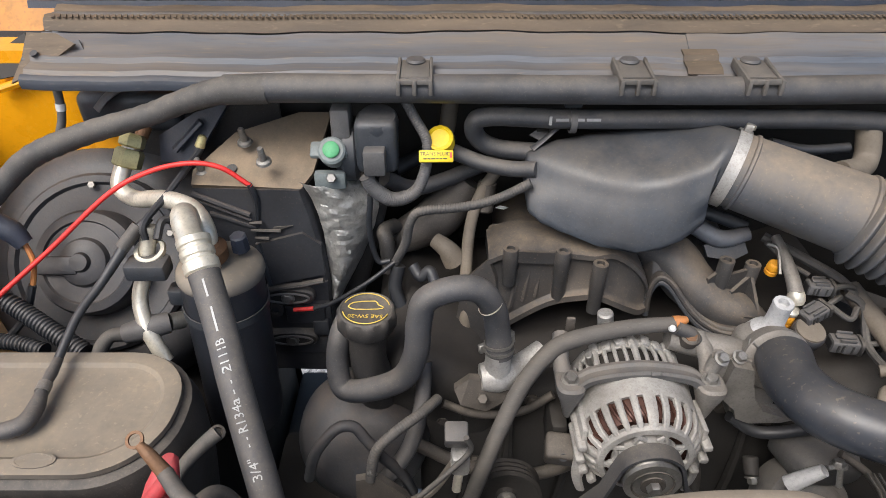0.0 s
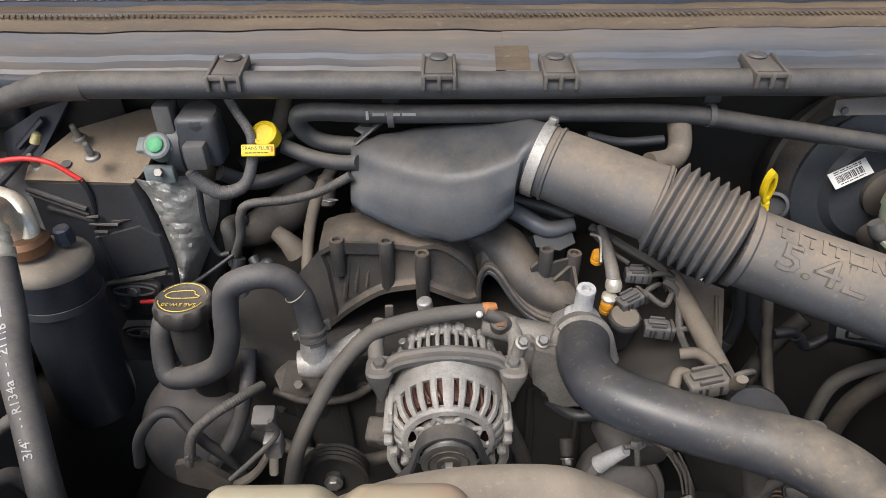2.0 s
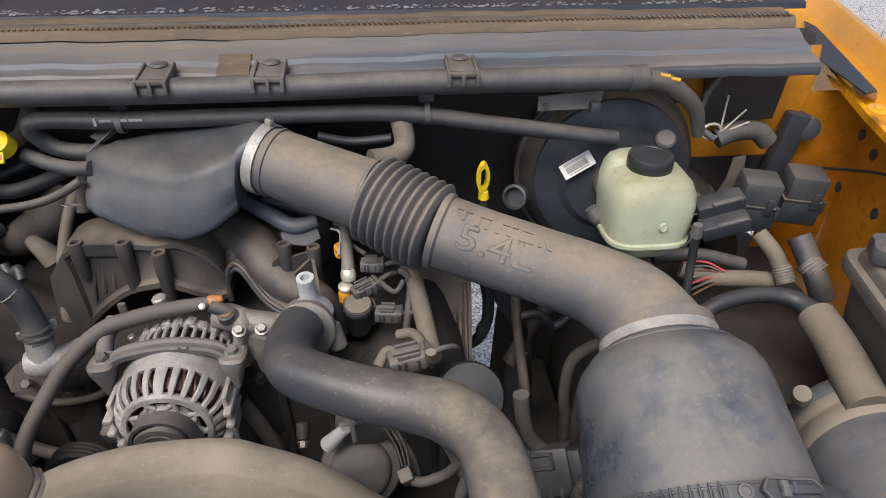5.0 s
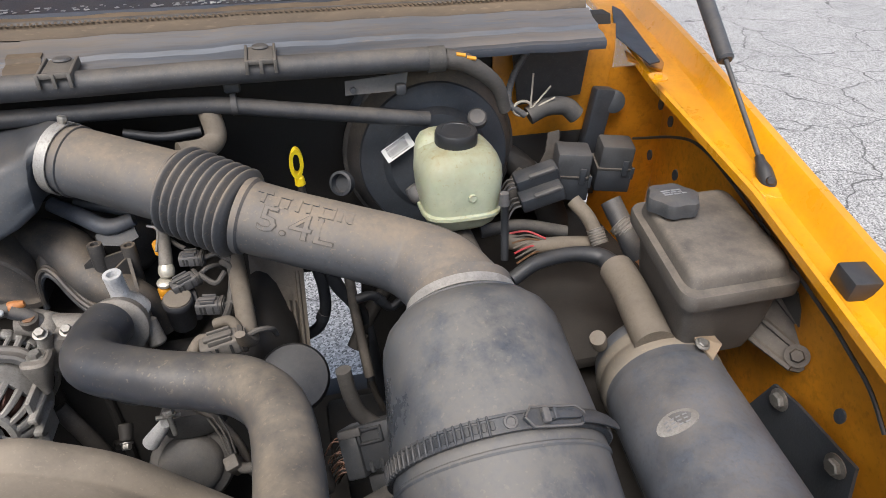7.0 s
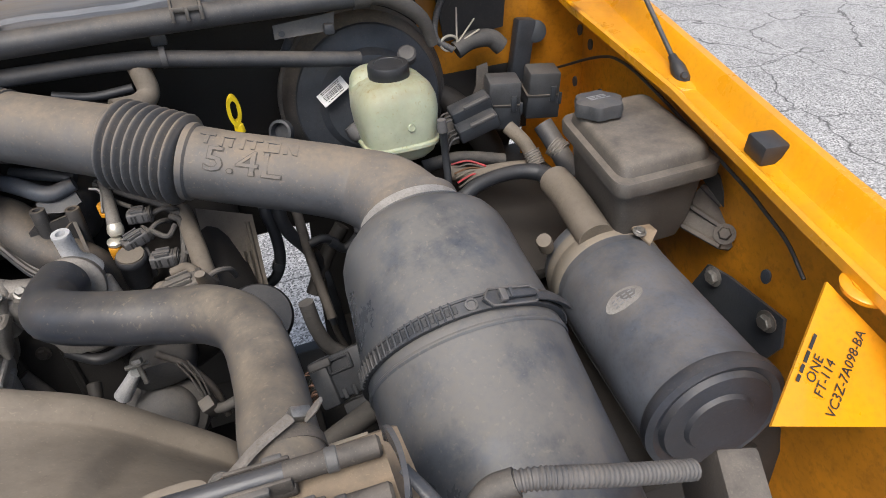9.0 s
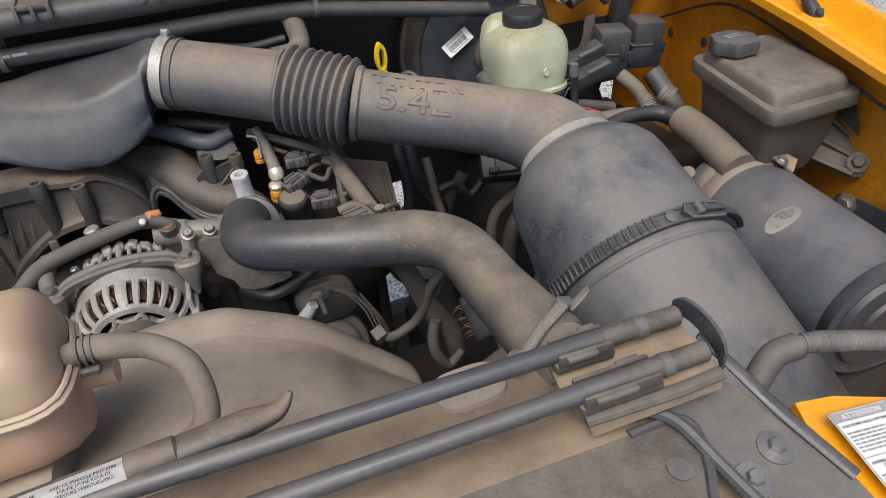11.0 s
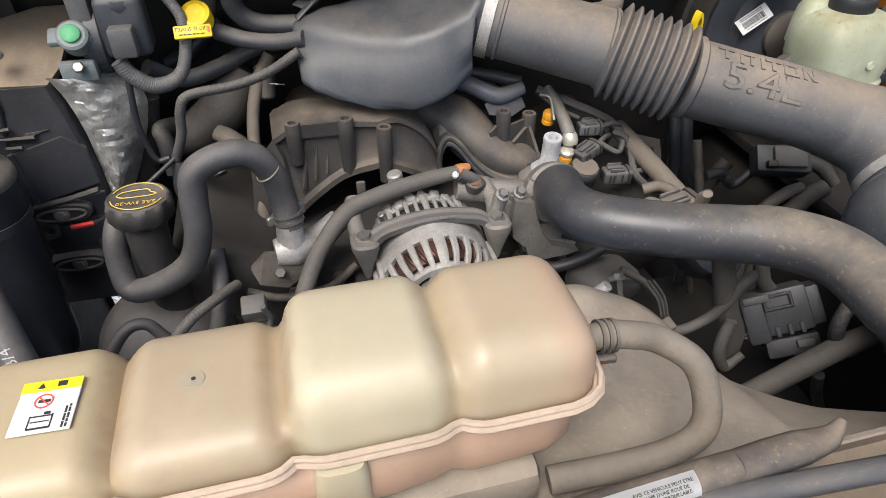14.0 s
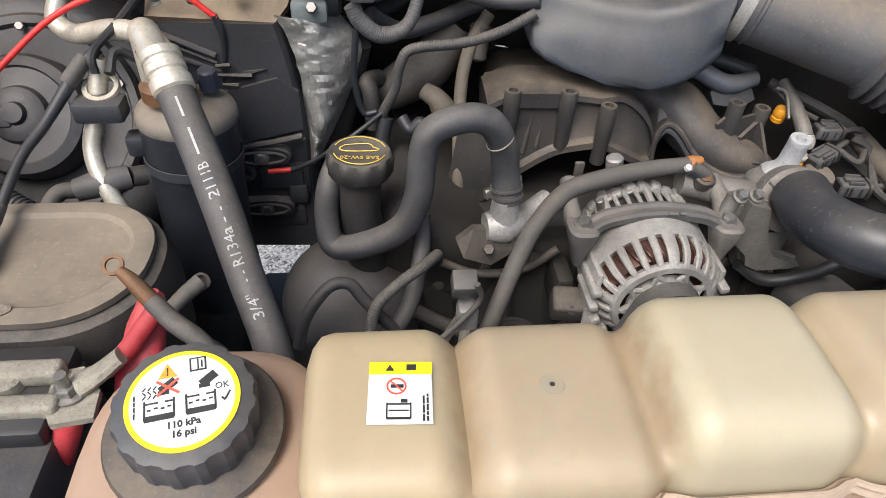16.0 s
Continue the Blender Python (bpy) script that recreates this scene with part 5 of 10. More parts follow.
# accumulator with its lines
acc = thing("ac_accumulator", (-0.239, 0.555, 0.98), "dusty black air conditioning accumulator can", "accumulator")
m = aim((-0.2526, 0.5456, 0.98), (0.0407, 0.0284, 0.9988))
part("can", lathe(B(), m, [(0.030, 0), (0.043, 0.012), (0.0455, 0.03), (0.0448, 0.232), (0.0458, 0.234), (0.0458, 0.240), (0.0445, 0.242), (0.0430, 0.2455), (0.034, 0.249), (0.01, 0.250)], 40), M_ACC, acc)
part("lid", lathe(B(), m, [(0.0462, 0.236), (0.0472, 0.239), (0.0466, 0.2445), (0.0440, 0.2495), (0.034, 0.2545), (0.01, 0.2565), (0.001, 0.2565)], 48), M_LID, acc, "tan dusty lid")
part("clamp_strap", band(B(), m @ Matrix.Translation((0, 0, 0.196)), 0.0458, 0.010, 0.0014, 40), M_BLACK, acc)
part("top_fitting", lathe(B(), Matrix.Translation((-0.252, 0.545, 1.243)), [(0.024, 0), (0.024, 0.012), (0.018, 0.017), (0.002, 0.017)], 24), M_RUST, acc, "rusty brown top fitting")
part("cap_screw", lathe(B(), aim((-0.219, 0.562, 1.242), (0, -0.1, 1)), [(0.010, 0), (0.010, 0.004), (0.009, 0.018), (0.007, 0.020), (0.001, 0.020)], 8), M_BLUE, acc)
bm = B()
box(bm, (-0.293, 0.545, 1.193), (0.018, 0.02, 0.022), 0.004)
part("side_bracket", bm, M_BLACK, acc)

line = thing("ac_suction_line", (-0.25, 0.56, 1.24), "bright aluminium air conditioning pipe with a brass nut", "pipe")
part("pipe", tube(B(), [(-0.362, 0.672, 1.31), (-0.372, 0.655, 1.288), (-0.373, 0.64, 1.273), (-0.351, 0.625, 1.267), (-0.306, 0.6, 1.282), (-0.267, 0.575, 1.286), (-0.249, 0.556, 1.272), (-0.247, 0.545, 1.246)], 0.0098, 18), M_ALUP, line)
part("stub_pipe", tube(B(), [(-0.362, 0.68, 1.303), (-0.353, 0.7, 1.321)], 0.008, 12), M_RUST, line)
p = Vector((-0.362, 0.668, 1.308))
d = Vector((0.25, 0.45, 0.75))
part("brass_nut", lathe(B(), aim(p - d.normalized() * 0.022, d), [(0.014, 0), (0.0165, 0.002), (0.0165, 0.018), (0.014, 0.022)], 6), M_BRASS, line, "brass union nut")
part("brass_nut", lathe(B(), aim(p + d.normalized() * 0.002, d), [(0.012, 0), (0.0145, 0.002), (0.0145, 0.012), (0.011, 0.016)], 6), M_BRASS, line, "brass union nut")

HS = [Vector(p) for p in ((-0.2203, 0.4627, 1.3000), (-0.2116, 0.4465, 1.2850), (-0.1944, 0.412, 1.2620), (-0.1770, 0.373, 1.2440), (-0.1620, 0.341, 1.2090), (-0.1440, 0.304, 1.1715), (-0.1385, 0.284, 1.120))]
ach = thing("ac_hose", (-0.18, 0.37, 1.1), "black rubber refrigerant hose with white print", "hose")
part("hose", tube(B(), HS, [0.0146, 0.0143, 0.0141, 0.0138, 0.0135, 0.0135, 0.0140], 28), M_RUBBER, ach)
part("stub", tube(B(), [(-0.262, 0.55, 1.255), (-0.256, 0.535, 1.300), (-0.246, 0.508, 1.316), (-0.232, 0.480, 1.308)], 0.0125, 16), M_ALUP, ach)
bm = B()
d = (HS[1] - HS[0]).normalized()
m = aim(HS[0] - d * 0.024, d)
lathe(bm, m, [(0.0120, 0), (0.0158, 0.002), (0.0158, 0.008), (0.0146, 0.0095), (0.0146, 0.012), (0.0158, 0.0135), (0.0158, 0.019), (0.0146, 0.0205), (0.0146, 0.023), (0.0163, 0.025), (0.0163, 0.034), (0.0138, 0.036)], 24)
part("crimp_ferrule", bm, M_ALUP, ach)


def on_hose(co, s0, a0=radians(78)):
    line = spline(HS, 8)
    acc_, s = 0.0, s0 - co.x
    for a, b in zip(line, line[1:]):
        h = (b - a).length
        if acc_ + h >= s:
            break
        acc_ += h
    t = (b - a).normalized()
    side = t.cross(Vector((0, 0, 1))).normalized()
    up = side.cross(t)
    an = a0 - co.y / 0.0145
    r = 0.0142 + co.z
    return a + t * (s - acc_) + side * (r * math.cos(an)) + up * (r * math.sin(an))


for s, txt in ((0.098, "2111B"), (0.146, "- - R134a - -"), (0.192, '3/4"')):
    words("hose_print", txt, 0.0115, None, M_INKW, ach, 0.0002, wrap=lambda co, s=s: on_hose(co, s))
bm = B()
for s, w in ((0.030, 0.018), (0.062, 0.026)):
    vs = bmesh.ops.create_cube(bm, size=1, matrix=Matrix.Diagonal((w, 0.0018, 0.0004, 1)))["verts"]
    for v in vs:
        v.co = on_hose(v.co, s)
part("hose_stripe", bm, M_INKW, ach)

# liquid line with its switch, in front of the blower
sw = thing("pressure_switch_line", (-0.31, 0.54, 1.1), "dusty aluminium line with a black switch plug", "pipe")
part("pipe", tube(B(), [(-0.312, 0.565, 1.27), (-0.322, 0.55, 1.228), (-0.332, 0.535, 1.193), (-0.323, 0.515, 1.166), (-0.306, 0.5, 1.133)], 0.0085, 14), M_ALUP, sw)
bm = B()
box(bm, (-0.314, 0.54, 1.233), (0.044, 0.026, 0.020), 0.004)
part("plug", bm, M_BLACK, sw)
part("white_ring", hoop(B(), aim((-0.313, 0.552, 1.247), (0, -0.4, 0.9)), [(0.016, -0.003), (0.017, 0), (0.016, 0.003), (0.012, 0.003), (0.012, -0.003)], 24), M_ALUP, sw)
part("lead", tube(B(), [(-0.314, 0.552, 1.261), (-0.314, 0.56, 1.277), (-0.298, 0.6, 1.291), (-0.277, 0.66, 1.313)], 0.004, 8), M_RUBBERC, sw)
part("lead", tube(B(), [(-0.302, 0.552, 1.261), (-0.298, 0.57, 1.274), (-0.28, 0.58, 1.26)], 0.0045, 8), M_RUBBERC, sw)
sn = thing("line_sensor", (-0.33, 0.51, 1.15), "grey pressure sensor plug on the accumulator", "sensor")
part("body", tube(B(), [(-0.35, 0.515, 1.16), (-0.325, 0.52, 1.165), (-0.305, 0.53, 1.164)], [0.011, 0.0135, 0.012], 14), M_PLUG, sn)
part("metal_collar", tube(B(), [(-0.305, 0.53, 1.164), (-0.294, 0.54, 1.159)], 0.010, 12), M_STEEL, sn)
part("lead", tube(B(), [(-0.348, 0.515, 1.16), (-0.364, 0.51, 1.161), (-0.374, 0.5, 1.15), (-0.376, 0.49, 1.134)], 0.008, 10), M_LOOM, sn)

# red wire across the heater box
rw = thing("red_wire", (-0.35, 0.6, 1.15), "bright red wire ending in a black sleeve", "wire")
part("red_insulation", tube(B(), [(-0.506, 0.52, 1.182), (-0.488, 0.54, 1.195), (-0.435, 0.575, 1.233), (-0.37, 0.605, 1.284), (-0.325, 0.618, 1.305), (-0.281, 0.622, 1.314), (-0.246, 0.624, 1.308), (-0.216, 0.624, 1.284)], 0.0029, 10), M_RED, rw)
part("black_sleeve", tube(B(), [(-0.218, 0.624, 1.287), (-0.214, 0.626, 1.26), (-0.223, 0.63, 1.202), (-0.228, 0.628, 1.123), (-0.223, 0.62, 1.092)], 0.0034, 8), M_RUBBERC, rw)

# throttle style cable lying over the vacuum box
tc = thing("sleeved_cable", (-0.36, 0.45, 1.2), "black sleeved cable with a grey elbow boot", "cable")
part("cable", tube(B(), [(-0.312, 0.57, 1.277), (-0.33, 0.555, 1.262), (-0.353, 0.515, 1.233), (-0.366, 0.48, 1.219), (-0.373, 0.438, 1.199)], [0.0045, 0.0065, 0.0048, 0.0045, 0.0045], 10), M_RUBBERC, tc)
part("sleeve", tube(B(), [(-0.322, 0.562, 1.272), (-0.338, 0.545, 1.255)], 0.0075, 10), M_LOOM, tc)
part("elbow_boot", tube(B(), [(-0.373, 0.440, 1.199), (-0.3705, 0.420, 1.199), (-0.369, 0.402, 1.199), (-0.366, 0.384, 1.197), (-0.366, 0.366, 1.197), (-0.376, 0.357, 1.197), (-0.400, 0.354, 1.196)], [0.0045, 0.0056, 0.0046, 0.0074, 0.0082, 0.0078, 0.0064], 14), M_RUBBER, tc)
part("bare_collar", tube(B(), [(-0.3695, 0.408, 1.199), (-0.3685, 0.398, 1.1985)], 0.0064, 12), M_ALUD, tc)

# vacuum box with its oval lid
vb = thing("oval_box", (-0.36, 0.39, 1.0), "dusty black oval box with a pressed lid", "box")
LZ = 1.186


def stadium(x0, x1, y0, y1, z, n=10):
    r = (y1 - y0) / 2 * 0.92
    out = []
    for cx, cy, a0 in ((x1 - r, y1 - r, 0), (x0 + r, y1 - r, 90), (x0 + r, y0 + r, 180), (x1 - r, y0 + r, 270)):
        for k in range(n):
            a = radians(a0 + 90 * k / (n - 1))
            out.append(Vector((cx + r * math.cos(a), cy + r * math.sin(a), z)))
    return out


X0, X1, Y0, Y1 = -0.55, -0.247, 0.321, 0.461


def ring_in(d, z):
    return stadium(X0 + d, X1 - d, Y0 + d, Y1 - d, z)


part("body", rings(B(), [ring_in(0.020, 1.0), ring_in(-0.004, 1.02), ring_in(-0.012, 1.08), ring_in(-0.014, 1.15), ring_in(-0.008, 1.174), ring_in(0.0, 1.178)]), M_BLACKD, vb)
part("lid", rings(B(), [ring_in(0.0, LZ - 0.008), ring_in(-0.0015, LZ - 0.006), ring_in(-0.001, LZ - 0.001), ring_in(0.002, LZ), ring_in(0.014, LZ), ring_in(0.018, LZ - 0.003), ring_in(0.026, LZ - 0.004), ring_in(0.045, LZ - 0.002)]), M_LID, vb, "dusty pressed lid", angle=25)
part("embossed_oval", lathe(B(), Matrix.Translation((X1 - 0.10, Y0 + 0.012, LZ + 0.0005)) @ Matrix.Diagonal((1.9, 0.8, 1, 1)), [(0.010, -0.002), (0.010, 0.0006), (0.0085, 0.0008), (0.008, 0.0002), (0.001, 0.0002)], 20), M_LID, vb)

# loom hoses beside the blower
cl = thing("corrugated_conduit", (-0.45, 0.5, 1.05), "ribbed black wiring conduit", "wiring", "ribbed conduits")
part("conduit", tube(B(), [(-0.511, 0.55, 1.197), (-0.476, 0.54, 1.176), (-0.434, 0.52, 1.161), (-0.392, 0.5, 1.146)], 0.011, 12, pitch=0.005, depth=0.0015), M_RUBBERC, cl)
cl = thing("corrugated_conduit", (-0.48, 0.5, 1.05), "ribbed black wiring conduit", "wiring", "ribbed conduits")
part("conduit", tube(B(), [(-0.521, 0.52, 1.148), (-0.47, 0.51, 1.151), (-0.435, 0.5, 1.149)], 0.009, 12, pitch=0.005, depth=0.0015), M_RUBBERC, cl)
pl = thing("inline_plug", (-0.5, 0.55, 1.2), "navy inline plug with an orange and a black wire", "connector")
part("housing", tube(B(), [(-0.488, 0.58, 1.264), (-0.474, 0.58, 1.252), (-0.464, 0.578, 1.237)], [0.013, 0.013, 0.010], 12), M_BLUE, pl)
part("wire", tube(B(), [(-0.464, 0.578, 1.237), (-0.458, 0.57, 1.217), (-0.464, 0.56, 1.189)], 0.003, 8), M_TERRA, pl)
part("wire", tube(B(), [(-0.463, 0.56, 1.193), (-0.48, 0.55, 1.155), (-0.505, 0.54, 1.129)], 0.0045, 8), M_RUBBERC, pl)
wire = thing("ground_wire", (-0.43, 0.68, 1.25), "grey wire with a white band at the fender corner", "wire")
part("insulation", tube(B(), [(-0.461, 0.69, 1.406), (-0.443, 0.69, 1.397), (-0.433, 0.685, 1.376), (-0.435, 0.68, 1.344), (-0.443, 0.675, 1.322)], 0.0048, 10), M_PLUG, wire)
part("white_band", tube(B(), [(-0.433, 0.682, 1.358), (-0.434, 0.681, 1.35)], 0.0054, 10), M_WHITE, wire)
sp = thing("strap_bracket", (-0.36, 0.72, 1.3), "bare metal strap bracket on the firewall corner", "bracket")
part("strap", tube(B(), [(-0.405, 0.7, 1.342), (-0.392, 0.71, 1.355), (-0.362, 0.72, 1.372)], 0.010, 8, flat=0.25), M_PLATE, sp)
part("bolt", hexbolt(B(), (-0.356, 0.718, 1.378), (0, -0.8, 0.5), 0.008, 0.006), M_BRKT, sp)
nb = thing("navy_bracket", (-0.31, 0.7, 1.2), "navy plastic bracket behind the heater box", "bracket")
part("web", sheet(B(), [(-0.347, 0.7, 1.275), (-0.345, 0.71, 1.305), (-0.299, 0.72, 1.33), (-0.255, 0.72, 1.344), (-0.284, 0.71, 1.305), (-0.301, 0.69, 1.277)], 0.006), M_BLUE, nb)
part("rib", tube(B(), [(-0.323, 0.695, 1.293), (-0.29, 0.71, 1.323)], 0.007, 8, flat=0.6), M_BLUE, nb)
part("grease_nipple", rod(B(), (-0.279, 0.66, 1.313), (-0.273, 0.665, 1.327), 0.006, 0.005, bevel=0.002), M_BRASS, nb)
lt = thing("housing_cover", (-0.40, 0.72, 1.25), "dark cover behind the wiring at the firewall corner", "cover")
bm = B()
box(bm, (-0.379, 0.735, 1.33), (0.12, 0.04, 0.05), 0.012, 3)
part("shell", bm, M_BLACK, lt)

# battery with its cables
bat = thing("battery", (-0.36, 0.25, 0.96), "black car battery with corroded clamps", "battery")
bm = B()
box(bm, (-0.40, 0.215, 1.07), (0.26, 0.172, 0.20), 0.006)
part("case", bm, M_BLACK, bat)
bm = B()
box(bm, (-0.40, 0.265, 1.176), (0.255, 0.072, 0.016), 0.004)
part("vent_cover", bm, M_RUBBERC, bat)
bm = B()
box(bm, (-0.296, 0.272, 1.19), (0.052, 0.015, 0.014), 0.004, 3)
part("clamp", bm, M_CRUST, bat, "corroded cable clamp")
bm = B()
box(bm, (-0.29, 0.248, 1.186), (0.048, 0.014, 0.013), 0.004, 3)
part("clamp", bm, M_CRUST, bat, "corroded cable clamp")
part("clamp_post", lathe(B(), Matrix.Translation((-0.305, 0.267, 1.18)), [(0.012, 0), (0.0115, 0.012), (0.009, 0.014), (0.001, 0.014)], 20), M_CRUST, bat)
bm = B()
sheet(bm, [(-0.278, 0.275, 1.186), (-0.261, 0.279, 1.186), (-0.245, 0.259, 1.186), (-0.243, 0.238, 1.186), (-0.268, 0.234, 1.186), (-0.276, 0.248, 1.186)], 0.005)
part("terminal_plate", bm, M_CRUST, bat)
part("cable_lug", tube(B(), [(-0.257, 0.261, 1.19), (-0.245, 0.265, 1.195), (-0.23, 0.271, 1.205)], [0.010, 0.008, 0.007], 10, flat=0.7), M_CRUST, bat)
p = Vector((-0.263, 0.257, 1.187))
part("terminal_bolt", hexbolt(rod(B(), p, p + Vector((0, 0, 0.018)), 0.0038), p, (0, 0, 1), 0.0075, 0.008, 0.011), M_STEEL, bat)
part("clamp_bolt", rod(B(), (-0.303, 0.257, 1.175), (-0.305, 0.246, 1.16), 0.0035, bevel=0.001), M_STEEL, bat)
for pts, r, mtl in (([(-0.26, 0.243, 1.18), (-0.273, 0.238, 1.15), (-0.3, 0.235, 1.1)], 0.0085, M_REDB), ([(-0.246, 0.276, 1.185), (-0.23, 0.279, 1.2), (-0.217, 0.285, 1.215), (-0.208, 0.29, 1.225)], 0.0065, M_REDB)):
    c = thing("battery_cable", pts[0], "thick red battery cable", "cable", "battery cables")
    part("insulation", tube(B(), pts, r, 12), mtl, c)
c = thing("battery_cable", (-0.2, 0.27, 1.2), "grey cable with a rusty ring terminal", "cable", "battery cables")
part("insulation", tube(B(), [(-0.206, 0.286, 1.237), (-0.189, 0.268, 1.237), (-0.175, 0.26, 1.23), (-0.164, 0.252, 1.218)], 0.0062, 12), M_LOOM, c)
part("ring_barrel", tube(B(), [(-0.225, 0.298, 1.254), (-0.217, 0.293, 1.249), (-0.206, 0.286, 1.237)], [0.0035, 0.0050, 0.0060], 12), M_RUST, c, "rusty ring terminal")
part("ring_eye", hoop(B(), aim((-0.229, 0.301, 1.256), (0, -0.5, 0.8)), [(0.0068, -0.001), (0.0068, 0.001), (0.0046, 0.001), (0.0046, -0.001)], 20), M_RUST, c)
c = thing("terminal_boot", (-0.21, 0.28, 1.16), "red rubber terminal boot", "terminal boot")
bm = B()
rings(bm, [oval(p, w, w, 2.6, 18, ax="z") for p, w in (((-0.232, 0.270, 1.15), 0.017), ((-0.228, 0.284, 1.18), 0.0155), ((-0.222, 0.300, 1.203), 0.013), ((-0.219, 0.310, 1.214), 0.009), ((-0.218, 0.314, 1.218), 0.004))])
part("boot", bm, M_REDB, c)
c = thing("battery_cable", (-0.19, 0.33, 1.15), "black cable with a cut end beside the hose", "cable", "battery cables")
part("insulation", tube(B(), [(-0.245, 0.335, 1.140), (-0.236, 0.352, 1.150), (-0.222, 0.366, 1.160), (-0.208, 0.378, 1.166)], [0.0060, 0.0062, 0.0066, 0.0075], 14), M_LOOM, c)
part("cut_end", lathe(B(), aim((-0.208, 0.378, 1.166), (0.6, -0.3, 0.7)), [(0.0072, -0.003), (0.0072, 0.001), (0.0050, 0.001), (0.0045, -0.002), (0.001, -0.002)], 18), M_BRKT, c)
part("second_core", tube(B(), [(-0.222, 0.322, 1.130), (-0.206, 0.338, 1.130), (-0.192, 0.340, 1.105), (-0.184, 0.330, 1.060)], 0.0085, 12), M_LOOM, c)

# ---------------------------------------------------------------- driver side: brake booster, reservoirs, relays
boo = thing("brake_booster", (0.778, 0.76, 1.05), "large round black brake booster, dusty on top", "brake booster")
BC = Vector((0.780, 0.735, 1.220))
m = aim(BC, (0, -1, 0.10))
part("rear_shell", lathe(B(), m, [(0.115, -0.08), (0.128, -0.06), (0.132, -0.02), (0.132, -0.006), (0.10, -0.005)], 64), M_BOOST, boo)
part("seam_rim", lathe(B(), m, [(0.130, -0.011), (0.135, -0.010), (0.135, -0.004), (0.131, -0.001), (0.11, 0.0)], 64), M_BOOST, boo)
part("shoulder", lathe(B(), m, [(0.130, -0.003), (0.128, 0.003), (0.121, 0.018), (0.114, 0.026)], 64), M_BOOST, boo, "tan with dust on its upper side", angle=40)
part("front_shell", lathe(B(), m, [(0.1142, 0.0255), (0.112, 0.030), (0.106, 0.033), (0.080, 0.037), (0.070, 0.046), (0.045, 0.050), (0.01, 0.052)], 64), M_COVER, boo, angle=30)
part("hub_flange", lathe(B(), aim(BC + Vector((0.0, -0.052, 0.006)), (0, -1, 0.1)), [(0.034, -0.004), (0.034, 0.006), (0.028, 0.010), (0.002, 0.010)], 28), M_BRKT, boo)
part("check_valve", rod(B(), (0.836, 0.676, 1.286), (0.832, 0.664, 1.299), 0.014, bevel=0.003), M_PLUG, boo)
p = Vector((0.72, 0.681, 1.255))
nrm = Vector((-0.35, -0.72, 0.55)).normalized()
xx = (Vector((0.741, 0.689, 1.267)) - Vector((0.703, 0.692, 1.24))).normalized()
xx = (xx - nrm * xx.dot(nrm)).normalized()
yy = nrm.cross(xx)
m = Matrix((( xx.x, yy.x, nrm.x, p.x), (xx.y, yy.y, nrm.y, p.y), (xx.z, yy.z, nrm.z, p.z), (0, 0, 0, 1)))
st = thing("barcode_sticker", p, "white barcode sticker on the brake booster", "sticker")
bm = B()
box(bm, m, (0.047, 0.022, 0.0012), 0.0004, 1)
part("paper", bm, M_WHITE, st)
bm = B()
rnd = random.Random(8)
x = -0.017
while x < 0.016:
    w = rnd.choice((0.0005, 0.0009, 0.0014))
    box(bm, m @ Matrix.Translation((x, -0.001, 0.0008)), (w, 0.009, 0.0004), 0)
    x += w + rnd.choice((0.0005, 0.0009))
bars(bm, m @ Matrix.Translation((0, 0.0085, 0.0008)), 2, 0.034, 0.0016, 0.0004, 2)
bars(bm, m @ Matrix.Translation((0, -0.0078, 0.0008)), 1, 0.030, 0.0016, 0.0004, 3)
part("barcode", bm, M_INK, st)
bk = thing("booster_bracket", (0.72, 0.64, 1.34), "grey steel bracket in front of the brake booster", "bracket")
bm = B()
sheet(bm, [(0.65, 0.655, 1.365), (0.733, 0.655, 1.371), (0.728, 0.65, 1.349), (0.649, 0.65, 1.348)], 0.003)
part("plate", bm, M_PLATE, bk)
part("hole", lathe(B(), aim((0.659, 0.647, 1.355), (0, -1, 0.1)), [(0.004, -0.002), (0.004, 0.001), (0.001, 0.001)], 12), M_BLACK, bk)
part("plug", box(B(), (0.721, 0.645, 1.353), (0.014, 0.012, 0.014), 0.003), M_BLACK, bk)
part("hook", rod(B(), (0.671, 0.66, 1.347), (0.661, 0.68, 1.321), 0.006), M_BLACK, bk)

res = thing("brake_fluid_reservoir", (0.785, 0.585, 1.17), "greenish translucent brake fluid reservoir with black cap", "reservoir")
RC = Vector((0.783, 0.585, 1.245))
loops = []
for z, hx, hy, dy in ((1.176, 0.020, 0.018, 0.002), (1.184, 0.036, 0.034, 0.002), (1.194, 0.045, 0.043, 0.002), (1.204, 0.0485, 0.047, 0.002), (1.2065, 0.0515, 0.050, 0.002), (1.2110, 0.0515, 0.050, 0.002), (1.213, 0.0485, 0.047, 0.002), (1.232, 0.0512, 0.0495, 0.003), (1.255, 0.0528, 0.051, 0.004), (1.270, 0.0515, 0.0495, 0.005), (1.282, 0.0470, 0.0455, 0.007), (1.2895, 0.0400, 0.040, 0.008), (1.294, 0.029, 0.030, 0.008)):
    loops.append([Vector((RC.x, RC.y + dy, 0)) + Vector((v.x, v.y, z)) for v in oval((0, 0, 0), hx * 1.055, hy * 1.04, 3.7, 48, ax="z")])
part("bottle", rings(B(), loops), M_BRAKE, res, angle=50)
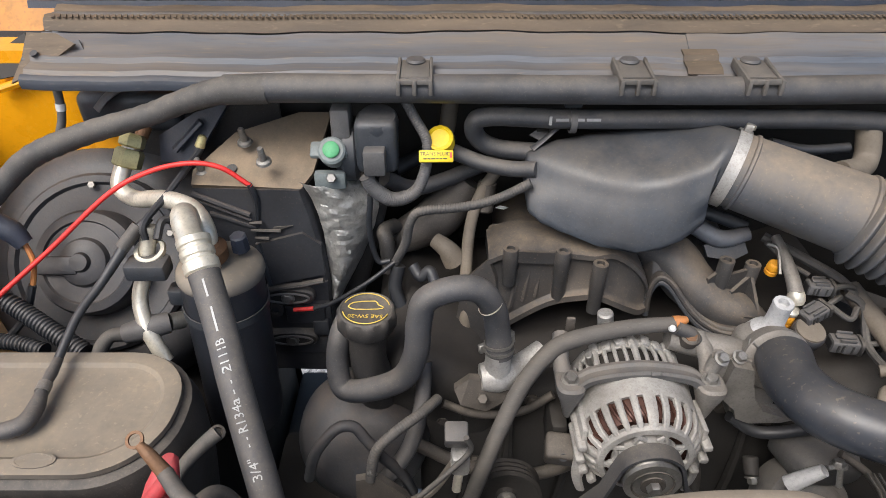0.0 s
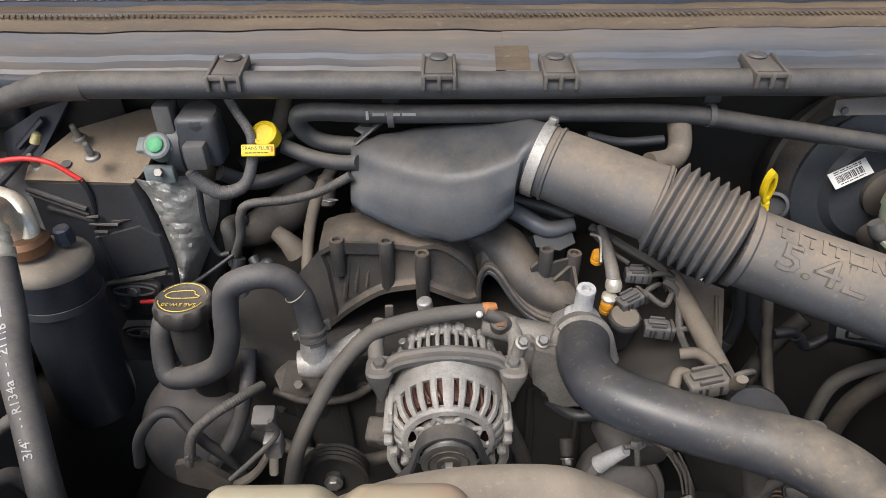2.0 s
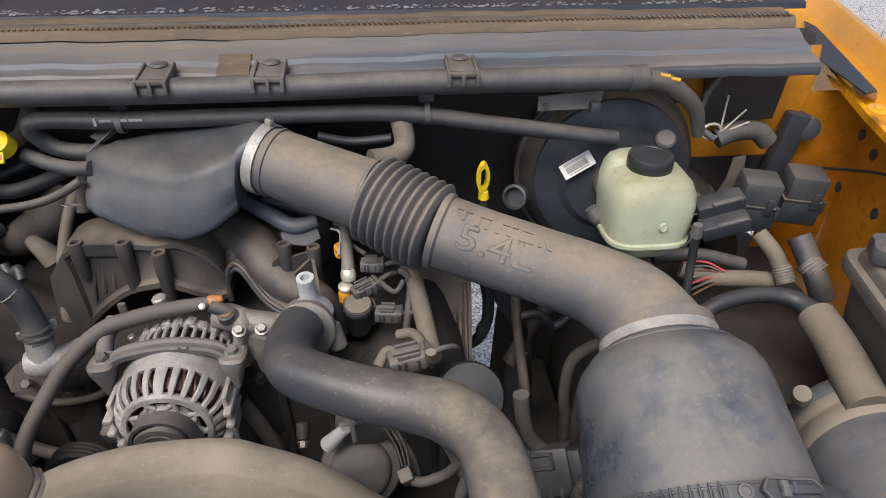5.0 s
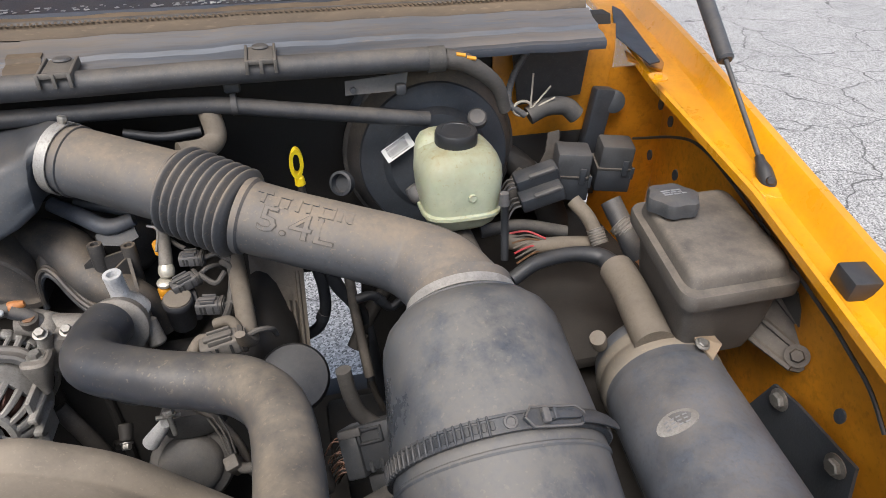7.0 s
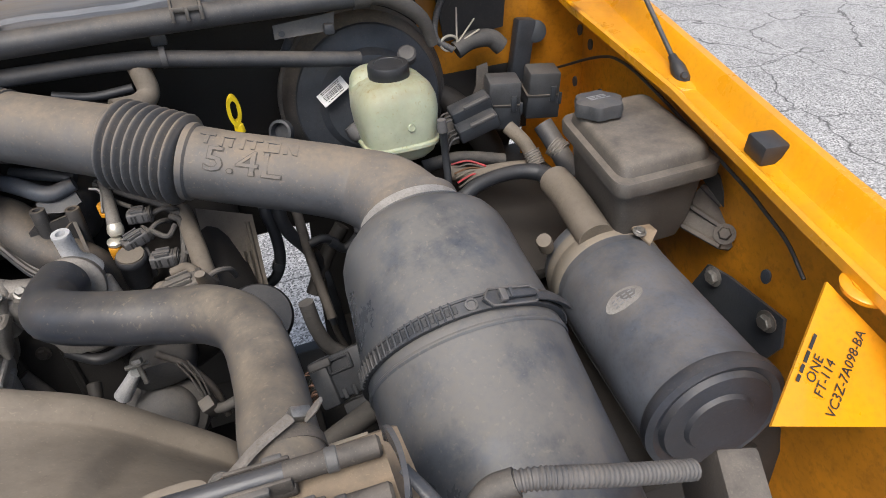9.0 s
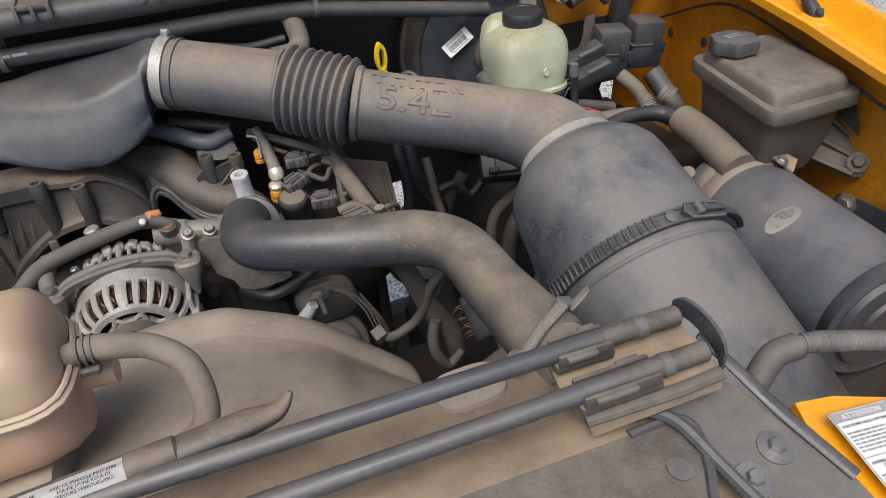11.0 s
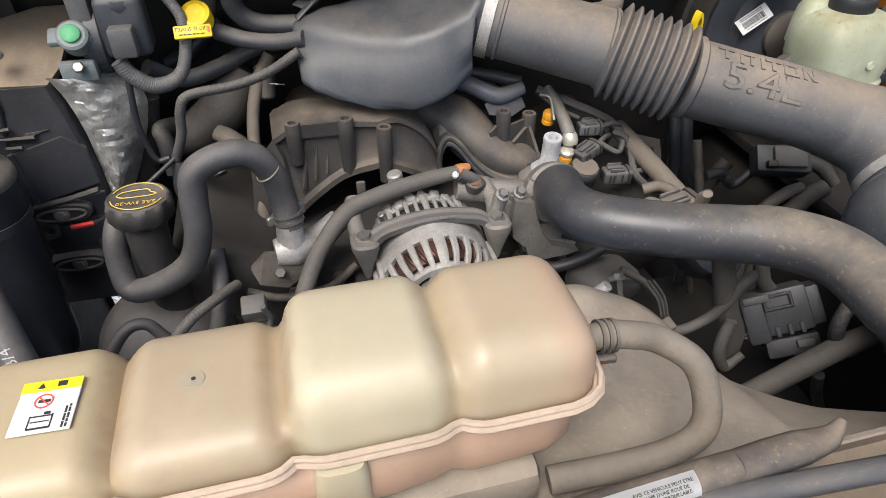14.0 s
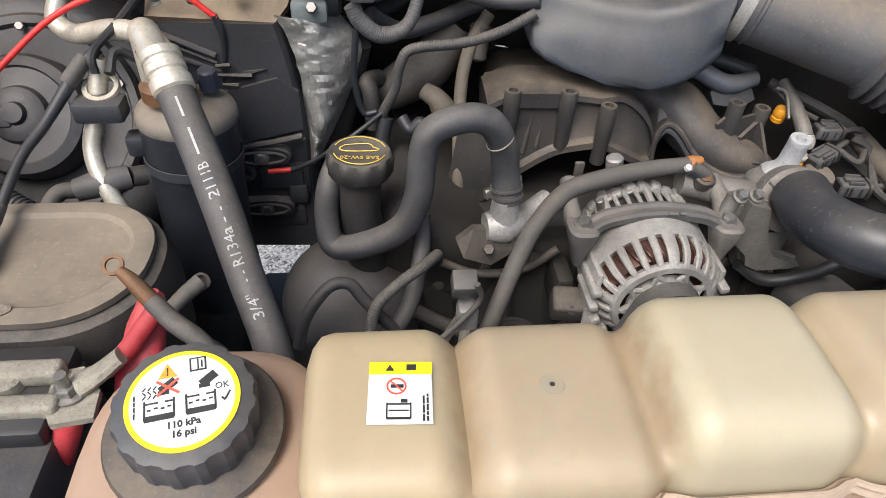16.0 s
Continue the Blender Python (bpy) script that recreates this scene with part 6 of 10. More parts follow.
part("rear_shoulder", rings(B(), [oval((0.770, 0.617, z), a, b, 2.8, 40, ax="z") for z, a, b in ((1.245, 0.040, 0.0225), (1.275, 0.039, 0.0220), (1.290, 0.036, 0.0205), (1.299, 0.031, 0.0165), (1.304, 0.022, 0.011), (1.306, 0.008, 0.004))]), M_BRAKE, res, "stained rear shoulder", angle=60)
part("moulded_button", lathe(B(), aim((0.789, 0.542, 1.238), (0.1, -1, 0.1)), [(0.0058, -0.010), (0.0058, 0.0080), (0.0045, 0.0090), (0.0040, 0.0080), (0.001, 0.0080)], 20), M_BRAKE, res)
m = aim((0.7815, 0.591, 1.290), (0, -0.06, 1))
part("neck", lathe(B(), m, [(0.024, -0.004), (0.024, 0.008)], 28), M_BRAKE, res)
bm = B()
loops = []
for r, h in ((0.0265, 0.003), (0.028, 0.005), (0.028, 0.019), (0.0262, 0.022), (0.020, 0.0225), (0.019, 0.0215), (0.002, 0.0215)):
    loops.append([m @ Vector(((r - 0.0007 * (k % 2) * (0.003 < h < 0.0195)) * math.cos(2 * math.pi * k / 64), (r - 0.0007 * (k % 2) * (0.003 < h < 0.0195)) * math.sin(2 * math.pi * k / 64), h)) for k in range(64)])
part("cap", rings(bm, loops), M_RUBBERC, res, "ribbed black screw cap")
mc = thing("brake_master_cylinder", (0.78, 0.62, 1.13), "grimy master cylinder under the fluid reservoir", "master cylinder")
part("barrel", rod(B(), (0.782, 0.70, 1.165), (0.785, 0.52, 1.150), 0.020, bevel=0.004), M_BRKT, mc)
part("side_sensor", tube(B(), [(0.724, 0.61, 1.228), (0.732, 0.605, 1.216), (0.747, 0.6, 1.213)], [0.010, 0.013, 0.011], 12), M_PLUG, mc)
part("front_rod", tube(B(), [(0.831, 0.53, 1.237), (0.833, 0.53, 1.195), (0.832, 0.52, 1.148)], 0.0055, 10), M_RUBBERC, mc)
part("rod_tip", tube(B(), [(0.83, 0.53, 1.244), (0.831, 0.53, 1.227)], [0.006, 0.0075], 10), M_PLUG, mc)

lm = thing("taped_harness", (0.918, 0.73, 1.188), "thick grimy taped harness behind the plugs", "harness")
part("trunk", tube(B(), [(0.891, 0.76, 1.209), (0.923, 0.745, 1.182), (0.961, 0.735, 1.138), (0.987, 0.72, 1.087), (0.988, 0.7, 1.03)], [0.016, 0.022, 0.026, 0.026, 0.022], 16), M_DARK, lm)
part("branch", tube(B(), [(0.931, 0.725, 1.176), (0.912, 0.715, 1.15), (0.912, 0.7, 1.121)], [0.012, 0.013, 0.011], 12), M_BLACKD, lm)
part("tape_wrap", tube(B(), [(0.939, 0.741, 1.164), (0.954, 0.737, 1.147)], [0.0262, 0.0275], 16, step=2), M_BLACK, lm)

dip = thing("oil_dipstick", (0.575, 0.60, 1.1), "yellow loop handled oil dipstick", "dipstick")
P0 = Vector((0.572, 0.606, 1.281))
bm = B()
loop = [P0 + Vector((0.004 + 0.0065 * math.cos(a), 0.004 * math.cos(a), 0.017 * math.sin(a))) for a in (2 * math.pi * k / 24 for k in range(24))]
rr = []
for k, p in enumerate(loop):
    o = (p - (P0 + Vector((0.004, 0, 0)))).normalized()
    y = Vector((0, 1, 0))
    rr.append([p + o * 0.003 - y * 0.006, p + o * 0.003 + y * 0.006, p - o * 0.003 + y * 0.006, p - o * 0.003 - y * 0.006])
rings(bm, rr, closed=True)
part("loop_handle", bm, M_YELLOW, dip, "yellow plastic loop")
part("collar", rod(B(), P0 + Vector((0.006, 0, -0.032)), P0 + Vector((0.005, 0, -0.018)), 0.007, 0.006, bevel=0.002), M_YELLOW, dip)
part("tube", tube(B(), [P0 + Vector((0.006, 0, -0.03)), P0 + Vector((0.01, 0.01, -0.09)), P0 + Vector((0.02, 0.02, -0.2))], 0.005, 10), M_BRKT, dip)
part("tan_grommet", lathe(B(), aim((0.633, 0.675, 1.212), (-0.5, -0.7, 0.3)), [(0.018, -0.01), (0.018, 0.0), (0.014, 0.001), (0.013, -0.012), (0.002, -0.012)], 24), M_BLACK, dip)

# relays on the apron
for p0, w, lab in (((0.984, 0.648, 1.208), 0.055, "black relay box with a snap lid beside the reservoir"), ((1.062, 0.662, 1.206), 0.055, "black relay box with a snap lid near the apron")):
    r = thing("relay_box", (p0[0], p0[1], p0[2] - 0.05), lab, "relay box", "relay boxes")
    m = pose(p0[0], p0[1] + 0.015, p0[2], 4, 3, -14)
    part("base", box(B(), m @ Matrix.Translation((0, 0, -0.030)), (0.056, 0.050, 0.040), 0.003), M_BLACK, r)
    part("lid", box(B(), m @ Matrix.Translation((0, 0, 0.008)), (0.052, 0.047, 0.040), 0.005), M_CAPG, r)
    part("rim", box(B(), m @ Matrix.Translation((0, 0, -0.010)), (0.058, 0.052, 0.004), 0.001), M_BLACKD, r)
    part("snap_tab", box(B(), m @ Matrix.Translation((0.014, -0.027, -0.006)), (0.009, 0.004, 0.026), 0.001), M_BLACK, r)
    part("snap_tab", box(B(), m @ Matrix.Translation((0.026, -0.027, -0.014)), (0.005, 0.004, 0.020), 0.001), M_BLACK, r)
rb = thing("relay_bracket", (1.05, 0.72, 1.15), "tall black bracket behind the relay boxes", "bracket")
part("post", box(B(), pose((1.052, 0.727, 1.256)[0], 0.735, 1.235, 0, 8, 0), (0.034, 0.022, 0.13), 0.005), M_BLACK, rb)
part("ear", lathe(B(), aim((1.077, 0.729, 1.277), (-0.3, -0.9, 0.2)), [(0.018, -0.01), (0.018, 0.004), (0.012, 0.006), (0.002, 0.006)], 20), M_BLACK, rb)
bkt = thing("junction_bracket", (0.95, 0.70, 1.2), "small grey steel bracket behind the plugs", "bracket")
part("plate", sheet(B(), [(0.956, 0.7, 1.215), (0.958, 0.7, 1.247), (0.976, 0.7, 1.25), (0.979, 0.7, 1.222), (0.994, 0.69, 1.215), (0.988, 0.69, 1.187), (0.94, 0.69, 1.192)], 0.003), M_BRKT, bkt)
for k, (p0, lab) in enumerate((((0.919, 0.642, 1.205), 0), ((0.921, 0.621, 1.184), 1))):
    c = thing("multi_pin_plug", (p0[0], p0[1], p0[2] - 0.02), "black multi-pin plug with thin wires beside the reservoir", "connector", "multi-pin plugs")
    m = pose(p0[0], p0[1], p0[2], 10, -18, -6)
    part("shell", box(B(), m, (0.066, 0.030, 0.024), 0.004), M_BLACK, c)
    part("lock_ridge", box(B(), m @ Matrix.Translation((0.008, -0.012, 0.012)), (0.040, 0.008, 0.006), 0.002), M_PLUG, c)
    for j in range(4):
        a = m @ Vector((-0.033, -0.008 + 0.005 * j, 0.004 * (j % 2)))
        part("wire", tube(B(), [a, a + Vector((-0.012, 0.0, -0.004)), a + Vector((-0.02, 0.002 * j, -0.02 - 0.004 * j))], 0.0016, 6), M_LOOM if j else M_PLUG, c)

# washer style reservoir on the apron
wr = thing("washer_reservoir", (1.0, 0.33, 1.13), "brown-grey dusty reservoir box with a lobed cap", "reservoir")
q0, q1, q2, q3 = Vector((0.968, 0.462, 1.244)), Vector((1.104, 0.462, 1.244)), Vector((1.078, 0.276, 1.244)), Vector((0.936, 0.276, 1.244))
cc = (q0 + q1 + q2 + q3) / 4


def quad_ring(k, z, n=7, r=0.13):
    """The reservoir's outline, scaled about its middle, with rounded corners."""
    Q = [cc + (q - cc) * k for q in (q0, q1, q2, q3)]
    out = []
    for i in range(4):
        a, b, c = Q[i - 1], Q[i], Q[(i + 1) % 4]
        p, q = b.lerp(a, r), b.lerp(c, r)
        for j in range(n):
            t = j / (n - 1)
            v = p.lerp(b, t).lerp(b.lerp(q, t), t)
            out.append(Vector((v.x, v.y, z + (v.y - 0.462) * 0.055)))
    return out


part("body", rings(B(), [quad_ring(0.50, 1.130), quad_ring(0.66, 1.135), quad_ring(0.76, 1.165), quad_ring(0.86, 1.236)]), M_WASH, wr)
part("flange", rings(B(), [quad_ring(0.93, 1.226), quad_ring(1.0, 1.230), quad_ring(1.01, 1.242), quad_ring(0.99, 1.246), quad_ring(0.90, 1.247)]), M_WASH, wr)
part("lid", rings(B(), [quad_ring(0.88, 1.244), quad_ring(0.85, 1.256), quad_ring(0.80, 1.262), quad_ring(0.72, 1.2635), quad_ring(0.4, 1.264)]), M_WASH, wr, angle=50)
p = Vector((0.994, 0.412, 1.272))
bm = B()
loops = []
for r, h in ((0.024, -0.010), (0.029, -0.008), (0.030, 0.002), (0.0285, 0.008), (0.025, 0.010), (0.002, 0.0105)):
    loops.append([Vector((p.x, p.y, p.z)) + Vector(((r * (1 + 0.07 * math.cos(6 * a))) * math.cos(a), (r * (1 + 0.07 * math.cos(6 * a))) * math.sin(a), h)) for a in (2 * math.pi * k / 48 for k in range(48))])
cp = part("cap", rings(bm, loops), M_CAPG, wr, "slate lobed cap with faint print")
part("cap_print", bars(B(), Matrix.Translation((p.x, p.y + 0.006, p.z + 0.0108)), 3, 0.028, 0.003, 0.0004, 6), M_INKG, cp)
part("neck", rod(B(), p + Vector((0, 0, -0.03)), p + Vector((0, 0, -0.008)), 0.020), M_WASH, wr)
bm = B()
sheet(bm, [(1.058, 0.328, 1.135), (1.103, 0.329, 1.175), (1.119, 0.279, 1.147), (1.121, 0.27, 1.137), (1.113, 0.262, 1.126), (1.093, 0.259, 1.121), (1.082, 0.262, 1.124)], 0.006)
for a, b in (((1.057, 0.323, 1.139), (1.08, 0.261, 1.128)), ((1.075, 0.323, 1.158), (1.094, 0.279, 1.143)), ((1.099, 0.326, 1.176), (1.118, 0.273, 1.143))):
    tube(bm, [a, b], 0.004, 6)
part("foot", bm, M_WASH, wr)
part("foot_bolt", hexbolt(B(), (1.087, 0.264, 1.142), (-0.6, -0.5, 0.6), 0.008, 0.008, 0.013), M_BRKT, wr)
ab = thing("apron_bracket", (1.02, 0.2, 1.05), "black steel plate bolted to the orange apron", "bracket")
part("plate", sheet(B(), [(1.068, 0.289, 1.043), (1.075, 0.269, 1.098), (1.071, 0.23, 1.106), (1.06, 0.138, 1.114), (1.057, 0.13, 1.081), (1.057, 0.155, 1.031)], 0.004), M_BLACK, ab)
part("bolt", hexbolt(B(), (1.066, 0.247, 1.097), (-1, 0, 0), 0.009, 0.008, 0.013), M_STEEL, ab)
part("bolt", hexbolt(B(), (1.054, 0.152, 1.103), (-1, 0, 0), 0.009, 0.008, 0.013), M_STEEL, ab)

# black canister beside the air cleaner
can = thing("canister", (0.93, 0.2, 1.0), "black dusty cylinder with an oval plate, beside the air cleaner", "canister")
K0, K1 = Vector((0.963, 0.349, 1.088)), Vector((0.925, 0.082, 1.088))
d = (K1 - K0).normalized()
m = aim(K0, d)
L_ = (K1 - K0).length
part("barrel", lathe(B(), m, [(0.036, -0.020), (0.058, -0.014), (0.066, -0.004), (0.0685, 0.010), (0.0692, 0.060), (0.0700, 0.062), (0.0695, 0.066), (0.0695, L_ - 0.010), (0.0700, L_ - 0.004), (0.060, L_), (0.002, L_)], 64), M_CAN, can)
part("end_lid", lathe(B(), m, [(0.0698, L_ - 0.010), (0.0725, L_ - 0.006), (0.0725, L_ + 0.004), (0.066, L_ + 0.007), (0.059, L_ + 0.004), (0.056, L_ + 0.010), (0.036, L_ + 0.010), (0.033, L_ + 0.014), (0.002, L_ + 0.014)], 64), M_ACC, can, "black rimmed end lid")
part("shoulder", lathe(B(), m, [(0.030, -0.026), (0.050, -0.021), (0.0620, -0.010), (0.0665, 0.002), (0.0672, 0.010), (0.0700, 0.013), (0.0705, 0.022), (0.0690, 0.025), (0.0690, 0.029), (0.0712, 0.032), (0.0712, 0.047), (0.0690, 0.050)], 64), M_LID, can, "tan dusty shoulder")
up = Vector((0, 0, 1))
pc = Vector((0.894, 0.209, 1.16))
s = (pc - K0).dot(d)
u = (pc - (K0 + d * s)).normalized()
side = d.cross(u).normalized()
bm = B()
rr = [[], []]
for k in range(28):
    a = 2 * math.pi * k / 28
    x, y = 0.0225 * math.cos(a), 0.0125 * math.sin(a)
    for j, q in enumerate((0.0693, 0.0704)):
        an = x / 0.0695
        dirv = u * math.cos(an) + side * math.sin(an)
        rr[j].append(K0 + d * (s + y) + dirv * q)
rings(bm, rr)
pl = part("oval_plate", bm, M_RIB, can, "riveted oval metal plate")
bm = B()
for k in range(3):
    for j in range(4):
        an = (-0.010 + 0.0066 * j) / 0.0695
        dirv = u * math.cos(an) + side * math.sin(an)
        c = K0 + d * (s - 0.004 + 0.0045 * k) + dirv * 0.0707
        box(bm, aim(c, dirv), (0.0018, 0.0045, 0.0004), 0)
part("stamped_print", bm, M_INKG, pl)
part("top_hose", tube(B(), [(0.938, 0.312, 1.150), (0.944, 0.360, 1.159), (0.950, 0.400, 1.163), (0.954, 0.440, 1.165)], [0.0225, 0.0222, 0.0218, 0.0215], 28), M_TAN, can, "tan dusty hose")
part("elbow_joint", tube(B(), [(0.959, 0.45, 1.159), (0.947, 0.475, 1.163), (0.911, 0.485, 1.166), (0.862, 0.481, 1.163), (0.825, 0.471, 1.149)], [0.014, 0.012, 0.010, 0.010, 0.010], 14), M_RUBBERC, can)
part("bracket_plate", sheet(B(), [(0.974, 0.300, 1.166), (0.999, 0.334, 1.166), (1.002, 0.284, 1.160), (0.985, 0.272, 1.152)], 0.003), M_SUPPORT, can)
part("bracket_bolt", hexbolt(B(), (0.979, 0.287, 1.1625), (0, -0.3, 1), 0.006, 0.005, 0.008), M_STEEL, can)
part("bracket_hole", lathe(B(), aim((0.988, 0.309, 1.1648), (0, -0.1, 1)), [(0.005, -0.002), (0.005, 0.001), (0.001, 0.001)], 12), M_BLACK, can)
part("knob", lathe(B(), aim((0.884, 0.341, 1.145), (-0.4, -0.4, 0.8)), [(0.009, -0.02), (0.010, 0.0), (0.009, 0.005), (0.002, 0.006)], 16), M_TAN, can)
part("seam_strip", tube(B(), [K0 + side * 0.0700 + d * 0.05, K0 + side * 0.0700 + d * L_], 0.0022, 6), M_BLACK, can)

# small hoses, plugs and looms round the reservoirs
for nm, lab, pts, r, mtl, kw in (
    ("heater_pipe", "brown dusty hose by the relay boxes", [(0.965, 0.604, 1.178), (0.979, 0.579, 1.161), (0.987, 0.557, 1.139)], 0.011, M_TAN, {}),
    ("heater_pipe", "black elbow hose with a pale cuff", [(1.025, 0.602, 1.171), (1.034, 0.576, 1.145), (1.037, 0.559, 1.131), (1.049, 0.546, 1.102)], 0.016, M_RUBBER, {}),
    ("heater_pipe", "grey taped pipe joint on the firewall", [(0.923, 0.699, 1.278), (0.949, 0.7, 1.289), (0.981, 0.699, 1.288), (0.999, 0.695, 1.273)], 0.014, M_LOOM, {}),
    ("wiring_loom", "red and brown wires under the reservoir", [(0.861, 0.599, 1.128), (0.896, 0.585, 1.121), (0.946, 0.576, 1.122), (0.986, 0.573, 1.118)], 0.012, M_TAN, {}),
    ("wiring_loom", "dark loom below the brake reservoir", [(0.83, 0.625, 1.132), (0.891, 0.621, 1.136), (0.963, 0.614, 1.119)], 0.010, M_LOOM, {})):
    c = thing(nm, pts[0], lab, "hose" if nm == "heater_pipe" else "wiring")
    part("run", tube(B(), pts, r, 12), mtl, c)
cu = thing("pipe_cuff", (0.988, 0.561, 1.146), "pale braided cuff on a dusty hose", "hose clamp")
part("cuff", tube(B(), [(0.985, 0.565, 1.149), (0.989, 0.55, 1.131)], 0.013, 12, pitch=0.004, depth=0.001), M_ALUD, cu)
cu = thing("pipe_cuff", (1.035, 0.572, 1.143), "pale braided cuff on a dusty hose", "hose clamp")
part("cuff", tube(B(), [(1.03, 0.577, 1.145), (1.039, 0.562, 1.136)], 0.018, 14, pitch=0.004, depth=0.001), M_ALUD, cu)
for k in range(7):
    c = thing("thin_wire", (0.888, 0.587, 1.121), "thin rust red wire in the open loom", "wire", "open loom wires")
    a = Vector((0.916, 0.579, 1.125))
    part("strand", tube(B(), [a + Vector((0.0, 0, 0.003 * (k - 3))), a + Vector((-0.025, 0.004 * (k - 3), 0.006 + 0.004 * (k - 3))), a + Vector((-0.05, 0.006 * (k - 3), 0.005 * (k - 3)))], 0.0016, 6), (M_RUST, M_BRKT, M_REDB, M_TAN)[k % 4], c)
# antenna lead and white ties at the firewall
c = thing("conduit_lead", (0.886, 0.7, 1.303), "ribbed grey lead hanging from the cowl with loose ties", "wiring")
part("conduit", tube(B(), [(0.957, 0.745, 1.433), (0.935, 0.728, 1.383), (0.902, 0.714, 1.339), (0.891, 0.7, 1.302), (0.916, 0.694, 1.281)], 0.0052, 10, pitch=0.004, depth=0.0004), M_PLUG, c)
part("tie_loop", tube(B(), [Vector((0.911, 0.695, 1.292)) + Vector((0.014 * math.cos(a), 0.0, 0.011 * math.sin(a))) for a in (2 * math.pi * k / 12 for k in range(12))], 0.0022, 6, step=2), M_TIE, c, "white cable tie")
for q in ((0.953, 0.694, 1.323), (0.959, 0.689, 1.307), (0.929, 0.706, 1.34)):
    part("tie_tail", tube(B(), [(0.923, 0.694, 1.289), q], 0.0014, 6), M_TIE, c)

# ---------------------------------------------------------------- intake manifold
man = thing("intake_manifold", (0.2, 0.62, 1.1), "dusty black plastic intake manifold with moulded runners", "intake manifold")


def moulded_wall(top, low, rim=0.006, sink=0.006, back=0.055):
    """A moulded wall between two edge lines: deck on top, rim, sunken face, and a thick lower lip."""
    T_, L_ = spline(top, 6), spline(low, 6)
    loops = []
    for a, b in zip(T_, L_):
        d = (b - a).normalized()
        n_ = Vector((0, 1, 0))
        loops.append([a + n_ * back + Vector((0, 0, 0.006)), a + n_ * 0.012 + Vector((0, 0, 0.004)), a + n_ * 0.003 + Vector((0, 0, 0.0015)), a, a + d * rim, a + d * (rim + 0.002) + n_ * sink * 0.8, a + d * (rim + 0.006) + n_ * sink,
                      b - d * 0.012 + n_ * sink, b - d * 0.009 + n_ * sink * 0.7, b - d * 0.007, b, b + n_ * 0.006 + d * 0.002, b + n_ * back, a + n_ * (back + 0.004) - Vector((0, 0, 0.02))])
    return rings(B(), loops)


part("left_wall", moulded_wall([(0.053, 0.592, 1.204), (0.081, 0.586, 1.22), (0.134, 0.582, 1.221), (0.172, 0.58, 1.218)], [(0.065, 0.575, 1.103), (0.092, 0.572, 1.129), (0.13, 0.57, 1.155), (0.176, 0.568, 1.165)]), M_MANI, man, "sunken front wall with a thick lower lip", angle=30)
part("volute", moulded_wall([(0.172, 0.58, 1.218), (0.196, 0.582, 1.219), (0.223, 0.584, 1.2), (0.24, 0.586, 1.176), (0.249, 0.588, 1.144)], [(0.176, 0.568, 1.165), (0.199, 0.568, 1.154), (0.218, 0.57, 1.143), (0.233, 0.574, 1.135), (0.247, 0.582, 1.134)], back=0.075), M_MANI, man, "brown dusty volute", angle=30)
part("end_wall", sheet(B(), [(0.024, 0.6, 1.166), (0.053, 0.592, 1.204), (0.061, 0.585, 1.183), (0.069, 0.575, 1.109), (0.054, 0.572, 1.093), (0.013, 0.6, 1.08)], 0.02), M_MANI, man)
part("runner", tube(B(), [(0.206, 0.665, 1.186), (0.245, 0.648, 1.188), (0.277, 0.625, 1.181), (0.297, 0.602, 1.164), (0.322, 0.582, 1.149), (0.35, 0.568, 1.143), (0.372, 0.56, 1.124), (0.383, 0.555, 1.089)], [0.026, 0.031, 0.032, 0.030, 0.027, 0.023, 0.020, 0.018], 24), M_MANI, man, "arched brown dusty runner", angle=60)
part("runner", tube(B(), [(0.12, 0.68, 1.183), (0.168, 0.665, 1.182), (0.214, 0.645, 1.173), (0.238, 0.62, 1.151)], [0.030, 0.032, 0.030, 0.024], 24), M_MANI, man, "arched brown dusty runner", angle=60)
part("rear_body", box(B(), (0.22, 0.72, 1.15), (0.30, 0.14, 0.08), 0.03, 3), M_MANI, man)
RIM = spline([(0.246, 0.585, 1.136), (0.246, 0.589, 1.162), (0.251, 0.591, 1.177), (0.260, 0.590, 1.182), (0.272, 0.582, 1.174), (0.288, 0.568, 1.154), (0.305, 0.556, 1.141), (0.326, 0.545, 1.136), (0.346, 0.540, 1.140), (0.366, 0.545, 1.146)], 6)
ROOT = spline([(0.236, 0.640, 1.178), (0.242, 0.640, 1.186), (0.250, 0.637, 1.192), (0.262, 0.630, 1.192), (0.276, 0.620, 1.186), (0.292, 0.603, 1.174), (0.310, 0.590, 1.164), (0.330, 0.578, 1.158), (0.350, 0.568, 1.155), (0.370, 0.562, 1.146)], 6)
loops = []
for a, b in zip(RIM, ROOT):
    d = (b - a).normalized()
    n_ = Vector((0, -0.6, 0.8))
    loops.append([a - Vector((0, 0, 0.010)), a - d * 0.001 - Vector((0, 0, 0.003)), a + n_ * 0.001, a + d * 0.005 + n_ * 0.0022, a + d * 0.008 - n_ * 0.0006, a.lerp(b, 0.5) + n_ * 0.010, b, b - n_ * 0.02, a.lerp(b, 0.5) - n_ * 0.014])
part("runner_skirt", rings(B(), loops), M_MANI, man, "moulded arch with a flange", angle=45)
part("flange_rim", tube(B(), [q + Vector((0, -0.002, -0.001)) for q in RIM[::4]], 0.0036, 8), M_MANI, man)
part("flange_rim", tube(B(), [q + Vector((0, -0.001, -0.009)) for q in RIM[::4]], 0.0040, 8), M_BLACK, man)


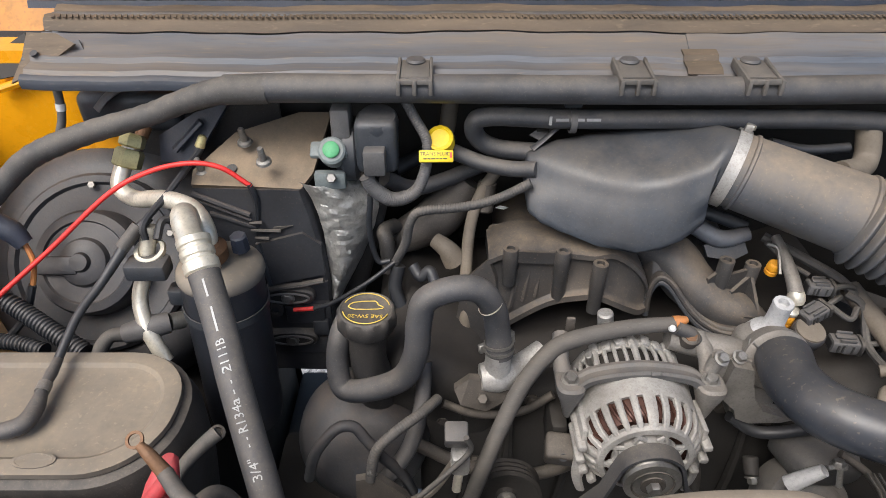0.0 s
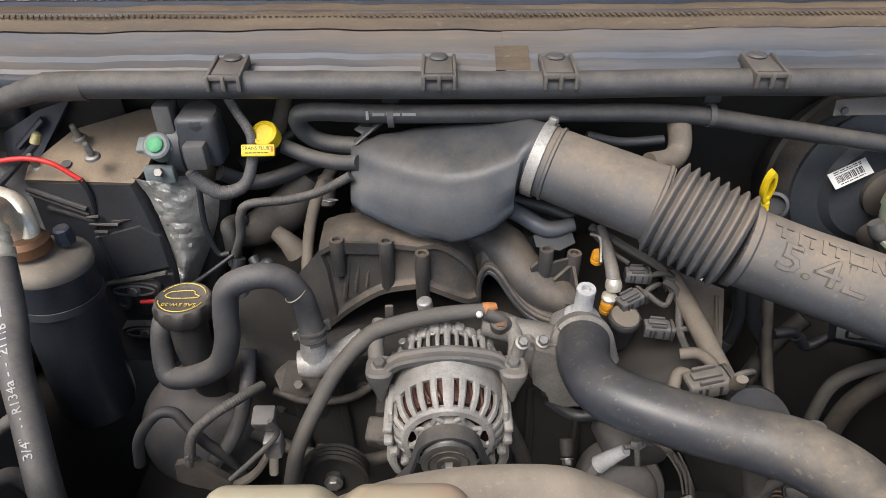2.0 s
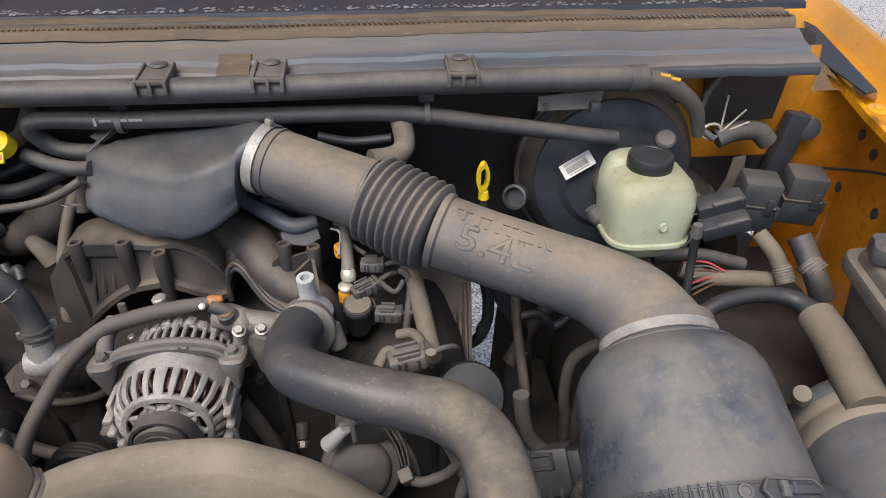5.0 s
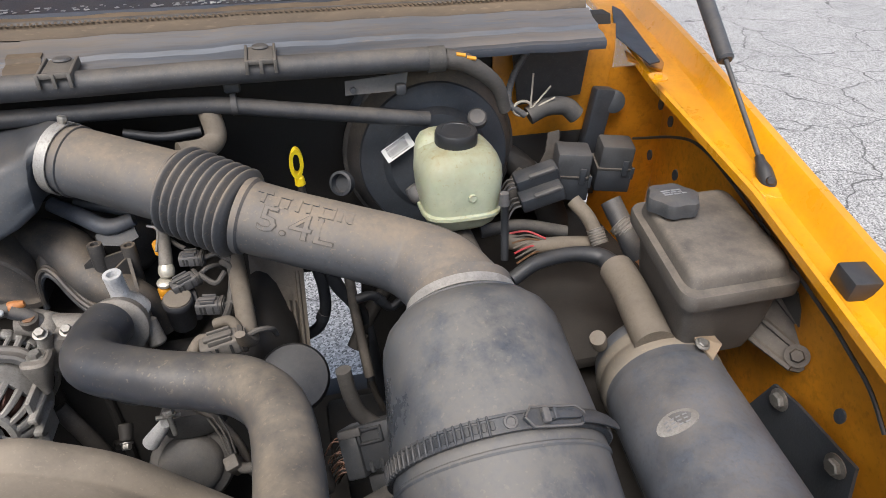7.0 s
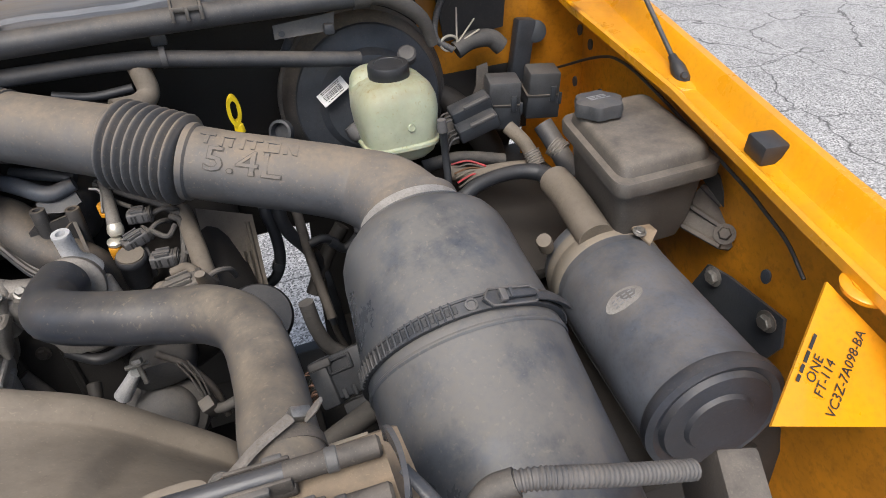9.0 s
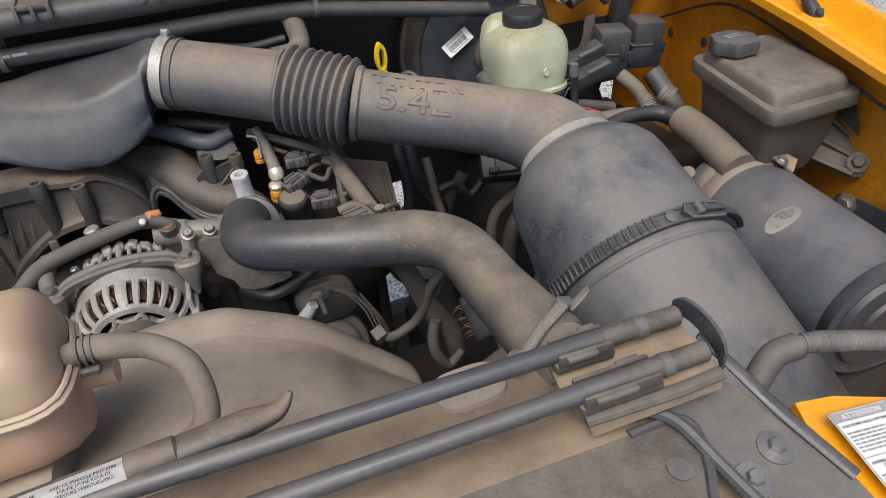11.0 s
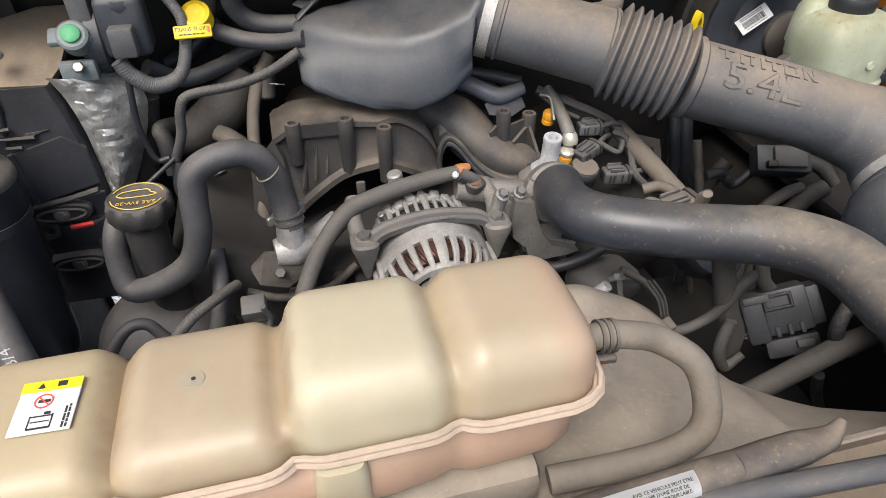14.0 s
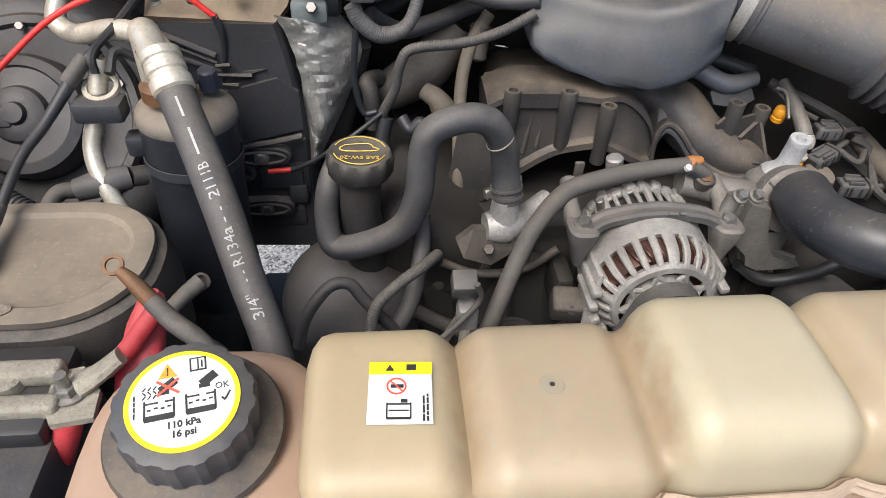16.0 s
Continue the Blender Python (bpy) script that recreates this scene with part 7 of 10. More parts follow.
def post(p, r, h, material=M_MANI):
    bm = B()
    lathe(bm, Matrix.Translation((p[0], p[1], p[2] - h)), [(r * 0.9, 0), (r, h * 0.6), (r, h - 0.001), (r * 0.95, h), (r * 0.55, h), (r * 0.5, h - 0.004), (r * 0.1, h - 0.004)], 18)
    return part("bolt_post", bm, material, man)


for p, h in (((0.077, 0.585, 1.226), 0.050), ((0.135, 0.578, 1.228), 0.070), ((0.177, 0.570, 1.216), 0.070), ((0.064, 0.647, 1.212), 0.06), ((0.324, 0.582, 1.212), 0.045), ((0.359, 0.588, 1.202), 0.07)):
    post(p, 0.0088, h)
for a, b, h in (((0.077, 0.588, 1.222), (0.135, 0.582, 1.224), 0.016), ((0.064, 0.642, 1.205), (0.077, 0.590, 1.215), 0.05), ((0.326, 0.582, 1.202), (0.307, 0.577, 1.187), 0.03), ((0.325, 0.58, 1.193), (0.356, 0.588, 1.197), 0.035), ((0.357, 0.581, 1.189), (0.335, 0.57, 1.174), 0.03), ((0.359, 0.583, 1.192), (0.367, 0.552, 1.153), 0.04)):
    a, b = Vector(a), Vector(b)
    part("web", sheet(B(), [a, b, b - Vector((0, 0, h)), a - Vector((0, 0, h))], 0.004), M_MANI, man)
STF = [((0.091, 0.592, 1.206), (0.08, 0.58, 1.142)), ((0.104, 0.592, 1.207), (0.095, 0.58, 1.152)), ((0.116, 0.592, 1.207), (0.109, 0.58, 1.159)), ((0.146, 0.592, 1.201), (0.14, 0.58, 1.159)), ((0.184, 0.592, 1.194), (0.179, 0.58, 1.156)), ((0.2, 0.592, 1.192), (0.195, 0.58, 1.15))]
for a, b in STF:
    a, b = Vector(a), Vector(b)
    part("stiffener", tube(B(), [a, b], [0.0035, 0.003], 6, step=2), M_MANI, man)
part("inner_bracket", sheet(B(), [(0.314, 0.625, 1.201), (0.334, 0.631, 1.211), (0.362, 0.626, 1.206), (0.366, 0.618, 1.195), (0.347, 0.613, 1.187), (0.318, 0.617, 1.19)], 0.006), M_BLACK, man, "slate stamped bracket")
part("vacuum_pipe", tube(B(), [(0.262, 0.667, 1.231), (0.299, 0.643, 1.221), (0.331, 0.627, 1.21), (0.364, 0.628, 1.217)], [0.010, 0.011, 0.011, 0.009], 12), M_CAN, man)
part("vacuum_pipe", tube(B(), [(0.292, 0.663, 1.232), (0.328, 0.652, 1.227), (0.365, 0.639, 1.219)], 0.008, 10), M_BLACK, man)

# ---------------------------------------------------------------- oil filler
oil = thing("oil_filler", (-0.082, 0.53, 1.0), "black oil filler neck with a printed cap", "oil filler")
OC = Vector((-0.0800, 0.503, 1.2080))
od = Vector((0.03, 0.03, 1.0)).normalized()
m = aim(OC, od)
bm = B()
loops = []
for r, h in ((0.023, -0.026), (0.0295, -0.0225), (0.0312, -0.018), (0.0312, -0.006), (0.0290, -0.001), (0.0270, 0.0), (0.0258, -0.0008), (0.002, -0.0008)):
    loops.append([m @ Vector((r * (1 + 0.030 * math.cos(10 * a) * (-0.020 < h < -0.004)) * math.cos(a), r * (1 + 0.030 * math.cos(10 * a) * (-0.020 < h < -0.004)) * math.sin(a), h)) for a in (2 * math.pi * k / 64 for k in range(64))])
cap = part("cap", rings(bm, loops), M_BLACKD, oil, "black cap with yellow print")
part("neck", tube(B(), [OC - od * 0.028, OC - od * 0.07, OC - od * 0.11 + Vector((0.004, 0.01, 0)), OC - od * 0.19 + Vector((0.01, 0.03, 0))], [0.0205, 0.020, 0.022, 0.030], 24), M_BLACKD, oil)
xx = Vector((-1, 0, 0)) - od * Vector((-1, 0, 0)).dot(od)
xx.normalize()
yy = od.cross(xx)
mo = Matrix(((xx.x, yy.x, od.x, OC.x), (xx.y, yy.y, od.y, OC.y), (xx.z, yy.z, od.z, OC.z), (0, 0, 0, 1))) @ Matrix.Translation((0, 0, 0.0004))
words("cap_print", "SAE 5W-20", 0.0076, mo @ Matrix.Translation((0, 0.0125, 0)), M_INKY, cap, 0.0002)
bm = B()
for a0, a1 in ((15, 165), (195, 345)):
    P = [mo @ Vector((0.0245 * math.cos(radians(a)), 0.0245 * math.sin(radians(a)), 0)) for a in range(a0, a1, 6)]
    tube(bm, P, 0.0006, 5, step=1)
part("printed_ring", bm, M_INKY, cap)
bm = B()
P = [mo @ Vector(q) for q in ((0.019, -0.002, 0), (0.014, -0.009, 0), (-0.008, -0.012, 0), (-0.012, -0.006, 0), (-0.018, -0.002, 0), (-0.012, 0.001, 0), (0.012, 0.002, 0), (0.019, -0.002, 0))]
tube(bm, P, 0.0006, 5, step=2)
part("printed_symbol", bm, M_INKY, cap)

# S-shaped hose in front of the filler
sh = thing("heater_hose", (0.0, 0.47, 1.12), "S-bent grey rubber heater hose", "hose")
SP = [(0.0600, 0.4805, 1.162), (0.0568, 0.487, 1.191), (0.0508, 0.4875, 1.223), (0.0352, 0.484, 1.248), (0.0109, 0.479, 1.2543), (-0.0165, 0.476, 1.2425), (-0.0240, 0.473, 1.216), (-0.0278, 0.4665, 1.179), (-0.0430, 0.465, 1.1445), (-0.078, 0.471, 1.120), (-0.109, 0.480, 1.112), (-0.1155, 0.494, 1.139), (-0.1105, 0.505, 1.170), (-0.098, 0.530, 1.189)]
part("hose", tube(B(), SP, [0.0142, 0.0134, 0.0132, 0.0132, 0.0130, 0.0131, 0.0133, 0.0133, 0.0133, 0.0130, 0.0126, 0.0120, 0.0120, 0.012], 24, step=10), M_RUBBER, sh)
bm = B()
m = aim(Vector(SP[0]).lerp(Vector(SP[1]), 0.25), Vector(SP[1]) - Vector(SP[0]))
band(bm, m, 0.0142, 0.003, 0.0016)
band(bm, m @ Matrix.Translation((0, 0, 0.008)), 0.0142, 0.003, 0.0016)
box(bm, m @ Matrix.Translation((-0.017, -0.006, 0.006)), (0.010, 0.006, 0.014), 0.001, 1)
box(bm, m @ Matrix.Translation((0.016, -0.008, 0.003)), (0.008, 0.006, 0.010), 0.001, 1)
part("spring_clamp", bm, M_STEEL, sh)
bm = B()
m = aim(SP[2], Vector(SP[3]) - Vector(SP[2]))
band(bm, m @ Matrix.Translation((0, 0, 0.006)), 0.0133, 0.0012, 0.0007)
part("wire_tie", bm, M_ALUP, sh)

wn_ = thing("water_neck", (0.05, 0.49, 1.08), "pale cast aluminium water neck on a rusty flange", "water neck")
bm = B()
rod(bm, (0.058, 0.48, 1.166), (0.058, 0.476, 1.133), 0.013, 0.016)
part("spigot", bm, M_ALU, wn_)
part("elbow", tube(B(), [(0.04, 0.475, 1.135), (0.058, 0.478, 1.135), (0.081, 0.49, 1.13), (0.111, 0.51, 1.14)], [0.014, 0.019, 0.016, 0.013], 16), M_ALU, wn_)
bm = B()
sheet(bm, [(0.012, 0.47, 1.121), (0.028, 0.47, 1.137), (0.07, 0.47, 1.134), (0.074, 0.465, 1.113), (0.047, 0.46, 1.097), (0.019, 0.46, 1.107)], 0.012)
part("flange", bm, M_BRKT, wn_)
part("flange_bolt", hexbolt(B(), (0.042, 0.458, 1.12), (0, -0.7, 0.7), 0.006, 0.006, 0.0), M_BRKT, wn_)

# hose across the front of the alternator
vh = thing("vacuum_hose", (0.1, 0.48, 1.05), "dusty hose over the alternator with an orange end", "hose")
part("hose", tube(B(), [(0.026, 0.402, 1.004), (0.0430, 0.4080, 1.074), (0.0690, 0.4440, 1.1180), (0.0900, 0.4690, 1.1415), (0.1200, 0.4915, 1.1620), (0.1545, 0.5005, 1.1710), (0.2030, 0.5060, 1.1785), (0.247, 0.504, 1.1855)], [0.0088, 0.0088, 0.0090, 0.0092, 0.0098, 0.0094, 0.0088, 0.0078], 16), M_TAPE, vh)
part("orange_cap", tube(B(), [(0.246, 0.505, 1.186), (0.252, 0.5055, 1.1875), (0.260, 0.507, 1.189)], [0.0079, 0.0068, 0.0036], 12), M_TERRA, vh, "orange end cap")
part("white_cap", lathe(B(), aim((0.24, 0.492, 1.19), (0.2, -0.5, 0.8)), [(0.0035, -0.003), (0.0038, 0.001), (0.002, 0.003), (0.001, 0.0035)], 12), M_WHITE, vh)
part("side_tube", tube(B(), [(0.246, 0.5, 1.185), (0.267, 0.5, 1.171), (0.281, 0.5, 1.15)], 0.008, 12), M_RUBBER, vh)
part("tab", box(B(), (0.14, 0.52, 1.169), (0.010, 0.005, 0.022), 0.002), M_BRKT, vh)
part("nut_post", rod(B(), (0.183, 0.53, 1.156), (0.179, 0.53, 1.179), 0.009, bevel=0.002), M_ALU, vh)

# thermostat housing
th = thing("thermostat_housing", (0.35, 0.5, 1.08), "corroded cast aluminium thermostat housing with a spout", "thermostat housing")
part("spout", lathe(B(), aim((0.358, 0.515, 1.165), (-0.03, -0.15, 1)), [(0.026, -0.012), (0.022, -0.002), (0.0150, 0.006), (0.0112, 0.013), (0.0105, 0.018), (0.0103, 0.042), (0.0108, 0.044), (0.0102, 0.047), (0.0056, 0.047), (0.005, 0.040), (0.001, 0.040)], 24), M_CORR, th, "white-corroded spout")
part("body", rings(B(), [oval((0.352, 0.510, z), a, b, 2.6, 28, ax="z") for z, a, b in ((1.095, 0.020, 0.018), (1.110, 0.028, 0.025), (1.140, 0.031, 0.028), (1.158, 0.029, 0.026), (1.166, 0.022, 0.020))]), M_ALUD, th, angle=60)
part("collar", lathe(B(), aim((0.353, 0.475, 1.158), (-0.05, -1, 0.35)), [(0.033, -0.02), (0.035, -0.012), (0.035, -0.003), (0.031, 0.0)], 28), M_ALUD, th)
part("bridge", tube(B(), [(0.245, 0.51, 1.162), (0.262, 0.508, 1.160), (0.285, 0.504, 1.154), (0.313, 0.5, 1.148), (0.342, 0.5, 1.135)], [0.014, 0.0165, 0.015, 0.017, 0.020], 20), M_ALUD, th)
FLG = [(0.299, 0.475, 1.167), (0.321, 0.475, 1.161), (0.327, 0.475, 1.139), (0.334, 0.475, 1.118), (0.348, 0.475, 1.098), (0.384, 0.475, 1.083), (0.372, 0.475, 1.079), (0.337, 0.475, 1.078), (0.321, 0.475, 1.086), (0.316, 0.475, 1.100), (0.300, 0.475, 1.116), (0.296, 0.475, 1.139)]
part("flange", sheet(B(), FLG, 0.016), M_ALUD, th)
part("flange_rib", tube(B(), [Vector(q) + Vector((0, -0.002, 0)) for q in FLG + FLG[:1]], 0.0030, 8, step=1), M_ALUD, th)
part("plug_boss", lathe(B(), aim((0.263, 0.495, 1.177), (0, -0.35, 1)), [(0.0105, -0.012), (0.0105, -0.001), (0.0085, 0.001), (0.0078, -0.001), (0.005, -0.001), (0.004, 0.0005), (0.001, 0.0005)], 18), M_BRKT, th)
part("rusty_plug", lathe(B(), aim((0.263, 0.495, 1.177), (0, -0.35, 1)), [(0.0072, -0.002), (0.0072, 0.0004), (0.001, 0.0012)], 6), M_RUST, th)
for p in ((0.284, 0.462, 1.176), (0.279, 0.460, 1.146), (0.307, 0.470, 1.170), (0.330, 0.488, 1.170)):
    part("bolt", hexbolt(B(), p, (0.1, -0.5, 0.85), 0.0058, 0.007, 0.0078), M_STEEL, th)
part("arm", tube(B(), [(0.285, 0.468, 1.172), (0.281, 0.468, 1.156), (0.279, 0.466, 1.140), (0.284, 0.470, 1.122)], [0.0085, 0.0075, 0.0090, 0.0075], 12), M_ALUD, th)
part("arm_web", box(B(), (0.293, 0.485, 1.142), (0.018, 0.034, 0.040), 0.006, 3), M_ALUD, th)
part("lower_foot", rings(B(), [oval((0.345, 0.490, z), a, b, 2.8, 24, ax="z") for z, a, b in ((1.062, 0.018, 0.014), (1.080, 0.026, 0.018), (1.105, 0.028, 0.020), (1.120, 0.024, 0.018))]), M_ALUD, th, angle=60)
part("canister_sensor", rod(B(), (0.39, 0.484, 1.121), (0.381, 0.495, 1.152), 0.011, bevel=0.003), M_ALUD, th)

# ---------------------------------------------------------------- fuel rail, coils, plugs on the driver side bank
coil = thing("ignition_coil", (0.43, 0.54, 1.12), "dark coil can with a tan disc on top", "ignition coil", "ignition coils")
m = aim((0.413, 0.528, 1.153), (0.05, -0.25, 1))
part("can", lathe(B(), m, [(0.015, -0.05), (0.0165, -0.045), (0.0170, -0.012), (0.0185, -0.010), (0.0188, -0.003), (0.017, 0.0), (0.001, 0.0)], 24), M_BLOW, coil)
part("side_block", box(B(), m @ Matrix.Translation((0.010, 0.006, -0.026)), (0.026, 0.022, 0.040), 0.003), M_BLOW, coil)
part("disc", lathe(B(), m, [(0.016, 0.0), (0.016, 0.002), (0.012, 0.003), (0.001, 0.0025)], 22), M_TAN, coil)


def placed(loops, m):
    return rings(B(), [[m @ Vector(v) for v in l] for l in loops])


def plug(p, size, rot, n=1, material=M_PLUG, lab="grey wiring plug on the cylinder head"):
    c = thing("wiring_plug", (p[0], p[1], p[2] - size[2] / 2), lab, "connector", "head wiring plugs")
    m = pose(p[0], p[1], p[2], *rot)
    L, W, H = size
    part("shell", placed([oval((x * L, 0, 0), W * f, H * f, 5.0, 20) for x, f in ((-0.50, 0.40), (-0.48, 0.46), (-0.10, 0.47), (-0.08, 0.50), (0.30, 0.50), (0.32, 0.46), (0.50, 0.44))], m), material, c)
    part("latch", box(B(), m @ Matrix.Translation((-0.08 * L, 0, H * 0.60)), (L * 0.62, W * 0.34, H * 0.16), 0.001), material, c)
    for y in (-0.36, 0.36):
        part("latch_guard", box(B(), m @ Matrix.Translation((-0.05 * L, y * W, H * 0.56)), (L * 0.50, W * 0.12, H * 0.26), 0.0008), material, c)
    for x in (-0.30, -0.16, 0.14):
        part("slot", box(B(), m @ Matrix.Translation((x * L, -W * 0.495, 0.0)), (L * 0.06, W * 0.06, H * 0.55), 0), M_INK, c)
    part("mouth", box(B(), m @ Matrix.Translation((-0.495 * L, 0, 0)), (L * 0.03, W * 0.62, H * 0.62), 0), M_INK, c)
    part("collar", placed([oval((x * L, 0, 0), W * f, H * f, 4.0, 20) for x, f in ((0.34, 0.40), (0.36, 0.56), (0.46, 0.56), (0.48, 0.40))], m), M_BLACKD, c)
    a = m @ Vector((L * 0.48, 0, 0))
    e = m.to_3x3() @ Vector((1, 0, 0))
    part("lead", tube(B(), [a, a + e * 0.014 + Vector((0, 0, 0.004)), a + e * 0.026 + Vector((0.002, 0.006, -0.004)), a + e * 0.030 + Vector((0.002, 0.016, -0.022))], 0.0034, 8), M_LOOM, c)
    return c


plug((0.451, 0.518, 1.142), (0.034, 0.020, 0.018), (0, 0, -8))
plug((0.433, 0.569, 1.182), (0.030, 0.018, 0.016), (0, 0, -5))
plug((0.423, 0.547, 1.162), (0.036, 0.020, 0.016), (0, -10, 25))
plug((0.473, 0.423, 1.155), (0.050, 0.026, 0.022), (0, -6, 8), material=M_CLIPT, lab="grey wiring plug above the radiator hose")
rail = thing("fuel_rail", (0.39, 0.58, 1.1), "brown dusty fuel rail with bright fittings", "fuel rail")
part("rail", tube(B(), [(0.481, 0.585, 1.168), (0.49, 0.514, 1.157), (0.498, 0.436, 1.145)], 0.0115, 14), M_TAN, rail)
part("rail_foot", tube(B(), [(0.498, 0.436, 1.145), (0.497, 0.418, 1.158), (0.494, 0.404, 1.180)], [0.0115, 0.010, 0.006], 12, flat=0.7), M_TAN, rail)
part("cross_tube", tube(B(), [(0.396, 0.625, 1.214), (0.400, 0.600, 1.203), (0.402, 0.575, 1.190), (0.4025, 0.560, 1.180)], [0.0058, 0.0068, 0.0080, 0.0086], 14), M_ALUD, rail)
part("bright_tip", lathe(B(), aim((0.4025, 0.558, 1.178), (0, -0.45, -0.9)), [(0.0080, -0.006), (0.0098, -0.001), (0.0100, 0.004), (0.0082, 0.009), (0.003, 0.011), (0.001, 0.0112)], 18), M_ALUP, rail, "bright rounded end")
part("bright_ring", lathe(B(), aim((0.398, 0.551, 1.163), (0, -0.2, 1)), [(0.0070, -0.003), (0.0092, -0.002), (0.0092, 0.002), (0.0068, 0.004), (0.003, 0.005)], 18), M_ALUP, rail)
for q in ((0.396, 0.549, 1.153), (0.391, 0.6, 1.189)):
    part("amber_clip", lathe(B(), aim(q, (0, -0.2, 1)), [(0.0060, -0.012), (0.0078, -0.011), (0.0078, -0.006), (0.0068, -0.0055), (0.0068, -0.003), (0.0078, -0.0025), (0.0076, 0.004), (0.0060, 0.006), (0.001, 0.006)], 12), M_AMBERC, rail, "amber retaining clip")
part("wire", tube(B(), [(0.381, 0.612, 1.213), (0.393, 0.607, 1.208), (0.391, 0.583, 1.19)], 0.0022, 6), M_STEEL, rail)
vcs = thing("head_heat_shield", (0.50, 0.5, 1.1), "brown dusty shield strip beside the cylinder head", "heat shield")
SPQ = [Vector(p) for p in [(0.493, 0.64, 1.14), (0.566, 0.61, 1.126), (0.562, 0.545, 1.029), (0.493, 0.53, 1.036)]]
part("side_panel", sheet(B(), SPQ, 0.008), M_TAN, vcs, "brown dusty side panel")
for f in (0.42, 0.55, 0.66, 0.77, 0.88):
    a, b = SPQ[0].lerp(SPQ[1], f), SPQ[3].lerp(SPQ[2], f)
    part("panel_rib", tube(B(), [a.lerp(b, 0.45 if f < 0.8 else 0.1), b], 0.0032, 6, step=2), M_TAN, vcs)
hk = thing("loom_ring", (0.47, 0.472, 1.147), "loop of tan taped loom by the radiator hose", "wiring")
part("loop", tube(B(), [(0.436, 0.419, 1.148), (0.448, 0.437, 1.155), (0.469, 0.433, 1.149), (0.486, 0.444, 1.155), (0.477, 0.464, 1.155), (0.46, 0.47, 1.149)], 0.0065, 10), M_TAN, hk)
for pts, r in (([(0.467, 0.568, 1.173), (0.479, 0.551, 1.168), (0.474, 0.515, 1.144), (0.469, 0.469, 1.149)], 0.0045), ([(0.44, 0.55, 1.17), (0.459, 0.537, 1.162), (0.471, 0.549, 1.169)], 0.0035), ([(0.386, 0.633, 1.209), (0.42, 0.606, 1.2), (0.461, 0.582, 1.184), (0.481, 0.564, 1.167)], 0.006), ([(0.385, 0.622, 1.208), (0.406, 0.6, 1.195), (0.425, 0.583, 1.189)], 0.003)):
    c = thing("head_lead", pts[0], "dusty wiring lead over the cylinder head", "wire", "head leads")
    part("sleeve", tube(B(), pts, r, 8), M_LOOM, c)

# ---------------------------------------------------------------- centre rear: actuator, dipstick, hoses
act = thing("blend_actuator", (-0.09, 0.63, 1.26), "black actuator with a green button beside the heater box", "actuator")
p = Vector((-0.122, 0.634, 1.322))
part("arm", box(B(), pose(p.x - 0.004, p.y + 0.004, p.z, 30, 0, 0), (0.042, 0.020, 0.008), 0.003), M_CLIPG, act)
part("boss", lathe(B(), aim(p, (0, -0.75, 0.65)), [(0.0155, -0.012), (0.0155, 0.006), (0.013, 0.008), (0.010, 0.008), (0.001, 0.008)], 24), M_CLIPG, act)
part("button", lathe(B(), aim(p, (0, -0.75, 0.65)), [(0.0095, 0.001), (0.0092, 0.011), (0.0075, 0.0125), (0.001, 0.013)], 20), M_GREEN, act, "green button")
part("mount", box(B(), (-0.112, 0.655, 1.331), (0.022, 0.03, 0.075), 0.005), M_PLUG, act)
part("ring", lathe(B(), aim((-0.106, 0.668, 1.309), (1, 0.1, 0)), [(0.034, -0.012), (0.038, -0.008), (0.038, 0.004), (0.034, 0.008), (0.01, 0.010)], 28), M_BLACK, act)
part("motor", box(B(), (-0.073, 0.645, 1.329), (0.046, 0.04, 0.062), 0.008, 3), M_BLACK, act)
part("motor_cap", lathe(B(), aim((-0.071, 0.645, 1.355), (0, -0.3, 1)), [(0.022, -0.01), (0.023, 0.0), (0.020, 0.006), (0.004, 0.007)], 12), M_BLACK, act)
part("plug", box(B(), (-0.074, 0.618, 1.319), (0.024, 0.018, 0.030), 0.003), M_PLUG, act)
part("bracket", box(B(), (-0.127, 0.632, 1.288), (0.036, 0.012, 0.022), 0.004), M_CLIPG, act)
part("nut", hexbolt(B(), (-0.124, 0.624, 1.294), (0, -0.8, 0.5), 0.006, 0.006), M_STEEL, act)
part("conduit", tube(B(), [(-0.085, 0.62, 1.299), (-0.077, 0.62, 1.283), (-0.057, 0.622, 1.268), (-0.032, 0.628, 1.274), (-0.02, 0.635, 1.299), (-0.018, 0.645, 1.329), (-0.031, 0.655, 1.352), (-0.041, 0.66, 1.37)], [0.0085, 0.009, 0.0085, 0.0070, 0.0065, 0.006, 0.006, 0.006], 12, pitch=0.0026, depth=0.0003), M_PLUG, act)

tr = thing("transmission_dipstick", (0.0, 0.65, 1.2), "yellow transmission dipstick cap with a printed tag", "dipstick")
p = Vector((-0.005, 0.648, 1.336))
part("cap", lathe(B(), aim(p + Vector((0.002, 0.004, -0.009)), (-0.10, -0.62, 0.72)), [(0.010, -0.014), (0.0155, -0.010), (0.0158, 0.004), (0.0150, 0.007), (0.0115, 0.0085), (0.0105, 0.0065), (0.001, 0.006)], 28), M_YELLOW, tr)
mt = pose(-0.0075, 0.628, 1.3195, 55, 0, 1)
part("tag", box(B(), mt, (0.038, 0.0135, 0.005), 0.0015), M_YELLOW, tr)
words("tag_print", "TRANS FLUID", 0.0056, mt @ Matrix.Translation((-0.001, 0.0022, 0.0027)), M_INK, tr, 0.0001)
part("tag_fine_print", bars(B(), mt @ Matrix.Translation((0, -0.003, 0.0028)), 1, 0.028, 0.0016, 0.0002, 4), M_INK, tr)
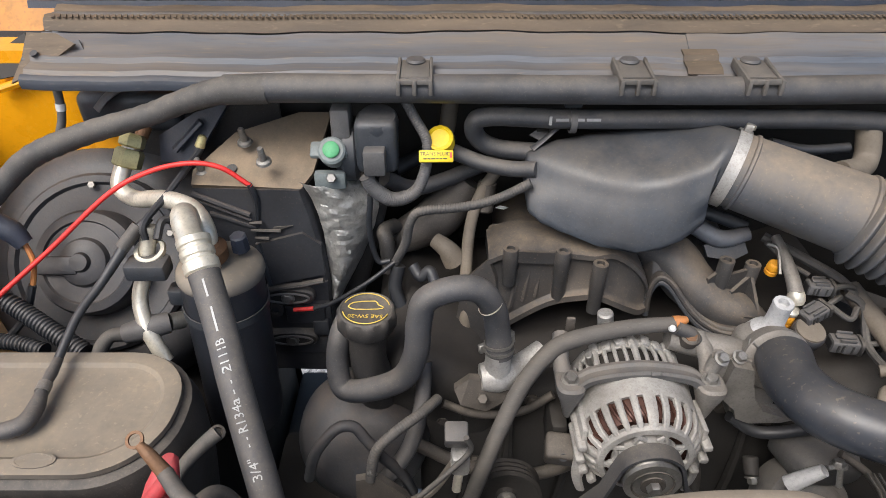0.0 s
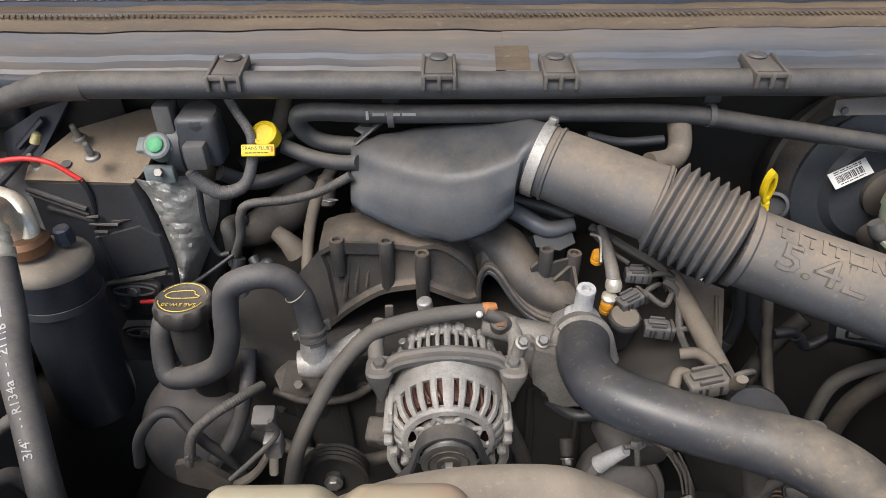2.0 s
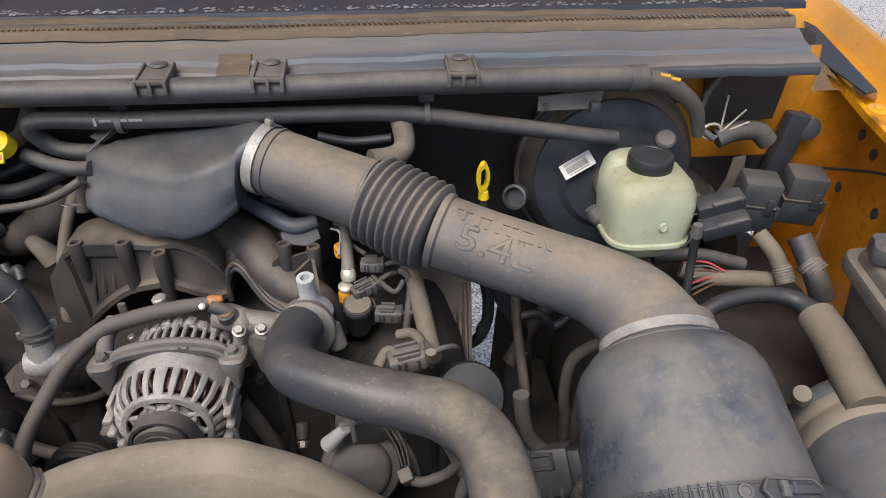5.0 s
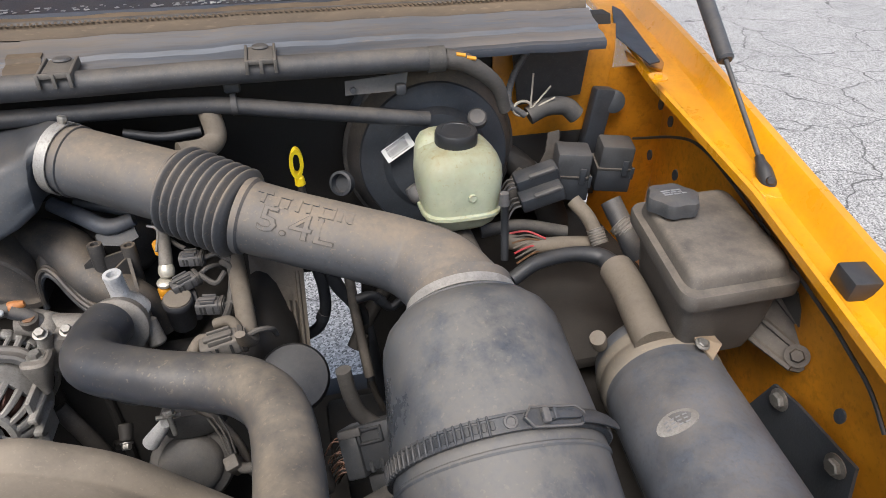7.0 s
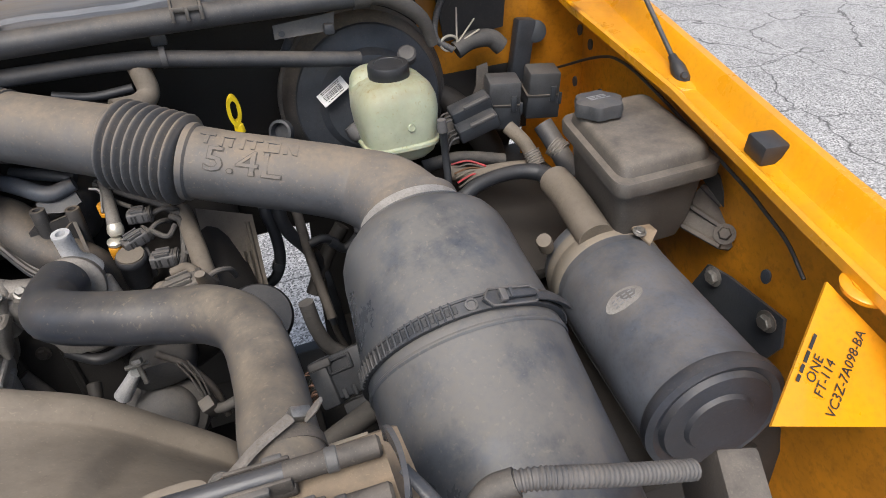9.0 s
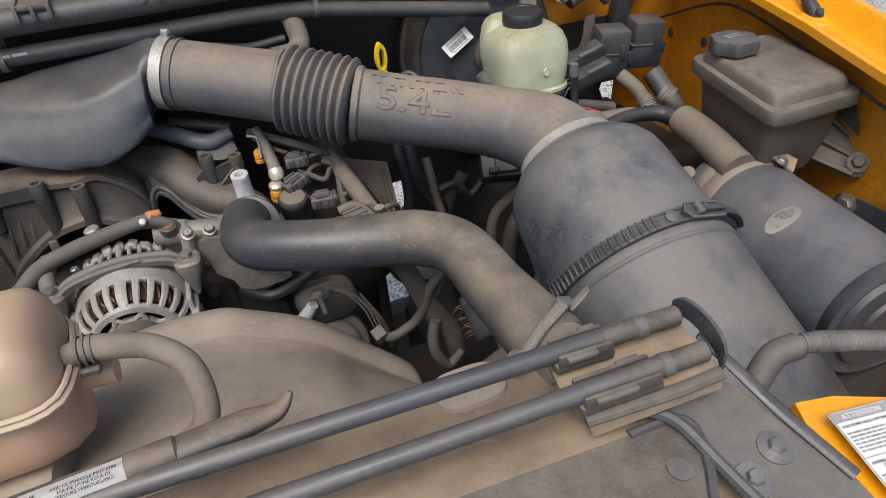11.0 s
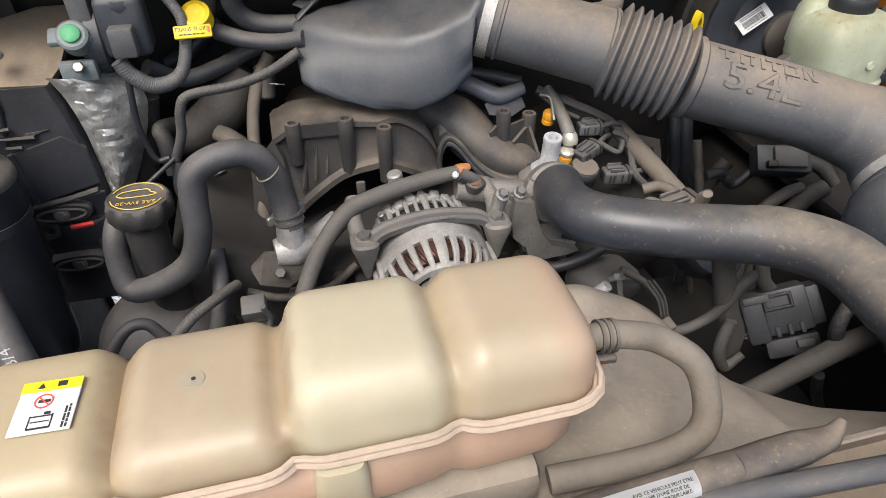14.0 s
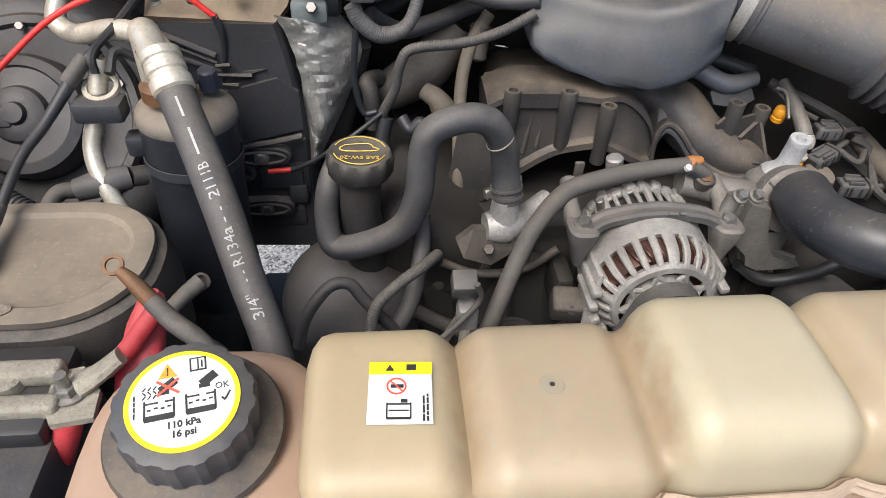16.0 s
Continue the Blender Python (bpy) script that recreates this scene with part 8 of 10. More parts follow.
part("red_mark", box(B(), mt @ Matrix.Translation((0.016, 0.001, 0.0028)), (0.0025, 0.006, 0.0004), 0), M_INKR, tr)
part("tube", tube(B(), [p + Vector((0, 0.006, -0.012)), (0.004, 0.69, 1.322), (0.009, 0.72, 1.344)], 0.010, 12), M_TAN, tr)

hh = thing("rear_heater_hose", (0.3, 0.655, 1.3), "long black heater hose along the firewall", "hose")
part("hose", tube(B(), [(0.112, 0.665, 1.305), (0.063, 0.672, 1.307), (0.04, 0.67, 1.321), (0.035, 0.66, 1.344), (0.055, 0.656, 1.354), (0.147, 0.655, 1.351), (0.322, 0.655, 1.351), (0.472, 0.655, 1.349), (0.58, 0.655, 1.333), (0.692, 0.66, 1.313), (0.762, 0.665, 1.3)], 0.0108, 16), M_RUBBER, hh)
part("print", box(B(), (0.117, 0.644, 1.354), (0.003, 0.001, 0.010), 0), M_INKW, hh)
part("print_bars", bars(B(), aim((0.148, 0.644, 1.355), (0, -1, 0.25)), 1, 0.05, 0.004, 0.0006, 5), M_INKG, hh)
for p in ((0.143, 0.65, 1.361), (0.51, 0.65, 1.359)):
    c = thing("hose_hanger", (p[0], p[1], p[2] - 0.02), "black hanger strap holding the heater hose", "hanger", "hose hangers")
    part("strap", band(B(), aim((p[0], 0.655, p[2] - 0.012), (1, 0, 0)), 0.0115, 0.007, 0.002), M_PLUG, c)
    part("stem", box(B(), (p[0], 0.662, p[2] + 0.010), (0.020, 0.010, 0.018), 0.003), M_BLACK, c)
eh = thing("elbow_hose", (0.46, 0.64, 1.25), "dusty brown elbow hose behind the duct", "hose")
part("hose", tube(B(), [(0.477, 0.66, 1.34), (0.481, 0.65, 1.31), (0.468, 0.635, 1.301), (0.438, 0.62, 1.303)], 0.0135, 16), M_TAN, eh)
part("small_line", tube(B(), [(0.372, 0.66, 1.32), (0.415, 0.66, 1.311), (0.464, 0.66, 1.314)], 0.006, 10), M_RUBBERC, eh)

for lab, pts, r, mtl, kw in (
    ("black hose into the intake cover", [(0.011, 0.67, 1.304), (0.043, 0.66, 1.295), (0.075, 0.645, 1.295), (0.105, 0.63, 1.302)], 0.0092, M_RUBBER, {}),
    ("black hose behind the dipstick", [(-0.069, 0.66, 1.274), (-0.037, 0.68, 1.249), (0.004, 0.69, 1.255), (0.053, 0.7, 1.271), (0.122, 0.7, 1.279)], 0.0098, M_RUBBER, {}),
    ("black hose deep behind the engine", [(-0.061, 0.72, 1.252), (-0.028, 0.74, 1.262), (0.012, 0.75, 1.289)], 0.010, M_RUBBERC, {}),
    ("ribbed loom into the intake cover", [(0.097, 0.612, 1.295), (0.061, 0.612, 1.275), (0.023, 0.612, 1.264), (-0.025, 0.612, 1.258), (-0.038, 0.612, 1.242), (-0.044, 0.615, 1.212), (-0.058, 0.62, 1.179)], 0.0056, M_LOOM, dict(pitch=0.003, depth=0.0004)),
    ("brown rigid tube beside the manifold", [(0.064, 0.69, 1.265), (0.046, 0.68, 1.239), (0.034, 0.66, 1.206), (0.029, 0.63, 1.167), (0.028, 0.6, 1.11), (0.027, 0.59, 1.075)], 0.0075, M_TAN, {}),
    ("black hose below the actuator", [(-0.067, 0.64, 1.15), (-0.07, 0.65, 1.187), (-0.073, 0.66, 1.198), (-0.061, 0.68, 1.193)], 0.010, M_BLACKD, {}),
    ("black hose down behind the filler", [(-0.083, 0.68, 1.235), (-0.098, 0.68, 1.175), (-0.119, 0.68, 1.1), (-0.148, 0.67, 1.025)], 0.016, M_BLACKD, {}),
    ("black hose beside the filler", [(-0.054, 0.62, 1.175), (-0.059, 0.61, 1.147), (-0.051, 0.6, 1.124)], 0.0085, M_RUBBERC, {}),
    ("dark hose behind the S-bent hose", [(-0.037, 0.62, 1.175), (-0.027, 0.61, 1.165), (-0.016, 0.61, 1.174), (-0.01, 0.6, 1.164)], 0.007, M_RUBBERC, {}),
    ("red and black wire to the heater box", [(-0.082, 0.62, 1.275), (-0.086, 0.62, 1.225), (-0.079, 0.62, 1.183), (-0.064, 0.62, 1.182)], 0.0035, M_RUBBERC, {}),
    ("thin black wire over the filler", [(-0.057, 0.618, 1.183), (-0.091, 0.6, 1.164), (-0.135, 0.6, 1.133), (-0.162, 0.605, 1.117)], 0.0028, M_RUBBERC, {}),
    ("thin red wire at the heater box", [(-0.162, 0.604, 1.119), (-0.187, 0.604, 1.117)], 0.0028, M_RED, {})):
    c = thing("rear_hose" if r > 0.005 else "rear_wire", pts[0], lab, "hose" if r > 0.005 else "wire")
    part("run", tube(B(), pts, r, 12, **kw), mtl, c)
p = (0.027, 0.588, 1.079)
c = thing("pipe_end_fitting", (p[0], p[1], p[2] - 0.03), "grimy fitting with a bright ball end", "fitting")
part("ball", lathe(B(), aim(p, (0, -0.4, 0.9)), [(0.008, -0.02), (0.0105, -0.006), (0.010, 0.004), (0.006, 0.010), (0.001, 0.012)], 16), M_ALUD, c)
part("base", rod(B(), (p[0], p[1] + 0.01, p[2] - 0.06), (p[0], p[1] + 0.004, p[2] - 0.01), 0.016, 0.013, bevel=0.003), M_DARK, c)
egr = thing("exhaust_recirculation_tube", (0.0, 0.69, 1.2), "brown dusty casting behind the loom", "casting")
part("casting", tube(B(), [(-0.074, 0.69, 1.159), (-0.047, 0.69, 1.172), (-0.003, 0.7, 1.197), (0.033, 0.71, 1.242)], [0.014, 0.024, 0.030, 0.020], 16), M_BRKT, egr)
part("valve", rod(B(), (0.051, 0.68, 1.214), (0.055, 0.69, 1.253), 0.012, bevel=0.003), M_BRKT, egr)
part("fitting", tube(B(), [(-0.01, 0.65, 1.192), (0.004, 0.64, 1.186), (0.015, 0.64, 1.168)], [0.010, 0.012, 0.016], 12), M_TAN, egr)
tagp = thing("paper_tag", (0.068, 0.63, 1.25), "pale printed tag on the wiring", "tag")
part("paper", box(B(), aim((0.068, 0.625, 1.255), (-0.3, -0.8, 0.4)), (0.010, 0.0008, 0.022), 0), M_WHITE, tagp)

# ---------------------------------------------------------------- low front: pump, compressor, sensor
pump = thing("steering_pump", (-0.03, 0.42, 0.95), "dark rounded pump body low at the engine front", "pump")
part("body", lathe(B(), aim((-0.098, 0.500, 1.005), (-0.05, -0.75, 0.60)), [(0.070, -0.10), (0.080, -0.05), (0.081, -0.012), (0.076, 0.012), (0.064, 0.030), (0.046, 0.041), (0.026, 0.046), (0.002, 0.048)], 48), M_BLOW, pump, angle=60)
part("moulded_ridge", tube(B(), [(-0.150, 0.430, 1.020), (-0.140, 0.428, 1.060), (-0.126, 0.430, 1.086), (-0.110, 0.436, 1.100), (-0.094, 0.438, 1.098), (-0.083, 0.434, 1.084), (-0.066, 0.428, 1.062), (-0.045, 0.428, 1.030), (-0.035, 0.44, 0.98)], 0.0062, 12), M_BLOW, pump)
fb = thing("front_bracket", (-0.06, 0.42, 0.98), "grimy flat bracket in front of the pump", "bracket")
part("plate", sheet(B(), [(-0.092, 0.402, 1.055), (-0.070, 0.404, 1.058), (-0.039, 0.400, 1.030), (-0.030, 0.396, 1.016), (-0.045, 0.396, 1.012), (-0.092, 0.396, 1.034)], 0.010), M_BRKT, fb)
part("stud", rod(B(), (-0.071, 0.408, 1.060), (-0.078, 0.404, 1.068), 0.0030, bevel=0.0006), M_STEEL, fb)
part("stay", tube(B(), [(-0.036, 0.40, 1.018), (-0.010, 0.41, 1.03), (0.012, 0.42, 1.062)], 0.006, 8, flat=0.6), M_BRKT, fb)
lug = thing("engine_lug", (0.13, 0.46, 1.03), "rust-brown cast lug below the alternator", "bracket")
part("lug", box(B(), pose(0.131, 0.445, 1.052, 20, 0, -8), (0.036, 0.030, 0.030), 0.005, 3), M_BRKT, lug)
part("web", box(B(), (0.131, 0.485, 1.045), (0.020, 0.05, 0.05), 0.006), M_DARK, lug)
part("hole", lathe(B(), aim((0.131, 0.430, 1.058), (0, -0.9, 0.4)), [(0.005, -0.003), (0.005, 0.002), (0.001, 0.002)], 12), M_BLACK, lug)
crk = thing("crank_pulley", (0.07, 0.42, 0.93), "dark grooved pulley low at the engine front", "pulley")
part("pulley", lathe(B(), aim((0.072, 0.430, 0.992), (0, -1, 0.15)), [(0.030, -0.014), (0.0405, -0.013), (0.0385, -0.010), (0.0400, -0.007), (0.0385, -0.004), (0.0400, -0.001), (0.0385, 0.002), (0.0405, 0.006), (0.036, 0.008), (0.030, 0.004), (0.012, 0.003), (0.010, 0.008), (0.001, 0.009)], 44), M_DARK, crk)
part("hub_bolt", hexbolt(B(), (0.072, 0.421, 0.994), (0, -1, 0.15), 0.008, 0.007, 0.011), M_STEEL, crk)
for lab, pts, r, mtl, kw in (
    ("ribbed loom over the pump", [(-0.006, 0.475, 1.100), (-0.023, 0.445, 1.112), (-0.049, 0.425, 1.107), (-0.07, 0.415, 1.087), (-0.077, 0.405, 1.053)], 0.006, M_LOOM, dict(pitch=0.003, depth=0.0004)),
    ("dusty hose down past the pump", [(-0.021, 0.5, 1.133), (-0.024, 0.47, 1.093), (-0.04, 0.44, 1.053), (-0.078, 0.42, 1.009)], 0.009, M_RUBBER, {}),
    ("thin lead to the crank sensor", [(0.023, 0.4, 1.13), (0.027, 0.4, 1.108), (0.003, 0.39, 1.084), (-0.025, 0.38, 1.06)], 0.003, M_LOOM, {}),
    ("black hose under the thermostat", [(0.32, 0.47, 1.079), (0.353, 0.46, 1.062), (0.393, 0.45, 1.079), (0.419, 0.45, 1.094)], 0.007, M_RUBBERC, {})):
    c = thing("front_hose", pts[0], lab, "hose")
    part("run", tube(B(), pts, r, 12, **kw), mtl, c)
cs = thing("cam_sensor", (0.015, 0.41, 1.07), "grey sensor plug on a small alloy bracket", "sensor")
part("plug", box(B(), pose(0.0135, 0.414, 1.117, 20, 0, 0), (0.024, 0.022, 0.022), 0.003), M_PLUG, cs)
part("alloy_body", box(B(), (0.018, 0.41, 1.08), (0.020, 0.022, 0.028), 0.005), M_ALU, cs)
part("bolt", rod(B(), (0.017, 0.405, 1.068), (0.014, 0.4, 1.042), 0.005, bevel=0.001), M_ALUP, cs)
wp = thing("water_pump", (0.38, 0.42, 0.95), "grey cast water pump with a corroded fitting behind the fan", "water pump")
W0 = Vector((0.408, 0.405, 0.995))
part("cover", lathe(B(), aim(W0, (0, -0.80, 0.60)), [(0.050, -0.040), (0.050, -0.008), (0.047, -0.002), (0.038, 0.002), (0.036, 0.008), (0.030, 0.012), (0.002, 0.014)], 36), M_PLATE, wp, "grey grimy pump dome")
part("neck", rings(B(), [oval((0.418, y, 1.045 + (0.43 - y) * 0.3), a, b, 2.6, 24, ax="y") for y, a, b in ((0.47, 0.040, 0.026), (0.43, 0.038, 0.026), (0.412, 0.030, 0.018))]), M_PLATE, wp, angle=60)
part("alloy_fitting", tube(B(), [(0.372, 0.408, 1.040), (0.384, 0.406, 1.056), (0.396, 0.402, 1.074)], [0.010, 0.0085, 0.0065], 12), M_CORR, wp, "white-corroded fitting")
part("stud", rod(B(), (0.4030, 0.396, 1.094), (0.4065, 0.388, 1.066), 0.0030, bevel=0.0006), M_STEEL, wp)
part("stud_nut", hexbolt(B(), (0.4035, 0.397, 1.088), (-0.1, 0.3, 1), 0.0062, 0.007, 0.008), M_STEEL, wp)
part("wing", box(B(), pose(0.402, 0.397, 1.087, 20, 12, 15), (0.026, 0.005, 0.004), 0.001), M_STEEL, wp)
part("bolt_boss", rod(B(), (0.341, 0.440, 1.046), (0.341, 0.425, 1.032), 0.0085, 0.0075, bevel=0.0015), M_DARK, wp)
part("bolt", hexbolt(B(), (0.341, 0.424, 1.031), (0, -0.72, -0.55), 0.0058, 0.008, 0.0075), M_STEEL, wp)
part("feed_pipe", tube(B(), [(0.420, 0.420, 1.078), (0.448, 0.405, 1.062), (0.470, 0.390, 1.030), (0.478, 0.380, 0.990)], 0.0045, 10), M_BRKT, wp)
lp = thing("loom_plug", (0.462, 0.37, 1.0), "grey two-pin plug hanging on its wires by the pump", "connector")
part("shell", box(B(), pose(0.4635, 0.372, 1.018, 25, -18, 10), (0.016, 0.016, 0.034), 0.002), M_CLIPT, lp)
for k in range(3):
    part("wire", tube(B(), [(0.458 + 0.004 * k, 0.375, 1.034), (0.452 + 0.005 * k, 0.385, 1.056), (0.440 + 0.006 * k, 0.40, 1.072)], 0.0013, 6), M_LOOM, lp)
dl = thing("idler_disc", (0.55, 0.45, 1.0), "dark round cover under the radiator hose", "cover")
part("disc", lathe(B(), aim((0.541, 0.420, 1.092), (0.10, -0.62, 0.78)), [(0.034, -0.040), (0.042, -0.012), (0.0425, -0.004), (0.039, 0.002), (0.022, 0.004), (0.006, 0.005), (0.001, 0.005)], 40), M_RUBBERC, dl, angle=50)

# lines low on the driver side
for lab, pts, r, mtl in (
    ("grey steel tube in front of the wheel well", [(0.627, 0.612, 1.115), (0.631, 0.577, 1.044), (0.639, 0.533, 0.968)], 0.0075, M_BRKT),
    ("dusty brake line hose", [(0.757, 0.531, 1.066), (0.733, 0.531, 1.060), (0.700, 0.531, 1.032), (0.694, 0.530, 0.970), (0.702, 0.530, 0.915), (0.705, 0.53, 0.82), (0.70, 0.53, 0.72)], 0.0085, M_TAPE),
    ("dark hose beside the brake line", [(0.786, 0.522, 1.068), (0.756, 0.520, 1.052), (0.726, 0.520, 1.006), (0.719, 0.520, 0.942), (0.720, 0.52, 0.86), (0.72, 0.52, 0.72)], 0.0125, M_BRKT),
    ("brown steering shaft tube", [(0.69, 0.614, 1.071), (0.655, 0.606, 1.027), (0.625, 0.588, 0.979)], 0.012, M_DARK)):
    c = thing("low_line", pts[0], lab, "pipe")
    part("run", tube(B(), pts, r, 12), mtl, c)
pcm = thing("engine_control_plug", (0.61, 0.37, 0.97), "grimy engine control plug with bare wires", "connector")
PX = Vector((0.060, -0.021, 0.028)).normalized()
PZ = Vector((-0.49, -0.71, 0.51))
PZ = (PZ - PX * PZ.dot(PX)).normalized()
PY = PZ.cross(PX)
PO = Vector((0.617, 0.364, 1.006)) - PZ * 0.020
m = Matrix(((PX.x, PY.x, PZ.x, PO.x), (PX.y, PY.y, PZ.y, PO.y), (PX.z, PY.z, PZ.z, PO.z), (0, 0, 0, 1)))
part("rear_hood", box(B(), m @ Matrix.Translation((-0.026, 0.001, 0)), (0.026, 0.062, 0.042), 0.004), M_BLACK, pcm)
part("shell", box(B(), m @ Matrix.Translation((0.010, 0.004, -0.003)), (0.056, 0.056, 0.038), 0.003), M_BLACK, pcm)
part("flange", box(B(), m @ Matrix.Translation((0.044, 0.003, -0.006)), (0.016, 0.048, 0.036), 0.002), M_BLACK, pcm)
for x, y, w, h in ((0.004, 0.026, 0.034, 0.004), (0.004, 0.010, 0.034, 0.004), (-0.011, 0.018, 0.004, 0.020), (0.019, 0.018, 0.004, 0.020)):
    part("latch_frame", box(B(), m @ Matrix.Translation((x, y, 0.017)), (w, h, 0.005), 0.001, 1), M_BLACK, pcm)
for k in range(3):
    part("side_rib", box(B(), m @ Matrix.Translation((-0.004 + 0.014 * k, -0.019, 0.016)), (0.006, 0.014, 0.004), 0.001, 1), M_BLACK, pcm)
part("lever", box(B(), m @ Matrix.Translation((-0.020, 0.026, 0.021)), (0.030, 0.010, 0.005), 0.0015), M_PLUG, pcm)
part("lower_plug", box(B(), m @ Matrix.Translation((0.010, -0.044, -0.010)), (0.062, 0.024, 0.026), 0.003), M_BLACK, pcm)
part("lower_clip", box(B(), m @ Matrix.Translation((0.024, -0.042, 0.005)), (0.020, 0.010, 0.006), 0.0015), M_PLUG, pcm)
rnd = random.Random(12)
for k in range(26):
    a = m @ Vector((-0.038, -0.022 + 0.044 * rnd.random(), -0.014 + 0.030 * rnd.random()))
    b = a - PX * rnd.uniform(0.010, 0.016) + Vector((0, -0.002, rnd.uniform(0.001, 0.006)))
    part("wire", tube(B(), [a, b, b - PX * 0.010 + Vector((rnd.uniform(-0.004, 0.002), 0.0, rnd.uniform(-0.020, -0.012)))], 0.0010, 5, step=4), M_LEAD if k % 3 else M_LOOM, pcm)
lm = thing("taped_loom", (0.53, 0.36, 0.95), "dusty taped loom dropping below the radiator hose", "wiring")
part("loom", tube(B(), [(0.492, 0.362, 1.150), (0.501, 0.36, 1.124), (0.517, 0.36, 1.080), (0.532, 0.36, 1.040), (0.551, 0.36, 1.003), (0.560, 0.362, 0.96)], [0.0118, 0.0120, 0.0130, 0.0138, 0.0140, 0.0125], 18, pitch=0.0022, depth=0.00022), M_TAPE, lm)
part("branch", tube(B(), [(0.470, 0.366, 1.018), (0.482, 0.36, 1.023), (0.506, 0.358, 1.036), (0.520, 0.352, 1.062), (0.527, 0.350, 1.086), (0.540, 0.352, 1.097), (0.547, 0.358, 1.090), (0.536, 0.362, 1.066)], 0.0062, 10), M_TAPE, lm)
part("tail", tube(B(), [(0.528, 0.345, 1.040), (0.522, 0.342, 1.015), (0.524, 0.340, 0.989), (0.539, 0.340, 0.964), (0.560, 0.341, 0.979)], [0.007, 0.0072, 0.0072, 0.0068, 0.005], 10), M_TAPE, lm)
for lab, pts, r, mtl, kw in (
    ("dusty tan pipe across the frame", [(0.500, 0.30, 0.930), (0.551, 0.30, 0.959), (0.608, 0.30, 0.989), (0.655, 0.30, 1.011), (0.700, 0.30, 1.022), (0.76, 0.30, 1.03)], 0.0135, M_TAPE, {}),
    ("black ribbed hose looped under the radiator hose", [(0.672, 0.33, 1.082), (0.655, 0.318, 1.062), (0.644, 0.31, 1.034), (0.656, 0.308, 1.004), (0.684, 0.308, 0.986), (0.712, 0.31, 0.994), (0.74, 0.32, 1.01)], 0.0085, M_RUBBER, dict(pitch=0.003, depth=0.0003)),
    ("dusty hose behind the control plug", [(0.598, 0.41, 1.10), (0.603, 0.405, 1.062), (0.614, 0.40, 1.031), (0.640, 0.395, 1.005)], 0.0095, M_TAPE, {}),
    ("thin dark line below the control plug", [(0.640, 0.30, 0.965), (0.652, 0.30, 0.930), (0.672, 0.30, 0.89), (0.69, 0.30, 0.84)], 0.007, M_RUBBERC, {})):
    c = thing("frame_hose", pts[0], lab, "hose")
    part("run", tube(B(), pts, r, 14, **kw), mtl, c)

# plugs and lines deep beside the steering shaft
dpl = thing("chassis_connector", (0.726, 0.559, 1.078), "grimy black multi-pin connector beside the frame", "connector")
m = aim((0.738, 0.566, 1.091), (-0.2, -0.6, 0.75))
part("shell", box(B(), m, (0.075, 0.040, 0.030), 0.004), M_BLACK, dpl)
part("cover", box(B(), m @ Matrix.Translation((0.006, 0.0, 0.018)), (0.045, 0.030, 0.010), 0.003), M_PLUG, dpl)
part("latch", box(B(), m @ Matrix.Translation((-0.020, -0.012, 0.020)), (0.014, 0.010, 0.012), 0.002), M_BLACKD, dpl)
part("boot", tube(B(), [m @ Vector((0.035, 0, 0)), m @ Vector((0.055, -0.006, 0.002)), m @ Vector((0.075, -0.03, -0.004))], [0.012, 0.011, 0.009], 10), M_LOOM, dpl)
for pts, r, mtl, lab in (
    ([(0.588, 0.63, 1.185), (0.584, 0.606, 1.131), (0.59, 0.6, 1.091), (0.589, 0.6, 1.05), (0.577, 0.6, 1.02), (0.556, 0.6, 1.007)], 0.0085, M_RUBBERC, "black hose hanging beside the engine"),
    ([(0.604, 0.63, 1.185), (0.602, 0.606, 1.128), (0.608, 0.6, 1.093), (0.627, 0.6, 1.06), (0.643, 0.6, 1.026), (0.654, 0.6, 0.951), (0.661, 0.6, 0.851)], 0.0100, M_RUBBERC, "black cable bundle beside the steering shaft"),
    ([(0.633, 0.58, 1.074), (0.658, 0.58, 1.076), (0.682, 0.58, 1.052), (0.707, 0.58, 1.069)], 0.0070, M_RUBBERC, "black hose curling behind the duct"),
    ([(0.64, 0.57, 1.013), (0.641, 0.57, 0.957), (0.648, 0.57, 0.903), (0.661, 0.57, 0.856)], 0.0050, M_BRKT, "grimy brake line beside the frame")):
    c = thing("chassis_line", pts[0], lab, "hose", "lines beside the frame")
    part("run", tube(B(), pts, r, 12), mtl, c)
    a, b = Vector(pts[-3]), Vector(pts[-2])
    part("sleeve", tube(B(), [a.lerp(b, 0.2), a.lerp(b, 0.55)], r * 1.15, 12, step=2), M_BLACK, c)

